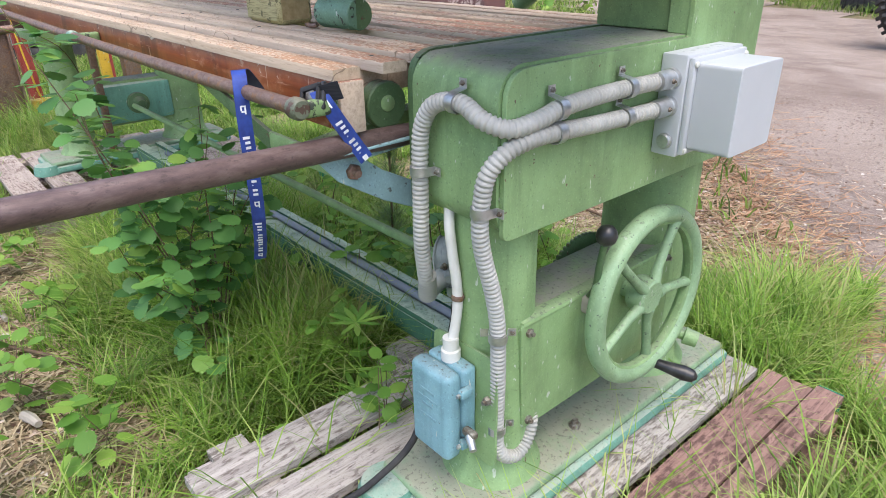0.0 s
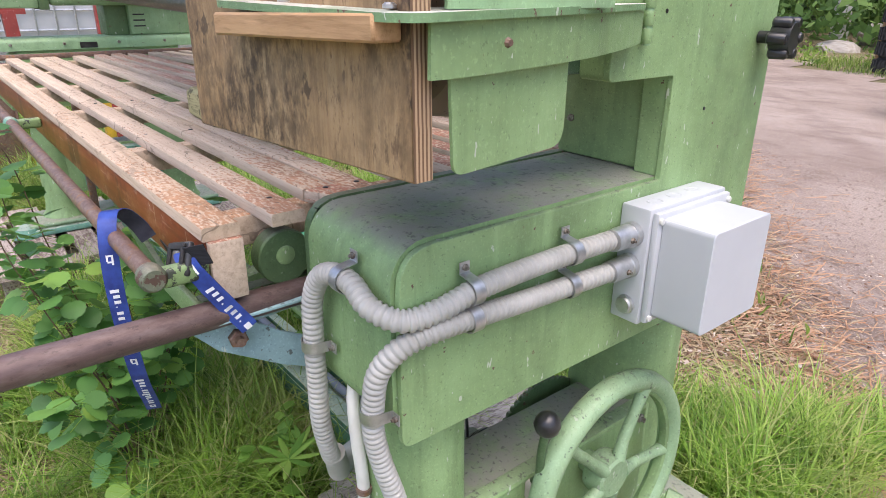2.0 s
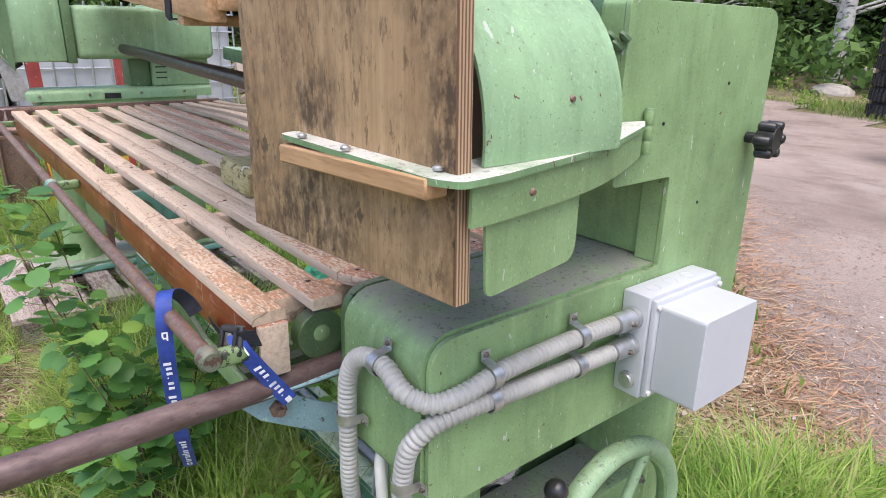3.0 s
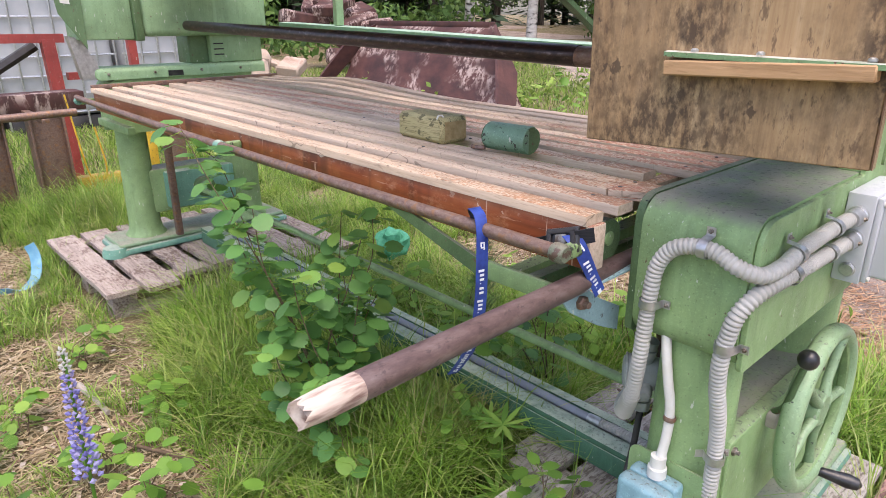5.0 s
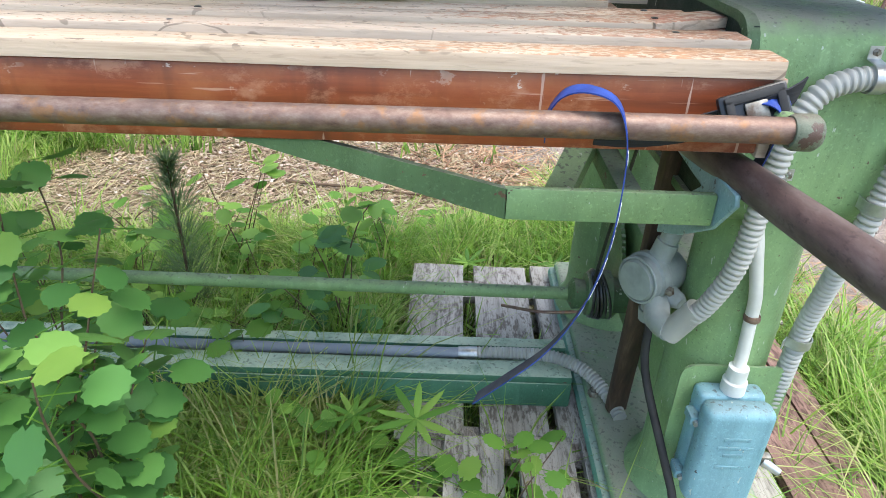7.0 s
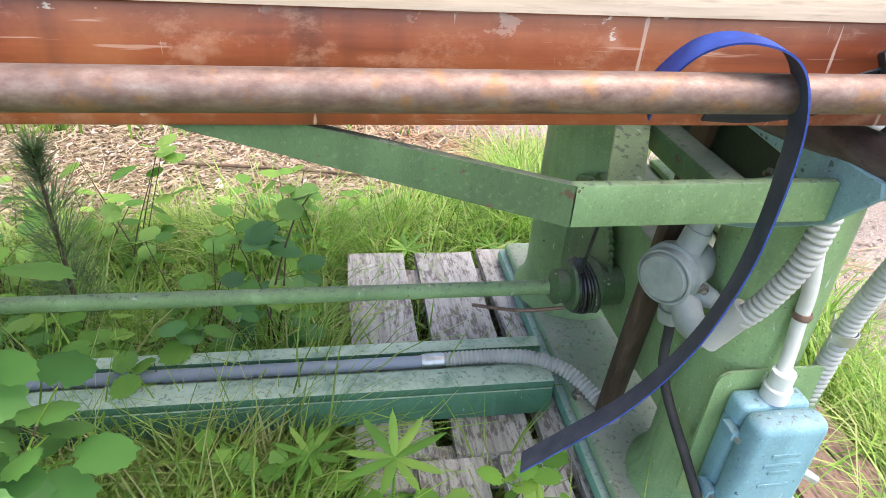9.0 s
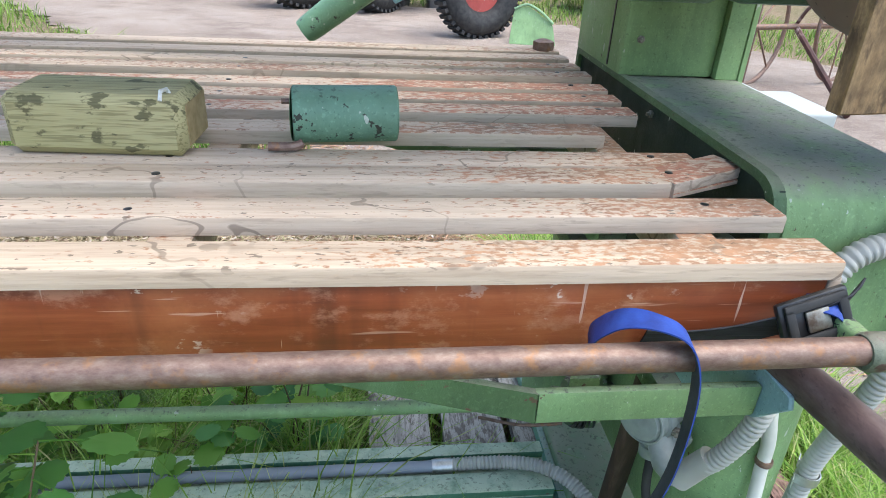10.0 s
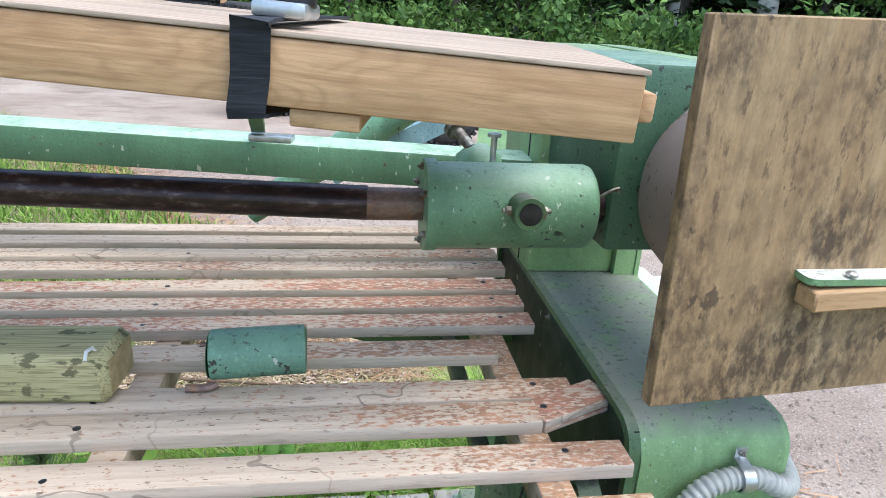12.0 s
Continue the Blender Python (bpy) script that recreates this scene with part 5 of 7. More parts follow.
# ---- lanyards ----
def lanyard(pts, sides, label, blocks, words, flip=1):
    """A printed ribbon: blocks and words are shares of its length where white marks stand."""
    ob = thing("lanyard", pts[0], label, "lanyard", "lanyards")
    line = smooth_line(pts, 0.004)
    n = len(line)
    turn = [Vector(sides[min(len(sides) - 1, int(i / n * len(sides)))]) for i in range(n)]
    for _ in range(12):
        turn = [(turn[max(i - 2, 0)] + turn[i] + turn[min(i + 2, n - 1)]) / 3 for i in range(n)]
    part("ribbon", ribbon(line, 0.0218, turn, 0.0012, two=True), [M["ribbon"], M["ribbon_back"]] if flip > 0 else [M["ribbon_back"], M["ribbon"]], ob)

    def mark(i, off, ln, wd):
        for s in (flip,):
            d = (line[min(i + 1, n - 1)] - line[max(i - 1, 0)]).normalized()
            w = (turn[i] - d * turn[i].dot(d)).normalized()
            nn = d.cross(w) * 0.0011 * s
            q = line[i] + w * off + nn
            part("print_bar", ribbon([q, q + d * ln], wd, tuple(w), 0.0005), M["print"], ob)

    for f in blocks:
        i = int(f * (n - 1))
        mark(i, 0.003, 0.013, 0.0024)
        mark(i, -0.003, 0.008, 0.0024)
        mark(i, 0.0, 0.0022, 0.008)
        mark(i + 2, 0.0, 0.0022, 0.006)
    for f in words:
        for k in range(6):
            mark(min(n - 2, int(f * (n - 1)) + 2 * k), (-0.0012, 0.0, 0.0, -0.0026, 0.0, 0.0)[k], 0.0042 if k != 3 else 0.0016, (0.0105, 0.0078, 0.0078, 0.0018, 0.0078, 0.0078)[k])
    return ob


lanyard([(-0.212, -0.036, 1.0), (-0.214, -0.047, 1.022), (-0.205, -0.066, 1.046), (-0.188, -0.082, 1.055), (-0.166, -0.092, 1.048), (-0.155, -0.098, 1.02), (-0.152, -0.10, 0.97), (-0.155, -0.098, 0.91), (-0.168, -0.092, 0.85), (-0.195, -0.082, 0.79), (-0.235, -0.068, 0.735), (-0.262, -0.06, 0.702)],
        [(0.2, 1, 0), (0.2, 1, 0), (0.3, 0.95, 0), (0.42, 0.9, 0), (0.42, 0.9, 0), (0.42, 0.9, 0.1)], "blue lanyard with white print looped over the rusty rod", (0.30, 0.64, 0.95), (0.4, 0.52, 0.74, 0.84))
lanyard([(-0.035, -0.03, 1.034), (-0.022, -0.046, 1.042), (-0.006, -0.045, 1.03), (-0.001, -0.028, 1.0), (0.001, -0.008, 0.968), (0.003, 0.012, 0.937)],
        [(0.6, 0.75, 0.3), (0.15, 0.85, 0.5)], "blue lanyard end with white print hanging by the bracket", (0.3,), (0.5, 0.74))
bk = thing("clip_buckle", (-0.035, -0.042, 1.02), "black plastic buckle on a broad dark strap behind the rod", "buckle")
bm = box(-0.030, 0.030, -0.004, 0.004, -0.020, 0.020, 0.003, m=pose(-0.034, -0.046, 1.030, -22, -17, 4))
part("buckle_body", bm, M["black"], bk)
for sx, sz, w, h in ((0.0, 0.014, 0.026, 0.004), (0.0, -0.014, 0.026, 0.004), (0.022, 0.0, 0.004, 0.016), (-0.022, 0.0, 0.004, 0.016)):
    part("buckle_rim", box(sx - w, sx + w, -0.0085, -0.0042, sz - h, sz + h, 0.002, m=pose(-0.034, -0.046, 1.030, -22, -17, 4)), M["rubber"], bk)
part("buckle_tongue", box(-0.010, 0.010, -0.0075, -0.0042, -0.009, 0.009, 0.002, m=pose(-0.034, -0.046, 1.030, -22, -17, 4)), M["bolt"], bk)
part("strap", ribbon(smooth_line([(-0.165, -0.029, 1.000), (-0.13, -0.030, 0.999), (-0.09, -0.034, 1.006), (-0.062, -0.040, 1.018), (-0.034, -0.043, 1.028), (-0.008, -0.042, 1.040), (0.010, -0.028, 1.046)], 0.01), 0.026, (0, -0.35, 1), 0.0016), M["web"], bk)

# ---- electrical things on the end unit ----
enc = thing("junction_enclosure", (0.207, 0.58, 0.9), "light grey plastic electrical enclosure screwed to the end plate", "electrical box")
part("back_box", box(0.2065, 0.252, 0.452, 0.632, 0.9, 1.064, 0.003), M["grey_box"], enc)
part("lid_rim", box(0.2522, 0.262, 0.456, 0.628, 0.904, 1.060, 0.003), M["grey_box"], enc)
part("lid", sheet(rounded([(0.2622, 0.465, 0.913), (0.2622, 0.603, 0.913), (0.2622, 0.603, 1.053), (0.2622, 0.465, 1.053)], 0.008), 0.072, (1, 0, 0), bevel=0.003), M["grey_box"], enc)
for y, z in ((0.461, 1.05), (0.461, 0.912), (0.622, 1.05)):
    part("lid_screw", disc((0.262, y, z), (0.266, y, z), [(0, 0.0045), (0.8, 0.0045), (1, 0.003)], 12), M["white"], enc)
for i, y in enumerate((0.49, 0.535, 0.58)):
    part("knockout", ring((0.231, y, 1.0642), (0, 0, 1), 0.011, 0.0012, 24, 6, 0.5), M["grey_box"], enc)
part("blank_plug", disc((0.231, 0.4515, 0.925), (0.231, 0.443, 0.925), [(0, 0.0135), (0.5, 0.0135), (0.6, 0.0115), (1, 0.0105)], 24), M["zinc"], enc, "slotted grey blanking plug")
for z in (1.026, 0.982):
    gl = part("gland", disc((0.229, 0.4515, z), (0.229, 0.408, z), [(0, 0.017), (0.2, 0.017), (0.22, 0.0155), (0.7, 0.0155), (1, 0.0145)], 24), M["zinc"], enc, "metal conduit gland")
    part("gland_screw", hexbolt((0.243, 0.43, z), (1, 0, 0), 0.004, 0.004), M["bolt"], gl)

R = 0.0132
up_pts = [(0.227, 0.42, 1.026), (0.226, 0.335, 1.027), (0.226, 0.25, 1.026), (0.226, 0.18, 1.022), (0.224, 0.135, 1.012), (0.212, 0.094, 1.006), (0.185, 0.072, 1.017), (0.152, 0.072, 1.031), (0.115, 0.072, 1.031), (0.085, 0.070, 1.018), (0.066, 0.068, 0.987), (0.060, 0.068, 0.945), (0.056, 0.07, 0.88), (0.050, 0.074, 0.80), (0.036, 0.09, 0.735), (0.022, 0.105, 0.70)]
lo_pts = [(0.229, 0.42, 0.982), (0.226, 0.335, 0.983), (0.226, 0.25, 0.986), (0.226, 0.17, 0.99), (0.222, 0.125, 0.988), (0.210, 0.092, 0.974), (0.196, 0.073, 0.945), (0.188, 0.070, 0.905), (0.183, 0.072, 0.86), (0.1813, 0.083, 0.8106), (0.1837, 0.099, 0.7529), (0.1834, 0.1121, 0.6879), (0.1824, 0.1174, 0.593), (0.1781, 0.1216, 0.498), (0.1781, 0.1237, 0.44), (0.1813, 0.1385, 0.4084), (0.1845, 0.167, 0.3947), (0.1834, 0.1934, 0.4084), (0.1792, 0.2103, 0.44), (0.1718, 0.2145, 0.4664)]
hose = thing("ribbed_conduit", (0.12, 0.07, 0.95), "grey ribbed plastic conduit clipped round the corner", "conduit", "ribbed conduits")
part("hose", ribbed(up_pts, R), M["conduit"], hose)
hose2 = thing("ribbed_conduit", (0.2, 0.1, 0.75), "grey ribbed plastic conduit running down to a loop", "conduit", "ribbed conduits")
part("hose", ribbed(lo_pts, R), M["conduit"], hose2)


def clip(at, along, out, parent, both=False):
    """A saddle clip of thin zinc strip round the conduit."""
    at, along, out = Vector(at), Vector(along).normalized(), Vector(out).normalized()
    w = along.cross(out).normalized()
    pts = [at + w * (R + 0.017) - out * R, at + w * (R + 0.004) - out * R]
    for k in range(9):
        a = math.pi * k / 8
        pts.append(at + w * (R + 0.0016) * math.cos(a) + out * ((R + 0.0016) * math.sin(a) + 0.0006))
    pts.append(at - w * (R + 0.001) - out * R)
    if both:
        pts.append(at - w * (R + 0.014) - out * R)
    cp = part("clip", ribbon(pts, 0.014, tuple(along), 0.0014), M["zinc"], parent, "thin zinc conduit clip")
    part("clip_screw", hexbolt(at + w * (R + 0.011) - out * (R - 0.0006), out, 0.004, 0.003), M["bolt"], cp)
    return cp


for y in (0.175, 0.335):
    clip((0.226, y, 1.0215 if y < 0.3 else 1.027), (0, -1, 0.0), (1, 0, 0), hose)
    clip((0.226, y, 0.989 if y < 0.3 else 0.983), (0, -1, 0.0), (1, 0, 0), hose2)
clip((0.135, 0.072, 1.0325), (-1, 0, 0), (0, -1, 0), hose)
clip((0.0585, 0.069, 0.92), (0, 0, 1), (0, -1, 0), hose)
clip((0.1865, 0.071, 0.89), (0, 0, 1), (0, -1, 0), hose2)
clip((0.1839, 0.1132, 0.6668), (0, 0, 1), (0.75, -0.66, 0), hose2, True)
clip((0.1787, 0.1216, 0.4769), (0, 0, 1), (0.75, -0.66, 0), hose2, True)

# die-cast junction head on the column
jh = thing("conduit_head", (0.0, 0.19, 0.68), "grey die-cast round junction head on the column", "junction box")
part("head_body", disc((0.03, 0.215, 0.715), (-0.028, 0.178, 0.715), [(0, 0.03), (0.6, 0.034), (0.62, 0.038), (0.8, 0.038), (0.83, 0.034), (1, 0.033)], 32), M["cast"], jh)
part("head_cap", disc((-0.028, 0.178, 0.715), (-0.034, 0.174, 0.715), [(0, 0.031), (0.8, 0.028), (1, 0.02)], 32), M["cast"], jh)
part("cover_screw", hexbolt((0.012, 0.158, 0.712), (-0.3, -1, 0), 0.007, 0.006), M["bolt"], jh)
part("side_boss", disc((0.01, 0.185, 0.70), (0.03, 0.15, 0.695), [(0, 0.014), (0.8, 0.013), (1, 0.009)], 16), M["cast"], jh)
part("cap_rim", ring((-0.0285, 0.1775, 0.715), (-0.84, -0.54, 0), 0.0335, 0.0022, 32, 6), M["cast"], jh)
part("upper_neck", disc((0.0, 0.19, 0.745), (0.012, 0.19, 0.79), [(0, 0.016), (0.6, 0.016), (0.62, 0.013), (1, 0.013)], 20), M["cast"], jh)
part("lower_neck", disc((0.002, 0.19, 0.685), (0.005, 0.188, 0.642), [(0, 0.015), (0.55, 0.015), (0.57, 0.018), (1, 0.017)], 20), M["cast"], jh)
part("elbow_sleeve", disc((0.03, 0.10, 0.722), (0.008, 0.118, 0.668), [(0, 0.0155), (0.7, 0.0165), (1, 0.0165)], 20), M["conduit"], jh)
part("elbow_body", tube(smooth_line([(0.008, 0.118, 0.675), (-0.002, 0.14, 0.675), (0.002, 0.17, 0.69)], 0.01), 0.018, 16), M["cast"], jh)
part("drop_cable", tube(smooth_line([(0.005, 0.188, 0.645), (0.008, 0.17, 0.56), (0.03, 0.09, 0.47), (0.045, 0.045, 0.41), (0.03, -0.01, 0.36), (0.0, -0.09, 0.315), (-0.06, -0.2, 0.30)], 0.02), 0.0065, 10), M["rubber"], jh, "black rubber cable dropping to the pallet")

# light blue switch box
sw = thing("switch_box", (0.1, 0.085, 0.42), "light blue enamelled cast switch box on the column", "switch box")
part("mount_plate", sheet(rounded([(0.035, 0.1115, 0.40), (0.19, 0.1115, 0.40), (0.19, 0.1115, 0.622), (0.035, 0.1115, 0.622)], 0.022), 0.004, (0, -1, 0)), M["green"], sw)
part("rear_half", box(0.054, 0.146, 0.0735, 0.107, 0.428, 0.598, 0.009, 3), M["blue"], sw)
part("front_half", box(0.052, 0.148, 0.036, 0.073, 0.426, 0.600, 0.014, 4), M["blue"], sw)
for z in (0.56, 0.455):
    for x in (0.05, 0.15):
        lug = part("lug", box(x - 0.007, x + 0.007, 0.062, 0.088, z - 0.008, z + 0.008, 0.003), M["blue"], sw)
        part("lug_screw", tube([(x, 0.056, z), (x, 0.064, z)], 0.004, 8), M["zinc"], lug)
tg = part("toggle", box(0.15, 0.178, 0.066, 0.08, 0.478, 0.492, 0.004, m=None), M["bolt"], sw, "broken metal toggle")
part("toggle_tip", tube([(0.166, 0.07, 0.482), (0.188, 0.058, 0.472)], [0.008, 0.006], 12), M["zinc"], tg)
part("plate_bolt", hexbolt((0.172, 0.107, 0.54), (0, -1, 0), 0.008, 0.008), M["bolt"], sw)
for i, (x0, x1, z) in enumerate(((0.082, 0.118, 0.552), (0.076, 0.124, 0.536), (0.086, 0.114, 0.523), (0.08, 0.12, 0.50))):
    part("raised_mark", box(x0, x1, 0.0348, 0.0361, z, z + 0.006, 0.0008), M["blue"], sw)
wc = thing("white_cable", (0.11, 0.06, 0.7), "white plastic cable with a gland entering the switch box", "cable")
part("cable", tube(smooth_line([(0.07, 0.118, 0.875), (0.080, 0.106, 0.835), (0.092, 0.102, 0.78), (0.101, 0.1015, 0.74), (0.104, 0.1015, 0.70), (0.104, 0.096, 0.66), (0.101, 0.089, 0.62)], 0.01), 0.0085, 14), M["white"], wc)
part("gland", disc((0.101, 0.088, 0.597), (0.101, 0.088, 0.638), [(0, 0.0165), (0.45, 0.0165), (0.5, 0.0135), (1, 0.0135)], 20), M["white"], wc)
part("cable_clip", ring((0.1045, 0.1015, 0.71), (0.05, 0.05, 1), 0.009, 0.0022, 20, 6, 2.2), M["rust"], wc)

# ---- pallets ----
PT = 0.283  # top of the pallets


def pallet(name_label, boards, along, blocks, runner, mat):
    """boards: (x0, x1, y0, y1, material) of the top boards; blocks: middles; runner: cross boards."""
    xs = [b[0] for b in boards] + [b[1] for b in boards]
    ys = [b[2] for b in boards] + [b[3] for b in boards]
    ob = thing("pallet", (sum(xs) / len(xs), sum(ys) / len(ys), G), name_label, "pallet", "pallets under the machine")
    for i, (x0, x1, y0, y1, m) in enumerate(boards):
        o = bmesh.new()
        bmesh.ops.create_grid(o, x_segments=6 if along == "x" else 2, y_segments=2 if along == "x" else 6, size=0.5)
        ex = bmesh.ops.extrude_face_region(o, geom=list(o.faces))
        bmesh.ops.translate(o, verts=[g for g in ex["geom"] if isinstance(g, bmesh.types.BMVert)], vec=(0, 0, -1))
        for v in o.verts:
            top = v.co.z > -0.5
            v.co = Vector((x0 + (x1 - x0) * (v.co.x + 0.5), y0 + (y1 - y0) * (v.co.y + 0.5), PT - (0 if top else 0.021)))
            k = noise.noise_vector(v.co * 6 + Vector((i * 3.1, 0, 0)))
            v.co += Vector((k.x * 0.004, k.y * 0.004, -abs(k.z) * 0.003))
        part("deck_board", o, M[m], ob)
    for x0, x1, y0, y1 in runner:
        part("stringer_board", box(x0, x1, y0, y1, PT - 0.043, PT - 0.022, 0.002), M[mat], ob)
        part("bottom_board", box(x0, x1, y0, y1, G - 0.004, G + 0.018, 0.002), M[mat], ob)
    for x, y in blocks:
        part("block", box(x - 0.05, x + 0.05, y - 0.05, y + 0.05, G + 0.018, PT - 0.044, 0.003), M[mat], ob)
    return ob


pallet("grey weathered pallet under the near end unit", [
    (-0.39, -0.255, 0.30, 0.925, "pallet_y"), (-0.225, -0.09, 0.30, 0.92, "pallet_y"), (-0.072, 0.02, 0.30, 0.93, "pallet_y"),
    (-0.292, -0.185, -0.27, 0.295, "pallet_y"), (-0.155, -0.055, -0.24, 0.295, "pallet_y"), (-0.035, 0.10, -0.25, 0.9, "pallet_y"), (0.125, 0.3, -0.2, 0.91, "pallet_y")], "y",
    [(-0.3, -0.2), (-0.3, 0.3), (-0.3, 0.85), (0.0, -0.18), (0.02, 0.3), (0.0, 0.86), (0.22, -0.14), (0.22, 0.3), (0.22, 0.85)],
    [(-0.36, 0.29, -0.2, -0.12), (-0.38, 0.29, 0.26, 0.34), (-0.38, 0.29, 0.80, 0.88)], "pallet_y")
pl = pallet("reddish stained wide pallet boards beside the base", [(0.318, 0.418, 0.12, 0.925, "pallet_red"), (0.423, 0.478, 0.14, 0.945, "pallet_red")], "y", [(0.41, 0.86), (0.41, 0.2)], [(0.34, 0.49, 0.82, 0.9)], "pallet_red")
part("green_end_paint", box(0.424, 0.477, 0.951, 0.9525, PT - 0.05, PT - 0.002), M["net"], pl, "bright green paint on the board end")
pallet("grey weathered pallet under the far end unit", [
    (-3.1, -2.16, -0.185, -0.06, "pallet_x"), (-3.1, -2.12, -0.03, 0.10, "pallet_x"), (-3.1, -2.2, 0.15, 0.25, "pallet_x"), (-3.1, -2.2, 0.29, 0.41, "pallet_x"), (-3.1, -2.05, 0.46, 0.58, "pallet_x"), (-3.1, -2.0, 0.62, 0.75, "pallet_x"), (-3.1, -2.0, 0.80, 0.93, "pallet_x")], "x",
    [(-3.04, -0.1), (-2.65, -0.1), (-2.28, -0.1), (-3.04, 0.4), (-2.28, 0.4), (-3.04, 0.85), (-2.28, 0.85)],
    [(-3.09, -2.99, -0.15, 0.92), (-2.70, -2.60, -0.15, 0.92), (-2.33, -2.23, -0.15, 0.92)], "pallet_x")


# ---- grass ----
def blades(n, place, height, width, lean, seed):
    """n curved blades of grass as one mesh: place(rng) gives x, y and a size, or nothing."""
    rng = np.random.default_rng(seed)
    vs, fs = [], []
    made = tries = 0
    while made < n and tries < n * 6:
        tries += 1
        q = place(rng)
        if q is None:
            continue
        x, y, s = q
        h = height * s * rng.uniform(0.55, 1.3)
        a, b = rng.uniform(0, 2 * math.pi), rng.uniform(0, 2 * math.pi)
        l = h * lean * rng.uniform(0.2, 1.3)
        w = width * rng.uniform(0.6, 1.3)
        dx, dy = math.cos(a) * w / 2, math.sin(a) * w / 2
        lx, ly = math.cos(b) * l, math.sin(b) * l
        z = ground_z(x, y) - 0.004
        k = len(vs)
        vs += [(x - dx, y - dy, z), (x + dx, y + dy, z), (x - dx * 0.8 + lx * 0.35, y - dy * 0.8 + ly * 0.35, z + h * 0.55), (x + dx * 0.8 + lx * 0.35, y + dy * 0.8 + ly * 0.35, z + h * 0.55), (x + lx, y + ly, z + h * (1 - 0.25 * min(1, lean)))]
        fs += [(k, k + 1, k + 3, k + 2), (k + 2, k + 3, k + 4)]
        made += 1
    return vs, fs


PALLETS = ((-0.4, 0.31, -0.28, 0.94), (0.33, 0.51, 0.11, 0.95), (-3.1, -2.0, -0.16, 0.94))


def blocked(x, y):
    return any(a - 0.03 < x < b + 0.03 and c - 0.03 < y < d + 0.03 for a, b, c, d in PALLETS)


def gapped(x, y):
    """Gaps between pallet boards where grass comes through."""
    return any(a < x < b and c < y < d for a, b, c, d in ((-0.252, -0.228, 0.31, 0.9), (-0.088, -0.074, 0.5, 0.92), (0.302, 0.332, 0.15, 0.9), (-0.183, -0.157, -0.2, 0.3)))


def lush(x, y):
    v = noise.noise(Vector((x * 1.1, y * 1.1, 2.0))) * 0.45 + noise.noise(Vector((x * 3.1, y * 3.1, 9.0))) * 0.45 + noise.noise(Vector((x * 9.0, y * 9.0, 5.0))) * 0.3
    near = max(0.0, 1 - abs(y - 0.25) / 0.55) * 0.75 + max(0.0, 1 - math.hypot(x - 0.45, y - 1.0) / 0.55) * 0.55
    bare = max(0.0, 1 - math.hypot(x + 0.75, (y + 0.62) * 1.2) / 0.62) * 0.75 + max(0.0, 1 - math.hypot((x + 0.75) * 0.75, (y - 2.05)) / 0.85) * 1.1 + max(0.0, 1 - math.hypot(x + 1.9, (y + 0.5)) / 0.5) * 0.4
    front = max(0.0, min(1.0, (-0.12 - y) / 0.2)) * 0.22
    back = 0.55 * max(0.0, min(1.0, (y - 1.1) / 0.3)) * (1.0 if -1.7 < x < 0.1 else 0.3)
    return 0.42 + v * 1.25 + near - bare - front - back


def near_place(rng):
    x, y = rng.uniform(-4.2, 1.1), rng.uniform(-1.3, 2.6)
    if (blocked(x, y) and not gapped(x, y)) or on_gravel(x + wobble(x, y), y + wobble(y, x)) and rng.random() > 0.02:
        return None
    l = lush(x, y)
    rim = min(x + 4.2, 1.1 - x, y + 1.3, 2.6 - y) + 0.5 * noise.noise(Vector((x * 1.7, y * 1.7, 6)))
    l *= max(0.0, min(1.0, 0.3 + rim * 1.6))
    if rng.random() > l:
        return None
    return x, y, 0.45 + 0.75 * min(1.2, max(0.1, l))


def mid_place(rng):
    x, y = (rng.uniform(-13, 5), rng.uniform(-4, 14)) if rng.random() < 0.55 else (rng.normal(-1.6, 2.9), rng.normal(0.6, 2.2))
    if -3.6 < x < 0.6 and -0.95 < y < 2.0 or on_gravel(x + wobble(x, y), y + wobble(y, x)):
        return None
    if math.hypot(x - 0.6, y - 1.2) < 2.2 and rng.random() > 0.12:
        return None
    return x, y, 0.7 + 0.6 * noise.noise(Vector((x * 0.6, y * 0.6, 4)))


vs, fs = blades(98000, near_place, 0.11, 0.0046, 1.0, 11)
tagged(new("grass", mesh_of("grass", vs, fs, M["grass"])), "fresh green uncut grass round the machine", "grass", "", "stuff")


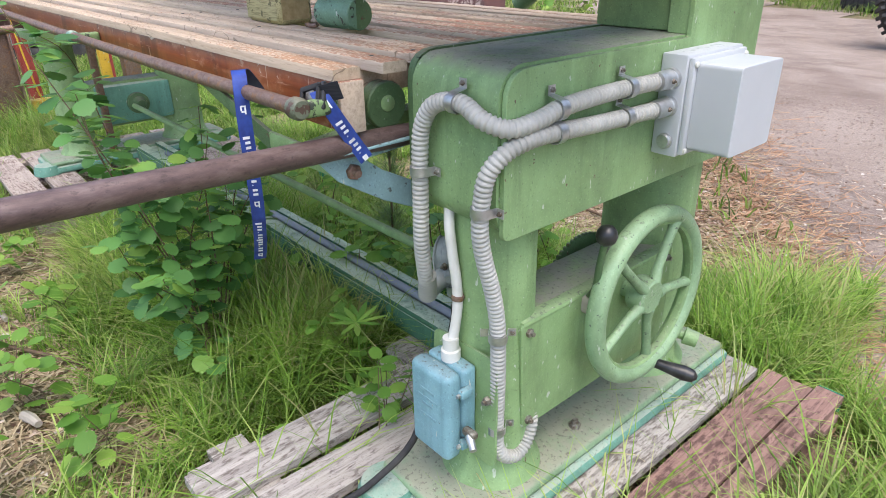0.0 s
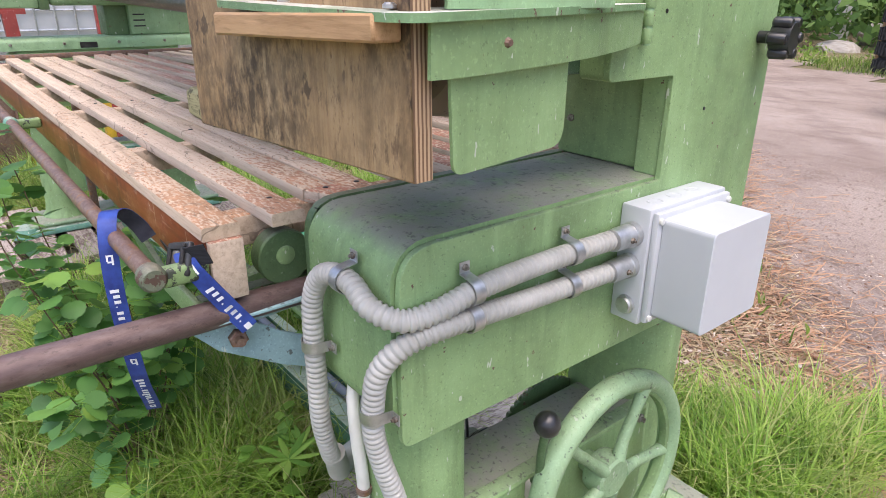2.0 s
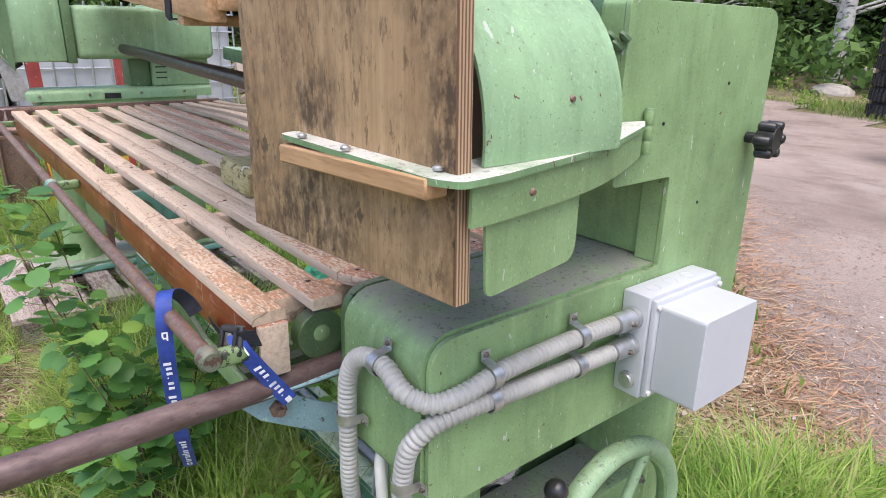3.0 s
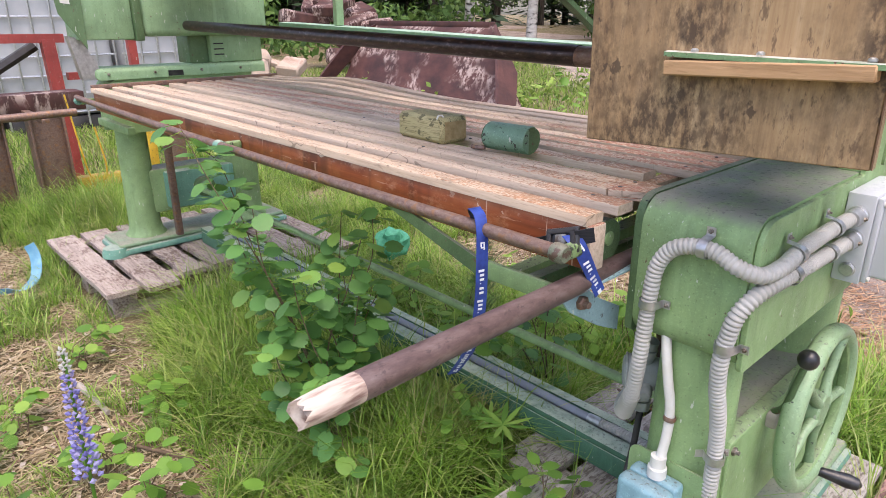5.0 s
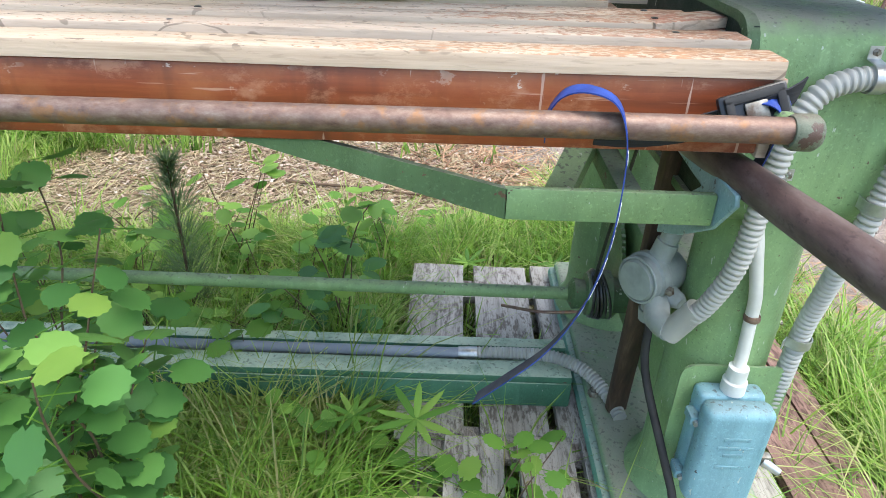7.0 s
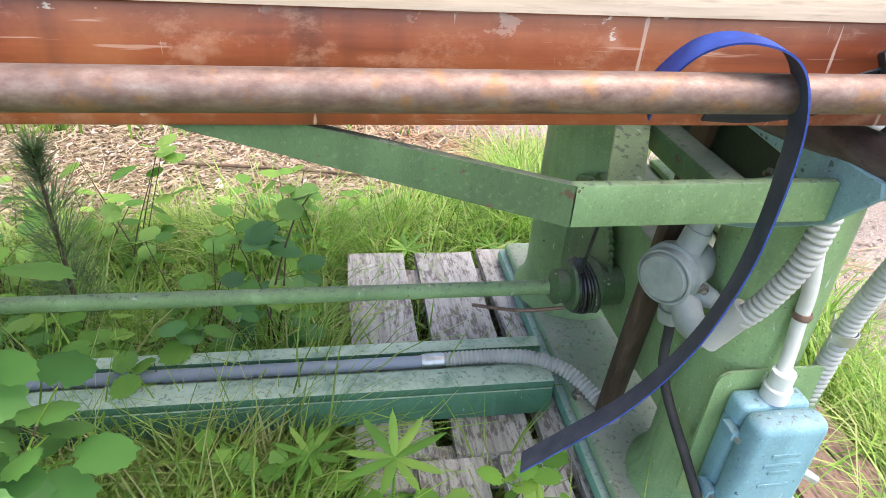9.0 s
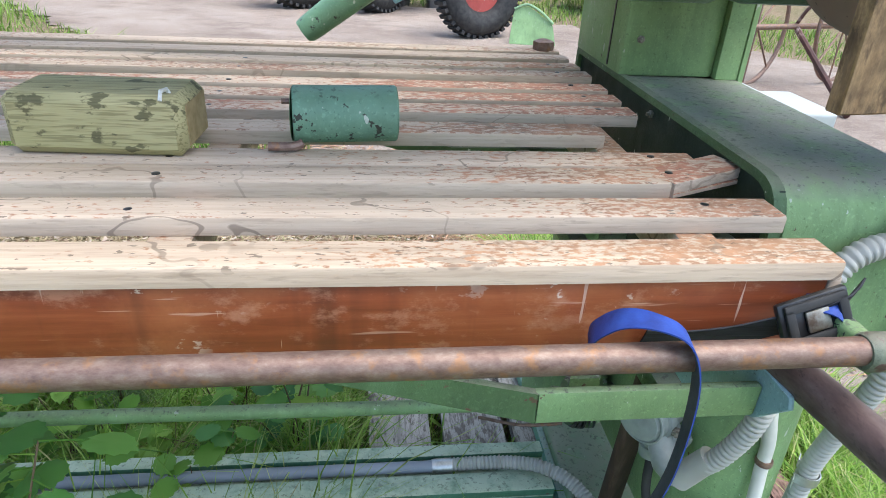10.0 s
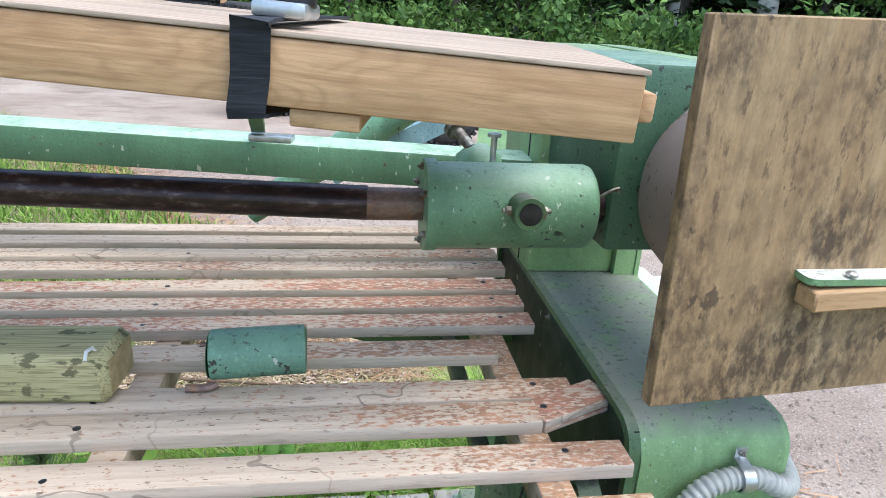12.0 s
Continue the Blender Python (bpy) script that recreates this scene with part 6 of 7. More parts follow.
def tufts(n, place, seed):
    """Clumps of long arching blades that spring from one root."""
    rng = np.random.default_rng(seed)
    vs, fs = [], []
    made = tries = 0
    while made < n and tries < n * 8:
        tries += 1
        q = place(rng)
        if q is None:
            continue
        made += 1
        x0, y0, s = q
        s *= rng.uniform(0.6, 1.35)
        for _ in range(int(rng.integers(7, 18))):
            b, a = rng.uniform(0, 6.28), rng.uniform(0, 6.28)
            h = s * rng.uniform(0.12, 0.30)
            l = h * rng.uniform(0.25, 1.1)
            w = rng.uniform(0.0022, 0.0048)
            x, y = x0 + rng.normal(0, 0.012), y0 + rng.normal(0, 0.012)
            z = ground_z(x, y) - 0.004
            ux, uy = -math.sin(b) * w, math.cos(b) * w
            k = len(vs)
            for t, f in ((0.0, 0.8), (0.35, 1.0), (0.7, 0.75)):
                px, py, pz = x + math.cos(b) * l * t * t, y + math.sin(b) * l * t * t, z + h * (t - 0.38 * t * t * min(1.3, l / h + 0.2))
                vs += [(px - ux * f / 2, py - uy * f / 2, pz), (px + ux * f / 2, py + uy * f / 2, pz)]
            vs.append((x + math.cos(b) * l, y + math.sin(b) * l, z + h * (1 - 0.38 * min(1.3, l / h + 0.2))))
            fs += [(k, k + 1, k + 3, k + 2), (k + 2, k + 3, k + 5, k + 4), (k + 4, k + 5, k + 6)]
    return vs, fs


vs, fs = tufts(6400, near_place, 13)
tagged(new("grass_tufts", mesh_of("grass_tufts", vs, fs, M["tuft"])), "long arching bright green grass tufts", "grass", "", "stuff")
vs, fs = blades(90000, mid_place, 0.22, 0.0105, 0.8, 12)
tagged(new("meadow_grass", mesh_of("meadow_grass", vs, fs, M["grass"])), "taller rough grass beyond the machine", "grass", "", "stuff")


def straw_place(rng):
    x, y = rng.uniform(-3.8, 1.2), rng.uniform(-1.2, 3.2)
    if blocked(x, y) or rng.random() < lush(x, y) * 0.9 or on_gravel(x + wobble(x, y) - 0.1, y + wobble(y, x) - 0.1):
        return None
    return x, y, 0.55


def flat_bits(n, place, length, width, seed):
    rng = np.random.default_rng(seed)
    vs, fs = [], []
    made = tries = 0
    while made < n and tries < n * 8:
        tries += 1
        q = place(rng)
        if q is None:
            continue
        x, y, s = q
        a = rng.uniform(0, 2 * math.pi)
        l, w = length * s * rng.uniform(0.4, 1.5), width * rng.uniform(0.5, 1.4)
        dx, dy = math.cos(a), math.sin(a)
        z = ground_z(x, y) + rng.uniform(0.002, 0.014)
        t = rng.uniform(-0.25, 0.45) * l
        k = len(vs)
        vs += [(x - dy * w, y + dx * w, z), (x + dy * w, y - dx * w, z), (x + dx * l + dy * w, y + dy * l - dx * w, z + t * 0.5), (x + dx * l - dy * w, y + dy * l + dx * w, z + t * 0.5 + 0.002)]
        fs.append((k, k + 1, k + 2, k + 3))
        made += 1
    return vs, fs


vs, fs = flat_bits(56000, straw_place, 0.09, 0.0019, 21)
tagged(new("dry_straw", mesh_of("dry_straw", vs, fs, M["straw"])), "matted dry straw and old grass litter", "litter", "", "stuff")
def litter_place(rng):
    """Leaf litter lies thickest behind the beam and in the bare patch before the table."""
    if rng.random() < 0.3:
        x, y = rng.normal(-0.75, 0.6), rng.normal(2.0, 0.42)
    else:
        x, y = rng.uniform(-3.0, 0.8), rng.uniform(-1.2, 3.2)
        if rng.random() < lush(x, y):
            return None
    return (x, y, 0.8) if not blocked(x, y) else None


vs, fs = flat_bits(15000, litter_place, 0.024, 0.0045, 23)
tagged(new("dead_leaves", mesh_of("dead_leaves", vs, fs, M["litter"])), "scattered brown dead leaves and wood chips", "litter", "", "stuff")


def verge_place(rng):
    y = rng.uniform(0.9, 5.5)
    x = gravel_left(y) + rng.normal(-0.05, 0.22)
    return (x, y, 1.0) if not blocked(x, y) else None


vs, fs = flat_bits(9000, verge_place, 0.10, 0.0022, 22)
tagged(new("verge_straw", mesh_of("verge_straw", vs, fs, M["redstraw"])), "reddish dry straw along the gravel edge", "litter", "", "stuff")
vs2, fs2 = [], []
rng = np.random.default_rng(25)
while len(fs2) < 3600 * 4:
    y = rng.uniform(0.8, 5.0)
    x = rng.uniform(gravel_left(max(y, 1.0)) - 0.1, gravel_left(max(y, 1.0)) + 2.2)
    s = rng.uniform(0.004, 0.013)
    z = ground_z(x, y) + 0.012
    k = len(vs2)
    ang = rng.uniform(0, 6.28)
    c0, s0 = math.cos(ang), math.sin(ang)
    vs2 += [(x + s * c0, y + s * s0, z), (x - s * s0, y + s * c0, z), (x - s * c0, y - s * s0, z), (x + s * s0, y - s * c0, z), (x, y, z + s * 0.9)]
    fs2 += [(k, k + 1, k + 4), (k + 1, k + 2, k + 4), (k + 2, k + 3, k + 4), (k + 3, k, k + 4)]
tagged(new("pebbles", mesh_of("pebbles", vs2, fs2, M["gravel"])), "small loose stones on the gravel", "stones", "", "stuff")


# ---- leaves and small plants ----
def leaf_mesh(name, w, l, material, teeth=0.04, fold=0.12, heart=0.12):
    vs, n = [(0, 0, 0)], 26
    for k in range(n):
        a = 2 * math.pi * k / n
        r = 1 + teeth * (1 if k % 2 else -1)
        x = math.sin(a) * w / 2 * r
        y = l / 2 - math.cos(a) * l / 2 * r
        if k == 0:
            y = l * heart
        if k == n // 2:
            y = l * 1.1
        vs.append((x, y, -abs(x) * fold + 0.1 * w * math.sin(y / l * 3)))
    vs[0] = (0, l * 0.5, 0.04 * w)
    return mesh_of(name, vs, [(0, 1 + k, 1 + (k + 1) % n) for k in range(n)], material, True)


def hang_leaf(name, me, at, yaw, pitch, size, parent, roll=0.0):
    ob = new(name, me)
    ob.parent = parent
    ob.matrix_basis = Matrix.Translation(Vector(at) - ROOT[parent]) @ pose(0, 0, 0, pitch, roll, yaw) @ Matrix.Diagonal((size, size, size, 1))
    return ob


LEAF = leaf_mesh("leaf", 0.062, 0.062, M["leaf"], 0.05)
WEED = leaf_mesh("weed_leaf", 0.05, 0.065, M["weed"], 0.07)
NARROW = leaf_mesh("narrow_leaf", 0.012, 0.06, M["weed"], 0.0, 0.3, 0.0)


def shrub(at, label, stems, seed, me=LEAF, size=1.0, gap=0.035, cat="shrub", group="", stem_r=0.0028, start=0.18):
    """Thin stems as lists of points, leaves along each of them."""
    rng = random.Random(seed)
    ob = thing("shrub" if cat == "shrub" else cat.replace(" ", "_"), at, label, cat, group)
    for pts in stems:
        line = smooth_line(pts, 0.015)
        part("stem", tube(line, [stem_r * (1.15 - 0.8 * i / len(line)) for i in range(len(line))], 6), M["twig"], ob)
        total, nxt = 0.0, 0.05
        length = sum((b - a).length for a, b in zip(line, line[1:]))
        for a, b in zip(line, line[1:]):
            total += (b - a).length
            if total > nxt and total > length * start:
                nxt = total + gap * rng.uniform(0.5, 1.3)
                yaw = rng.uniform(0, 360)
                off = Vector((math.cos(radians(yaw + 90)), math.sin(radians(yaw + 90)), rng.uniform(-0.3, 0.5))) * 0.042 * size * rng.uniform(0.4, 1.5)
                part("petiole", tube([b, b + off], 0.0009, 4), M["weed"], ob)
                hang_leaf("leaf", me, b + off, yaw, rng.uniform(-50, 15), size * rng.uniform(0.65, 1.15), ob, rng.uniform(-25, 25))
        hang_leaf("leaf", me, line[-1], rng.uniform(0, 360), rng.uniform(-40, 20), size, ob)
    return ob


B = Vector((-0.78, 0.0, G))
shrub(B, "young aspen shrub with round green leaves in front of the table", [
    [B, (-0.80, -0.03, 0.4), (-0.82, -0.10, 0.65), (-0.86, -0.17, 0.85), (-0.92, -0.22, 1.0), (-0.97, -0.25, 1.12)],
    [B, (-0.79, -0.04, 0.4), (-0.80, -0.10, 0.62), (-0.78, -0.17, 0.80), (-0.77, -0.19, 0.95)],
    [B, (-0.72, -0.05, 0.45), (-0.71, -0.10, 0.60), (-0.69, -0.14, 0.72), (-0.67, -0.16, 0.80)],
    [B, (-0.73, -0.06, 0.36), (-0.67, -0.10, 0.46), (-0.61, -0.15, 0.53)],
    [B, (-0.82, 0.08, 0.4), (-0.86, 0.15, 0.6), (-0.86, 0.20, 0.72), (-0.88, 0.22, 0.85)],
    [B, (-0.75, 0.0, 0.5), (-0.72, -0.06, 0.66), (-0.70, -0.10, 0.80)],
    [B, (-0.86, 0.0, 0.45), (-0.92, -0.04, 0.62), (-0.98, -0.08, 0.72)],
    [B, (-0.78, -0.02, 0.5), (-0.74, 0.03, 0.70), (-0.70, 0.05, 0.84)],
    [B, (-0.74, 0.02, 0.4), (-0.71, 0.02, 0.58), (-0.65, 0.0, 0.72)],
    [B, (-0.80, -0.08, 0.36), (-0.76, -0.16, 0.52), (-0.72, -0.2, 0.64)],
    [B, (-0.84, -0.04, 0.42), (-0.90, -0.10, 0.62), (-0.96, -0.14, 0.8), (-1.0, -0.15, 0.92)],
    [B, (-0.84, 0.1, 0.4), (-0.94, 0.16, 0.55), (-1.02, 0.2, 0.66)],
    [B, (-0.7, -0.02, 0.3), (-0.67, -0.06, 0.32), (-0.59, -0.08, 0.30)],
    [B, (-0.86, 0.12, 0.4), (-0.92, 0.22, 0.52), (-0.97, 0.28, 0.6)],
    [B, (-0.83, 0.05, 0.5), (-0.85, 0.08, 0.7), (-0.84, 0.09, 0.87)],
    [B, (-0.9, -0.02, 0.5), (-1.0, -0.08, 0.75), (-1.06, -0.12, 0.98), (-1.02, -0.2, 1.06)],
    [B, (-0.70, -0.06, 0.4), (-0.67, -0.12, 0.5), (-0.62, -0.14, 0.56)],
    [B, (-0.8, 0.06, 0.42), (-0.82, 0.14, 0.56), (-0.8, 0.2, 0.66)]], 5, LEAF, 0.78, 0.0105, start=0.42)
C = Vector((-0.56, 0.66, G))
shrub(C, "small birch sapling behind the floor beam", [
    [C, (-0.55, 0.63, 0.3), (-0.52, 0.57, 0.46), (-0.48, 0.53, 0.6), (-0.45, 0.51, 0.66)], [C, (-0.60, 0.62, 0.3), (-0.66, 0.58, 0.42)], [C, (-0.54, 0.62, 0.28), (-0.55, 0.57, 0.45), (-0.57, 0.54, 0.55)], [C, (-0.52, 0.62, 0.36), (-0.5, 0.58, 0.52)]], 8, LEAF, 0.85, 0.035)
for k, (x, y, s) in enumerate(((-0.19, -0.02, 0.9), (-0.62, -0.35, 0.9), (-0.95, -0.42, 0.8), (-0.45, 0.28, 0.8), (-1.35, -0.25, 0.9), (-1.0, -0.75, 0.9), (-1.9, -0.35, 0.9), (0.02, -0.12, 0.75), (-0.3, 0.2, 0.75), (-1.55, -0.62, 0.8), (-0.6, 1.2, 0.9), (-1.0, 1.1, 0.9), (-0.35, 1.35, 0.8), (-0.552, 0.24, 1.2), (-0.17, 0.12, 1.25), (-0.78, 0.62, 1.4), (-0.9, 0.58, 1.3), (-0.7, 0.75, 1.3), (-0.3, 0.62, 0.9), (-1.05, 0.65, 1.3), (-0.6, -0.62, 1.0), (-1.2, -0.5, 1.0), (-0.62, 0.9, 1.5), (-0.86, 0.98, 1.7), (-1.12, 0.86, 1.7), (-1.3, 0.72, 1.6), (-0.5, 1.05, 1.3), (-1.25, 1.15, 1.6), (-0.96, 0.44, 1.2), (-0.7, 0.46, 1.1))):
    q = Vector((x, y, G))
    r = random.Random(40 + k)
    shrub(q, "low leafy green weed in the grass", [[q, q + Vector((r.uniform(-0.04, 0.04), r.uniform(-0.04, 0.04), 0.07 * s)), q + Vector((r.uniform(-0.09, 0.09), r.uniform(-0.09, 0.09), (0.13 + 0.05 * (k % 3)) * s))] for _ in range(4)], 60 + k, WEED, min(s, 0.8) if k not in (13, 14) else 0.6, 0.03 * max(1.0, s), "weed", "weeds", 0.002)


def lupin_leaf(at, size, seed, tall=0.10):
    at = Vector(at)
    r = random.Random(seed)
    ob = thing("lupin_leaf", at, "palmate lupin leaf standing in the grass", "weed", "lupin leaves")
    part("stem", tube([at, at + Vector((0, 0, tall * size))], 0.002, 6), M["weed"], ob)
    for k in range(9):
        hang_leaf("leaflet", NARROW, at + Vector((0, 0, tall * size)), 40 * k + r.uniform(-6, 6), r.uniform(5, 25), size * r.uniform(0.85, 1.1), ob)


for k, (x, y, s) in enumerate(((-0.33, 0.16, 1.1), (-0.50, 0.12, 0.9), (-0.78, 0.15, 1.0), (-0.24, 0.98, 1.0), (0.0, 0.99, 1.1), (-0.72, 0.2, 0.9), (-0.58, 0.26, 0.8), (-1.42, -0.72, 1.0), (-0.341, 0.187, 1.15), (-0.46, 0.27, 0.95), (-0.60, 0.29, 0.9))):
    lupin_leaf((x, y, G + (0.0 if k != 3 else 0.02)), s, 90 + k, 0.10 if k < 8 else 0.25 - 0.03 * (k - 8))

# lupin in flower
lp = Vector((-0.66, -0.625, G))
flower = thing("lupin", lp, "violet lupin spike with a pale tip", "flower")
part("stem", tube([lp, lp + Vector((0.004, 0, 0.66))], [0.0045, 0.0025], 8), M["weed"], flower)
r = random.Random(3)
FLORET = mesh_of("floret", [(-0.8, 0, 0), (0, -0.6, 0.2), (0.8, 0, 0), (0, 1.3, 0.35), (0, 0.2, 0.9), (0, 0.5, -0.5)], [(0, 1, 4), (1, 2, 4), (2, 3, 4), (3, 0, 4), (0, 5, 1), (1, 5, 2), (2, 5, 3), (3, 5, 0)], M["lupin"])
TIP = mesh_of("floret_tip", [tuple(v.co) for v in FLORET.vertices], [tuple(f.vertices) for f in FLORET.polygons], M["lupin_tip"])
for k in range(150):
    t = k / 150
    a = k * 2.4
    rad = 0.019 * (1 - 0.8 * t)
    hang_leaf("floret", TIP if t > 0.82 else FLORET, lp + Vector((math.cos(a) * rad, math.sin(a) * rad, 0.40 + 0.27 * t + r.uniform(-0.004, 0.004))), math.degrees(a) - 90, r.uniform(5, 30), 0.0085 * (1 - 0.45 * t), flower)
for k in range(6):
    hang_leaf("leaflet", NARROW, lp + Vector((0, 0, 0.2 + 0.02 * k)), 60 * k, 20, 1.4, flower)

# pine seedling
ps = Vector((-0.94, 0.74, G))
pine = thing("pine_seedling", ps, "small pine seedling with grey-green needles", "seedling")
part("stem", tube([ps, ps + Vector((0.005, 0, 0.5))], [0.005, 0.003], 8), M["twig"], pine)
vs, fs = [], []
for k in range(1500):
    z = r.choice((0.15, 0.22, 0.30, 0.38, 0.46, 0.50)) + r.uniform(-0.03, 0.03)
    a = r.uniform(0, 6.28)
    l = r.uniform(0.035, 0.085) * (1.0 if z < 0.42 else 0.75)
    d = Vector((math.cos(a), math.sin(a), r.uniform(0.1, 1.3))).normalized() * l
    w = Vector((-math.sin(a), math.cos(a), 0)) * 0.0012
    c0 = Vector((0.005, 0, min(z, 0.5))) + Vector((math.cos(a), math.sin(a), 0.2)) * r.uniform(0.0, 0.05 if z < 0.42 else 0.012)
    n = len(vs)
    vs += [tuple(c0 - w), tuple(c0 + w), tuple(c0 + d)]
    fs.append((n, n + 1, n + 2))
nd = new("needles", mesh_of("needles", vs, fs, M["needle"]))
nd.parent = pine

# litter that can be told apart
for pts, rr, lab in (([(-0.92, -0.46, G + 0.018), (-0.85, -0.44, G + 0.022)], 0.014, "short pale piece of weathered wood on the ground"), ([(-1.35, -0.44, G + 0.012), (-1.05, -0.28, G + 0.018)], 0.006, "dry twig on the ground"), ([(-1.05, -0.85, G + 0.012), (-0.85, -0.72, G + 0.014)], 0.005, "dry twig on the ground"), ([(-1.75, -0.42, G + 0.012), (-1.5, -0.4, G + 0.016)], 0.012, "grey stick in the grass"), ([(-0.95, 1.75, G + 0.012), (-0.3, 1.62, G + 0.02)], 0.006, "thin reddish stick behind the beam")):
    lone("stick", tube([Vector(pts[0]), (Vector(pts[0]) + Vector(pts[1])) / 2 + Vector((0.004, 0.003, 0.003)), Vector(pts[1])], [rr, rr * 0.95, rr * 0.7], 8), M["drift"] if rr > 0.01 else M["twig"], lab, "stick")
q = Vector((-2.88, -0.36, G))
lone("blue_strip", ribbon(smooth_line([q + Vector((0.02, -0.10, 0.01)), q + Vector((0.05, -0.02, 0.012)), q + Vector((0.04, 0.05, 0.05)), q + Vector((-0.02, 0.08, 0.13)), q + Vector((-0.05, 0.07, 0.19))], 0.02), 0.05, (0.5, 0.9, 0.3), 0.002), M["tarp"], "crumpled light blue plastic strip on the grass", "plastic strip")
o = bmesh.new()
bmesh.ops.create_icosphere(o, subdivisions=3, radius=0.07)
for v in o.verts:
    v.co = v.co * (1 + 0.5 * noise.noise(v.co * 22)) + Vector((-1.75, 0.98, G + 0.2))
lone("green_net_scrap", o, M["net"], "crumpled bright green net caught behind the table", "net scrap", angle=20)


# ---- yard behind ----
def tyre(at, axis, major, minor, label, group="", rim=None):
    at, axis = Vector(at), Vector(axis).normalized()
    ob = thing("tyre", at - Vector((0, 0, 0)), label, "tyre", group)
    tread = ring(at, axis, major, minor, 40, 12, 1.15)
    u = axis.orthogonal().normalized()
    v = axis.cross(u)
    for k in range(40):
        a = 2 * math.pi * k / 40
        d = u * math.cos(a) + v * math.sin(a)
        t = axis.cross(d)
        c0 = at + d * (major + minor * 0.96)
        o = box(-0.018, 0.018, -minor * 0.75, minor * 0.75, -0.018, 0.018)
        m = Matrix((t, axis, d)).transposed().to_4x4()
        merge(tread, o, Matrix.Translation(c0) @ m)
    part("tread", tread, M["rubber"], ob)
    if rim:
        w = part("rim", disc(at - axis * minor * 0.5, at + axis * minor * 0.5, [(0, 0.05), (0.02, major - minor * 0.7), (0.3, major - minor * 0.85), (0.7, major - minor * 0.85), (0.98, major - minor * 0.7), (1, 0.05)], 28), rim, ob, "faded red wheel rim")
    return ob


for i in range(6):
    tyre((-3.0, 12.4, G + 0.13 + 0.25 * i), (0.05 * (i % 2), 0.03, 1), 0.42, 0.13, "worn black tyre in a tall stack", "stacked tyres")
for i in range(5):
    tyre((-1.9, 11.8, G + 0.13 + 0.25 * i), (0.04, 0.05 * (i % 2), 1), 0.42, 0.13, "worn black tyre in a tall stack", "stacked tyres")
for x, y in ((-3.5, 12.4), (-2.45, 12.0), (-1.3, 11.4)):
    lone("rack_post", box(x - 0.05, x + 0.05, y - 0.05, y + 0.05, G - 0.05, G + 1.75, 0.005), M["pine"], "weathered wooden rack post beside the tyres", "post", "rack posts")
tyre((-1.2, 8.0, G + 0.50), (0.5, -0.82, 0.3), 0.38, 0.135, "large leaning tractor tyre with red rim", "tractor tyres", M["red"])
tyre((-0.3, 7.9, G + 0.46), (0.75, -0.6, 0.3), 0.36, 0.13, "leaning grey-black tractor tyre without a rim", "tractor tyres")
tyre((0.72, 6.35, G + 0.45), (0.35, -0.93, 0.08), 0.32, 0.13, "upright tractor wheel with a faded red rim", "tractor tyres", M["red"])


def junk(name, at, size, n, mat, label, seed):
    """A heap of crushed sheet and bars, each a part."""
    r = random.Random(seed)
    ob = thing(name, at, label, "scrap")
    for _ in range(n):
        sx, sy, sz = (r.uniform(0.1, 0.5) * size[0], r.uniform(0.1, 0.5) * size[1], r.uniform(0.05, 0.35) * size[2])
        c0 = Vector((r.uniform(-0.5, 0.5) * size[0], r.uniform(-0.5, 0.5) * size[1], r.uniform(0, 0.75) * size[2]))
        part("scrap_piece", box(-sx / 2, sx / 2, -sy / 2, sy / 2, -sz / 2, sz / 2, min(sx, sy, sz) * 0.15, 1, Matrix.Translation(Vector(at) + c0) @ pose(0, 0, 0, r.uniform(-20, 20), r.uniform(-20, 20), r.uniform(0, 180))), mat, ob)
    return ob


junk("scrap_heap", (0.45, 8.3, G + 0.1), (0.9, 0.8, 1.0), 16, M["scrap"], "heap of dark scrap metal by the track", 3)
junk("scrap_heap", (3.4, 8.6, G + 0.1), (2.0, 1.4, 0.7), 18, M["rubber"], "heap of dark scrap and tarpaulin", 4)
junk("scrap_heap", (3.0, 7.6, G + 0.05), (1.2, 0.8, 0.5), 14, M["teal"], "crumpled green sheet metal on the ground", 9)
# bent green plate leaning beside the wheel
gp = thing("green_plate", (1.25, 6.0, G), "bent light green steel plate standing on edge", "steel plate")
part("plate", sheet(rounded([(1.0, 6.02, G), (1.45, 5.95, G), (1.42, 6.02, G + 0.2), (1.16, 6.08, G + 0.36), (1.04, 6.09, G + 0.32)], [0.01, 0.01, 0.05, 0.06, 0.05]), 0.012, (0.15, 1, 0)), M["green"], gp)
part("bent_rim", tube(smooth_line([(1.04, 6.08, G + 0.32), (1.16, 6.06, G + 0.365), (1.30, 6.03, G + 0.30), (1.42, 6.0, G + 0.2)], 0.02), 0.012, 8), M["mint"], gp)
# old hay rake: thin rusty wheels in the weeds
hr = thing("hay_rake", (3.0, 4.4, G), "rusty horse rake with thin spoked wheels in the weeds", "farm implement")
for cx, cy, r0 in ((2.62, 4.5, 0.46), (3.5, 4.7, 0.46)):
    wl = part("wheel_rim", ring((cx, cy, G + r0), (0.5, -0.85, 0.05), r0 - 0.02, 0.017, 40, 8), M["rust"], hr)
    ax = Vector((0.5, -0.85, 0.05)).normalized()
    u = ax.orthogonal().normalized()
    v = ax.cross(u)
    for k in range(8):
        d = u * math.cos(k * math.pi / 4) + v * math.sin(k * math.pi / 4)
        part("spoke", tube([Vector((cx, cy, G + r0)), Vector((cx, cy, G + r0)) + d * (r0 - 0.02)], 0.008, 6), M["rust"], wl)
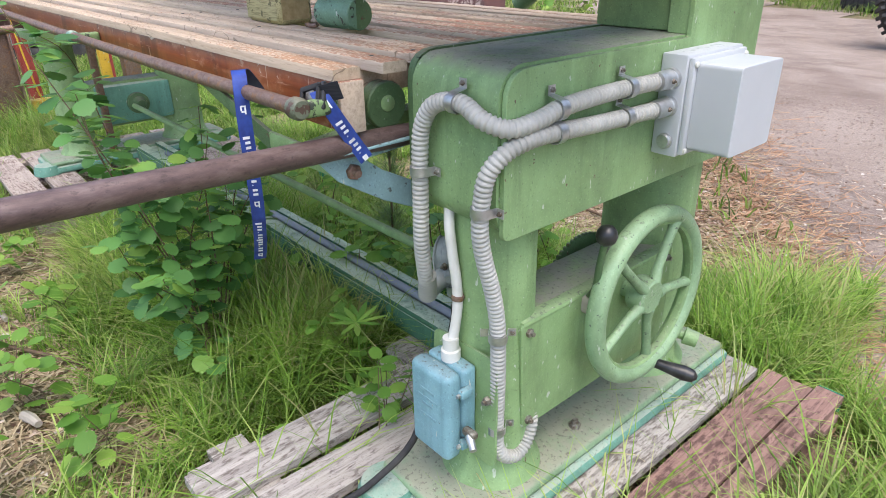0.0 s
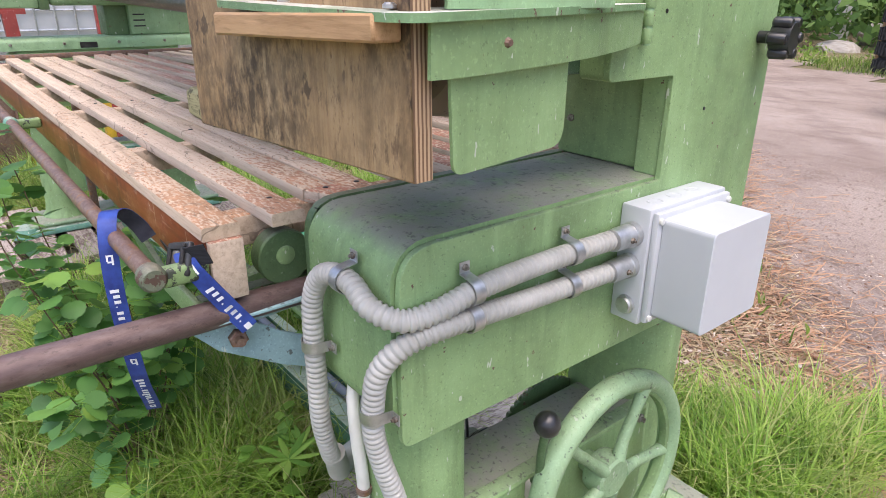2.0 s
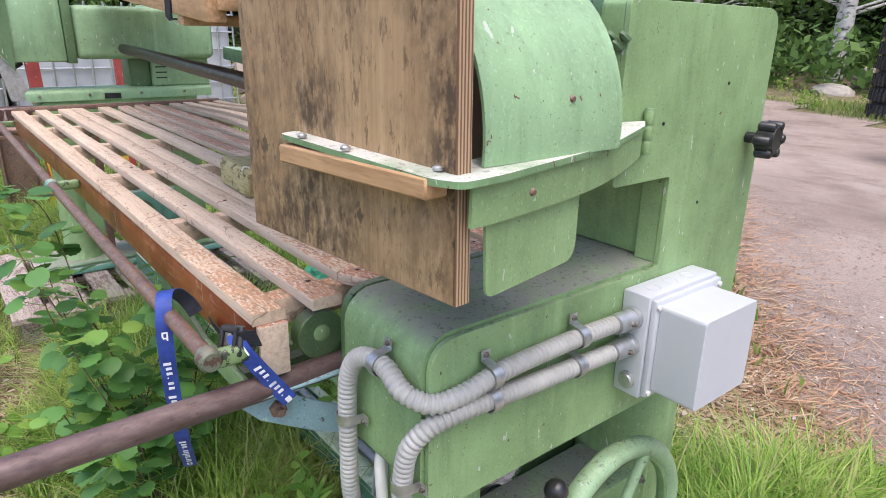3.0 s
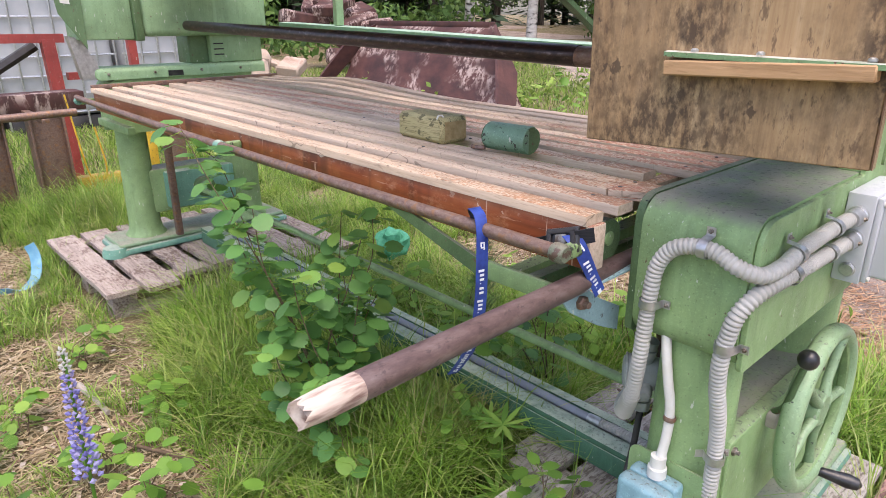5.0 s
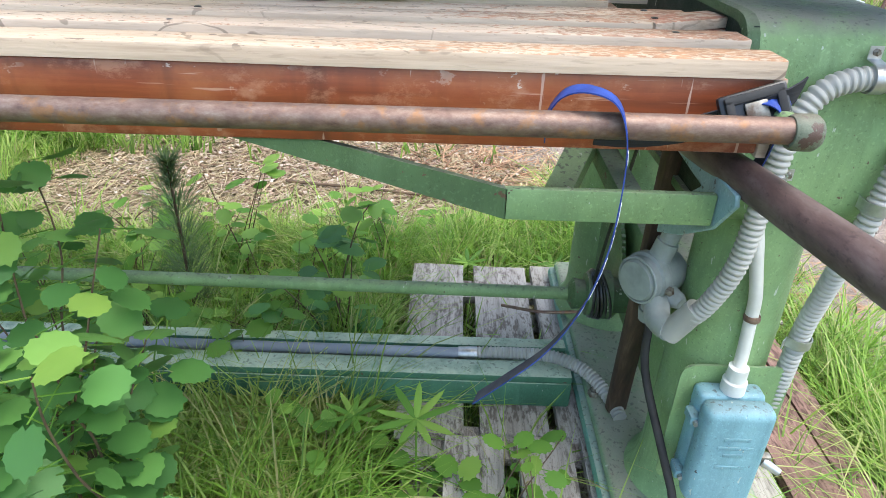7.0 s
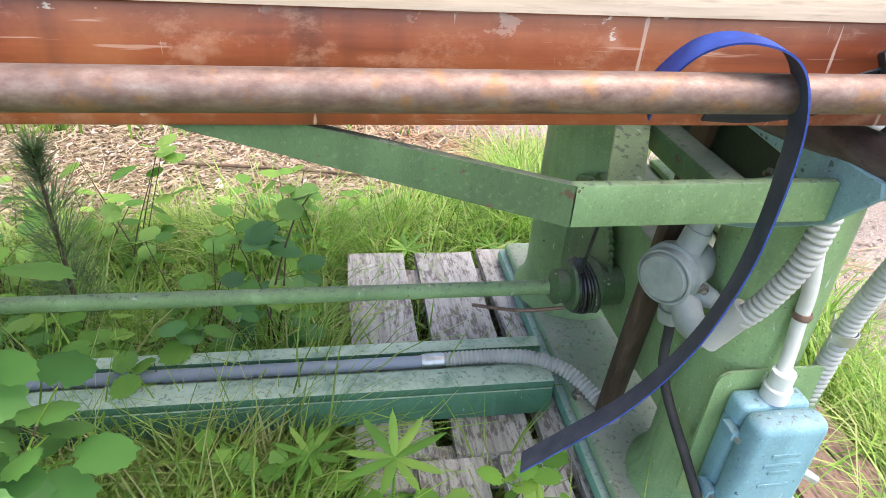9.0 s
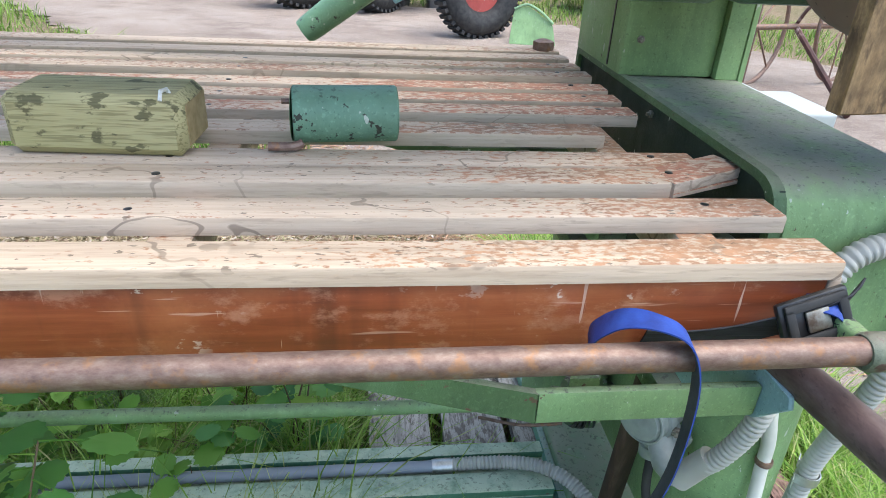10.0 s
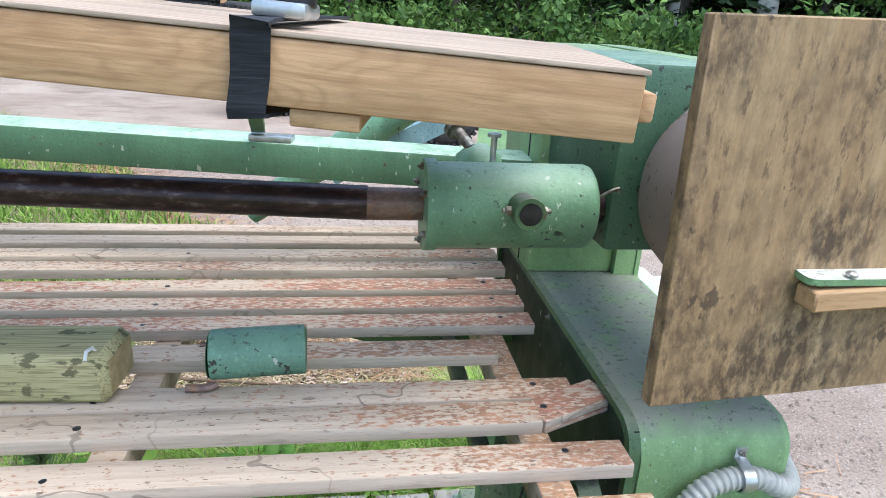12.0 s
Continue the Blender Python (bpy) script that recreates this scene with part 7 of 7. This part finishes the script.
part("axle", tube([(2.5, 4.44, G + 0.46), (3.6, 4.74, G + 0.46)], 0.022, 10), M["rust"], hr)
part("shaft_pole", tube([(3.0, 4.6, G + 0.46), (2.9, 3.6, G + 0.02)], 0.022, 8), M["deep_rust"], hr)
part("seat_spring", tube(smooth_line([(3.0, 4.6, G + 0.46), (3.02, 4.5, G + 0.62), (3.12, 4.4, G + 0.66), (3.2, 4.45, G + 0.58)], 0.03), 0.014, 8), M["deep_rust"], hr)
# boulders
for x, y, s in ((-5.0, 19.0, 0.9), (-4.0, 19.5, 0.6), (-5.6, 16.2, 0.35)):
    o = bmesh.new()
    bmesh.ops.create_icosphere(o, subdivisions=3, radius=s)
    for v in o.verts:
        v.co = Vector((v.co.x * 1.4, v.co.y, v.co.z * 0.6)) * (1 + 0.25 * noise.noise(v.co * 1.3 / s)) + Vector((x, y, G + s * 0.2))
    lone("boulder", o, M["drift"], "pale grey boulder in the grass", "boulder", "boulders")

# rusty loader bucket behind the table
bk = thing("loader_bucket", (-4.4, 3.3, G), "large rusty scraped loader bucket standing on the grass", "loader bucket")
prof = [(0.0, 0.0), (0.16, 0.02), (0.34, 0.22), (0.44, 0.6), (0.6, 0.98), (0.72, 1.16)]
o = bmesh.new()
grid = []
for k in range(9):
    row = []
    for a, b in prof:
        x = -5.66 + 0.22 * b + (2.78 - 0.95 * b) * k / 8
        row.append((o.verts.new((x, 3.0 + a, G + b)), o.verts.new((x, 3.0 + a + 0.03, G + b - 0.01))))
    grid.append(row)
for u, v in zip(grid, grid[1:]):
    for i in range(len(prof) - 1):
        o.faces.new((u[i][0], v[i][0], v[i + 1][0], u[i + 1][0]))
        o.faces.new((u[i][1], u[i + 1][1], v[i + 1][1], v[i][1]))
    o.faces.new((u[0][0], u[0][1], v[0][1], v[0][0]))
    o.faces.new((u[-1][0], v[-1][0], v[-1][1], u[-1][1]))
part("shell", o, M["deep_rust"], bk)
for x0, x1, sg in ((-5.66, -5.40, -1), (-2.88, -3.72, 1)):
    part("cheek", sheet([(x0 + sg * 0.01, 2.86, G), (x0 + sg * 0.01, 3.05, G), (x0 + (x1 - x0) * 0.4 + sg * 0.01, 3.45, G + 0.6), (x1 + sg * 0.01, 3.72, G + 1.16), (x0 + (x1 - x0) * 0.62 + sg * 0.01, 3.40, G + 0.93)], 0.03, (sg, 0, 0)), M["rust_plain"], bk)
part("lip", box(-5.55, -3.74, 3.69, 3.78, G + 1.10, G + 1.19, 0.01), M["rust_plain"], bk, "dark top lip")
bk.location, bk.scale = (-6.32, 4.95, G), (1.4, 1.4, 0.95)
junk("rusty_container", (-12.6, 8.4, G + 0.3), (2.6, 1.6, 1.6), 14, M["deep_rust"], "old rusty steel parts piled up", 6)
junk("plank_pile", (-9.2, 4.1, G + 0.1), (1.3, 1.1, 0.95), 16, M["slat_grey"], "untidy pile of grey planks", 7)

# left background: rusty beams, yellow stand, red frame, caged tank
tr = thing("rusty_trestle", (-4.6, 0.2, G), "rusty steel trestle with a flaking beam on top", "steel trestle")
for x, y, w in ((-4.0, 0.10, 0.085), (-4.1, -0.17, 0.05)):
    bm = box(x - 0.012, x + 0.012, y - w, y + w, G, 0.805, 0.003)
    box(x - 0.06, x + 0.06, y - w - 0.012, y - w, G, 0.805, 0.003, bm=bm)
    box(x - 0.06, x + 0.06, y + w, y + w + 0.012, G, 0.805, 0.003, bm=bm)
    part("post", bm, M["rust"], tr)
part("beam", box(-4.12, -3.95, -0.7, 0.33, 0.8055, 0.915, 0.006), M["deep_rust"], tr)
part("long_bar", tube([(-3.52, -0.75, 0.838), (-3.5, 0.16, 0.85)], 0.021, 14), M["rust"], tr)
part("bar_rest", box(-3.95, -3.48, -0.02, 0.02, 0.8056, 0.8285, 0.003), M["rust"], tr)
part("yellow_foot", box(-4.06, -3.98, 0.22, 0.66, G + 0.14, G + 0.24, 0.01), M["yellow"], tr, "yellow painted steel foot")
part("yellow_post", box(-4.0, -3.94, 0.66, 0.72, G, 0.86, 0.01), M["yellow"], tr)
part("rear_post", box(-3.95, -3.86, 0.78, 0.88, G, 0.9, 0.006), M["rust"], tr)
part("cord", tube(smooth_line([(-3.95, 0.22, 0.9), (-3.9, 0.24, 0.6), (-3.9, 0.27, 0.40), (-3.88, 0.33, 0.36), (-3.86, 0.36, 0.45), (-3.9, 0.34, 0.7)], 0.03), 0.006, 6), M["yellow"], tr, "thin yellow cord")
fr = thing("red_steel_frame", (-6.0, 0.2, G), "red painted steel frame parts standing behind", "steel frame")
for a, b, r0 in (((-4.6, -0.7, 1.215), (-4.6, 0.43, 1.205), 0.04), ((-4.6, 0.33, 1.2), (-4.6, 0.36, G), 0.055), ((-4.75, -0.6, 1.2), (-4.75, -0.55, G), 0.045), ((-4.72, -0.5, 0.95), (-4.66, 0.3, 0.62), 0.035), ((-4.7, 0.90, G), (-4.7, 0.90, 1.3), 0.04), ((-4.66, 0.43, 0.95), (-4.7, 0.90, 0.95), 0.035)):
    part("bar", tube([a, b], r0, 4), M["red"], fr)
for a, b in (((-5.4, -0.8, 1.25), (-5.0, 0.42, 1.62)), ((-5.4, -0.8, 1.36), (-5.0, 0.42, 1.72)), ((-4.9, -0.5, 0.66), (-4.72, 0.28, 1.16))):
    part("strut", tube([a, b], 0.035, 6), M["scrap"], fr)


def caged_tank(y0, y1):
    tk = thing("caged_tank", (-8.5, (y0 + y1) / 2, G), "white plastic liquid tank in a wire cage", "tank", "caged tanks")
    part("tank", box(-9.4, -7.6, y0, y1, G + 0.15, G + 1.45, 0.12, 4), M["tank"], tk)
    for i in range(7):
        z = G + 0.2 + 0.2 * i
        part("cage_bar", tube([(-7.57, y0 - 0.02, z), (-7.57, y1 + 0.02, z)], 0.012, 6), M["zinc"], tk)
    for i in range(7):
        y = y0 + (y1 - y0) * i / 6
        part("cage_bar", tube([(-7.545, y, G + 0.05), (-7.545, y, G + 1.5)], 0.012, 6), M["zinc"], tk)
    part("pallet_base", box(-9.4, -7.6, y0, y1, G, G + 0.14, 0.01), M["scrap"], tk)


for y0 in (-0.75, 0.5, 1.75):
    caged_tank(y0, y0 + 1.15)


# ---- trees ----
def crown_mesh(name, clumps, leaves, size, mat, seed):
    """clumps: middles and radii; leaves are small bent quads in uneven clumps."""
    rng = np.random.default_rng(seed)
    vs, fs = [], []
    for (cx, cy, cz), rad in clumps:
        n = max(12, int(leaves * rad * rad))
        for _ in range(n):
            d = rng.normal(size=3)
            d /= np.linalg.norm(d)
            q = np.array((cx, cy, cz)) + d * rad * rng.uniform(0.35, 1.0) * np.array((1, 1, 0.75))
            u = rng.normal(size=3)
            u /= np.linalg.norm(u)
            w = np.cross(u, d)
            s = size * rng.uniform(0.5, 1.4)
            k = len(vs)
            vs += [tuple(q - u * s), tuple(q + w * s * 0.6), tuple(q + u * s), tuple(q - w * s * 0.6)]
            fs.append((k, k + 1, k + 2, k + 3))
    return mesh_of(name, vs, fs, mat)


def broadleaf(seed, h, white):
    r = random.Random(seed)
    ob = thing("birch_tree" if white else "broadleaf_tree", (0, 0, 0), "white-stemmed birch at the edge of the wood" if white else "leafy green tree at the edge of the wood", "tree", "trees at the wood's edge")
    tr = [Vector((r.uniform(-0.2, 0.2) * t, r.uniform(-0.2, 0.2) * t, h * t * 0.95)) for t in (0, 0.2, 0.4, 0.6, 0.8, 1.0)]
    bm = tube(tr, [0.02 * h * (1 - 0.8 * t) for t in (0, 0.2, 0.4, 0.6, 0.8, 1)], 10)
    clumps = []
    for k in range(24):
        t = r.uniform(0.14, 0.98)
        base = Vector((0, 0, h * t * 0.93))
        a = r.uniform(0, 6.28)
        reach = h * 0.24 * (1.15 - t) + h * 0.04
        end = base + Vector((math.cos(a) * reach, math.sin(a) * reach, h * 0.06))
        tube([base, (base + end) / 2 + Vector((0, 0, h * 0.02)), end], [0.006 * h * (1.1 - t), 0.004 * h * (1.1 - t), 0.002 * h], 5, bm)
        clumps.append((tuple(end), h * r.uniform(0.07, 0.125)))
    part("trunk", bm, M["birch"] if white else M["bark"], ob)
    cr = new("crown", crown_mesh("crown", clumps, 150 if h > 6 else 320, 0.115, M["crown"], seed))
    cr.parent = ob
    return ob


def spruce(seed, h):
    r = random.Random(seed)
    ob = thing("spruce_tree", (0, 0, 0), "dark green spruce in the wood behind", "tree", "trees at the wood's edge")
    part("trunk", tube([(0, 0, 0), (0, 0, h * 0.5), (0, 0, h)], [0.016 * h, 0.009 * h, 0.002 * h], 8), M["bark"], ob)
    rng = np.random.default_rng(seed)
    vs, fs = [], []
    for k in range(int(h * 9)):
        t = k / (h * 9)
        z = h * (0.06 + 0.93 * t)
        for _ in range(2):
            a = rng.uniform(0, 6.28)
            reach = h * 0.19 * (1 - t) ** 0.85 * rng.uniform(0.6, 1.1) + 0.1
            for j in range(9):
                f = (j + 1) / 9
                q = np.array((math.cos(a) * reach * f, math.sin(a) * reach * f, z - reach * f * 0.35 + 0.1 * reach * f * f))
                u = np.array((math.cos(a + rng.uniform(-0.9, 0.9)), math.sin(a + rng.uniform(-0.9, 0.9)), rng.uniform(-0.5, 0.1)))
                w = np.array((-math.sin(a), math.cos(a), rng.uniform(-0.5, 0.5)))
                s = 0.16 * (1.2 - 0.5 * t) * rng.uniform(0.6, 1.3)
                n = len(vs)
                vs += [tuple(q - u * s), tuple(q + w * s * 0.55), tuple(q + u * s), tuple(q - w * s * 0.55)]
                fs.append((n, n + 1, n + 2, n + 3))
    cr = new("crown", mesh_of("crown", vs, fs, M["spruce"]))
    cr.parent = ob
    return ob


r = random.Random(77)
kinds = [broadleaf(1, 9.0, False), broadleaf(2, 10.0, True), spruce(3, 12.0), broadleaf(4, 7.0, False), spruce(5, 9.0)]
spots = []
for k in range(460):
    ang = radians(r.uniform(30, 182))
    rad = r.uniform(25, 62)
    x, y = -1 + math.cos(ang) * rad, math.sin(ang) * rad
    if gravel_left(y) - 2.5 < x < gravel_right(y) + 2.5 and rad < 48:
        continue
    spots.append((x, y, r.uniform(1.0, 1.9)))
used = set()
for k, (x, y, s) in enumerate(spots):
    i = k % 5
    src = kinds[i]
    m = Matrix.Translation((x, y, ground_z(x, y) - 0.1)) @ pose(0, 0, 0, 0, 0, r.uniform(0, 360))
    if i not in used:
        used.add(i)
        src.matrix_basis = m
    else:
        o = copy_thing(src, m)
        o.scale = (s, s, s)
near_birch = broadleaf(9, 9.0, True)
near_birch.location = (-6.9, 19.2, ground_z(-6.9, 19.2) - 0.05)
near_birch["label"] = "tall birch with white bark beside the track"

# undergrowth along the wood
clumps = []
for k in range(800):
    ang = radians(r.uniform(30, 182))
    rad = r.uniform(17, 46)
    x, y = -1 + math.cos(ang) * rad, math.sin(ang) * rad
    if gravel_left(y) - 1.5 < x < gravel_right(y) + 1.5:
        continue
    clumps.append(((x, y, ground_z(x, y) + r.uniform(0.1, 0.6 + 0.04 * rad)), r.uniform(0.5, 1.3)))
tagged(new("undergrowth", crown_mesh("undergrowth", clumps, 120, 0.13, M["crown"], 31)), "dense green bushes along the wood", "bushes", "", "stuff")
clumps = [((x, y, ground_z(x, y) + 0.2), 0.32) for x, y in ((-5.2, 6.0), (-5.6, 7.0), (-6.0, 5.2), (-4.8, 5.4), (-5.9, 8.4), (-3.9, 13.6), (-5.0, 13.4), (-6.3, 15.2), (-7.4, 5.0), (-4.6, 12.6))]
tagged(new("tall_weeds", crown_mesh("tall_weeds", clumps, 900, 0.045, M["grass"], 32)), "tall pale green weeds at the track edge", "weeds", "", "stuff")
for x, y, h in ((-14.2, 14.0, 8.0), (-13.0, 15.5, 8.5), (-12.0, 20.5, 9.0), (-6.2, 17.6, 9.0)):
    b2 = copy_thing(near_birch, Matrix.Translation((x, y, ground_z(x, y) - 0.05)) @ pose(0, 0, 0, 0, 0, 70 * h))
sp = Vector((-3.6, 4.6, ground_z(-3.6, 4.6)))
shrub(sp, "slender sapling with pale green leaves beside the track", [[sp, sp + Vector((0.02, 0, 0.35)), sp + Vector((0.05, 0.03, 0.72))], [sp, sp + Vector((0.1, 0.05, 0.3)), sp + Vector((0.2, 0.1, 0.5))], [sp, sp + Vector((-0.1, 0.02, 0.3)), sp + Vector((-0.18, 0.0, 0.52))]], 17, WEED, 1.5, 0.04)
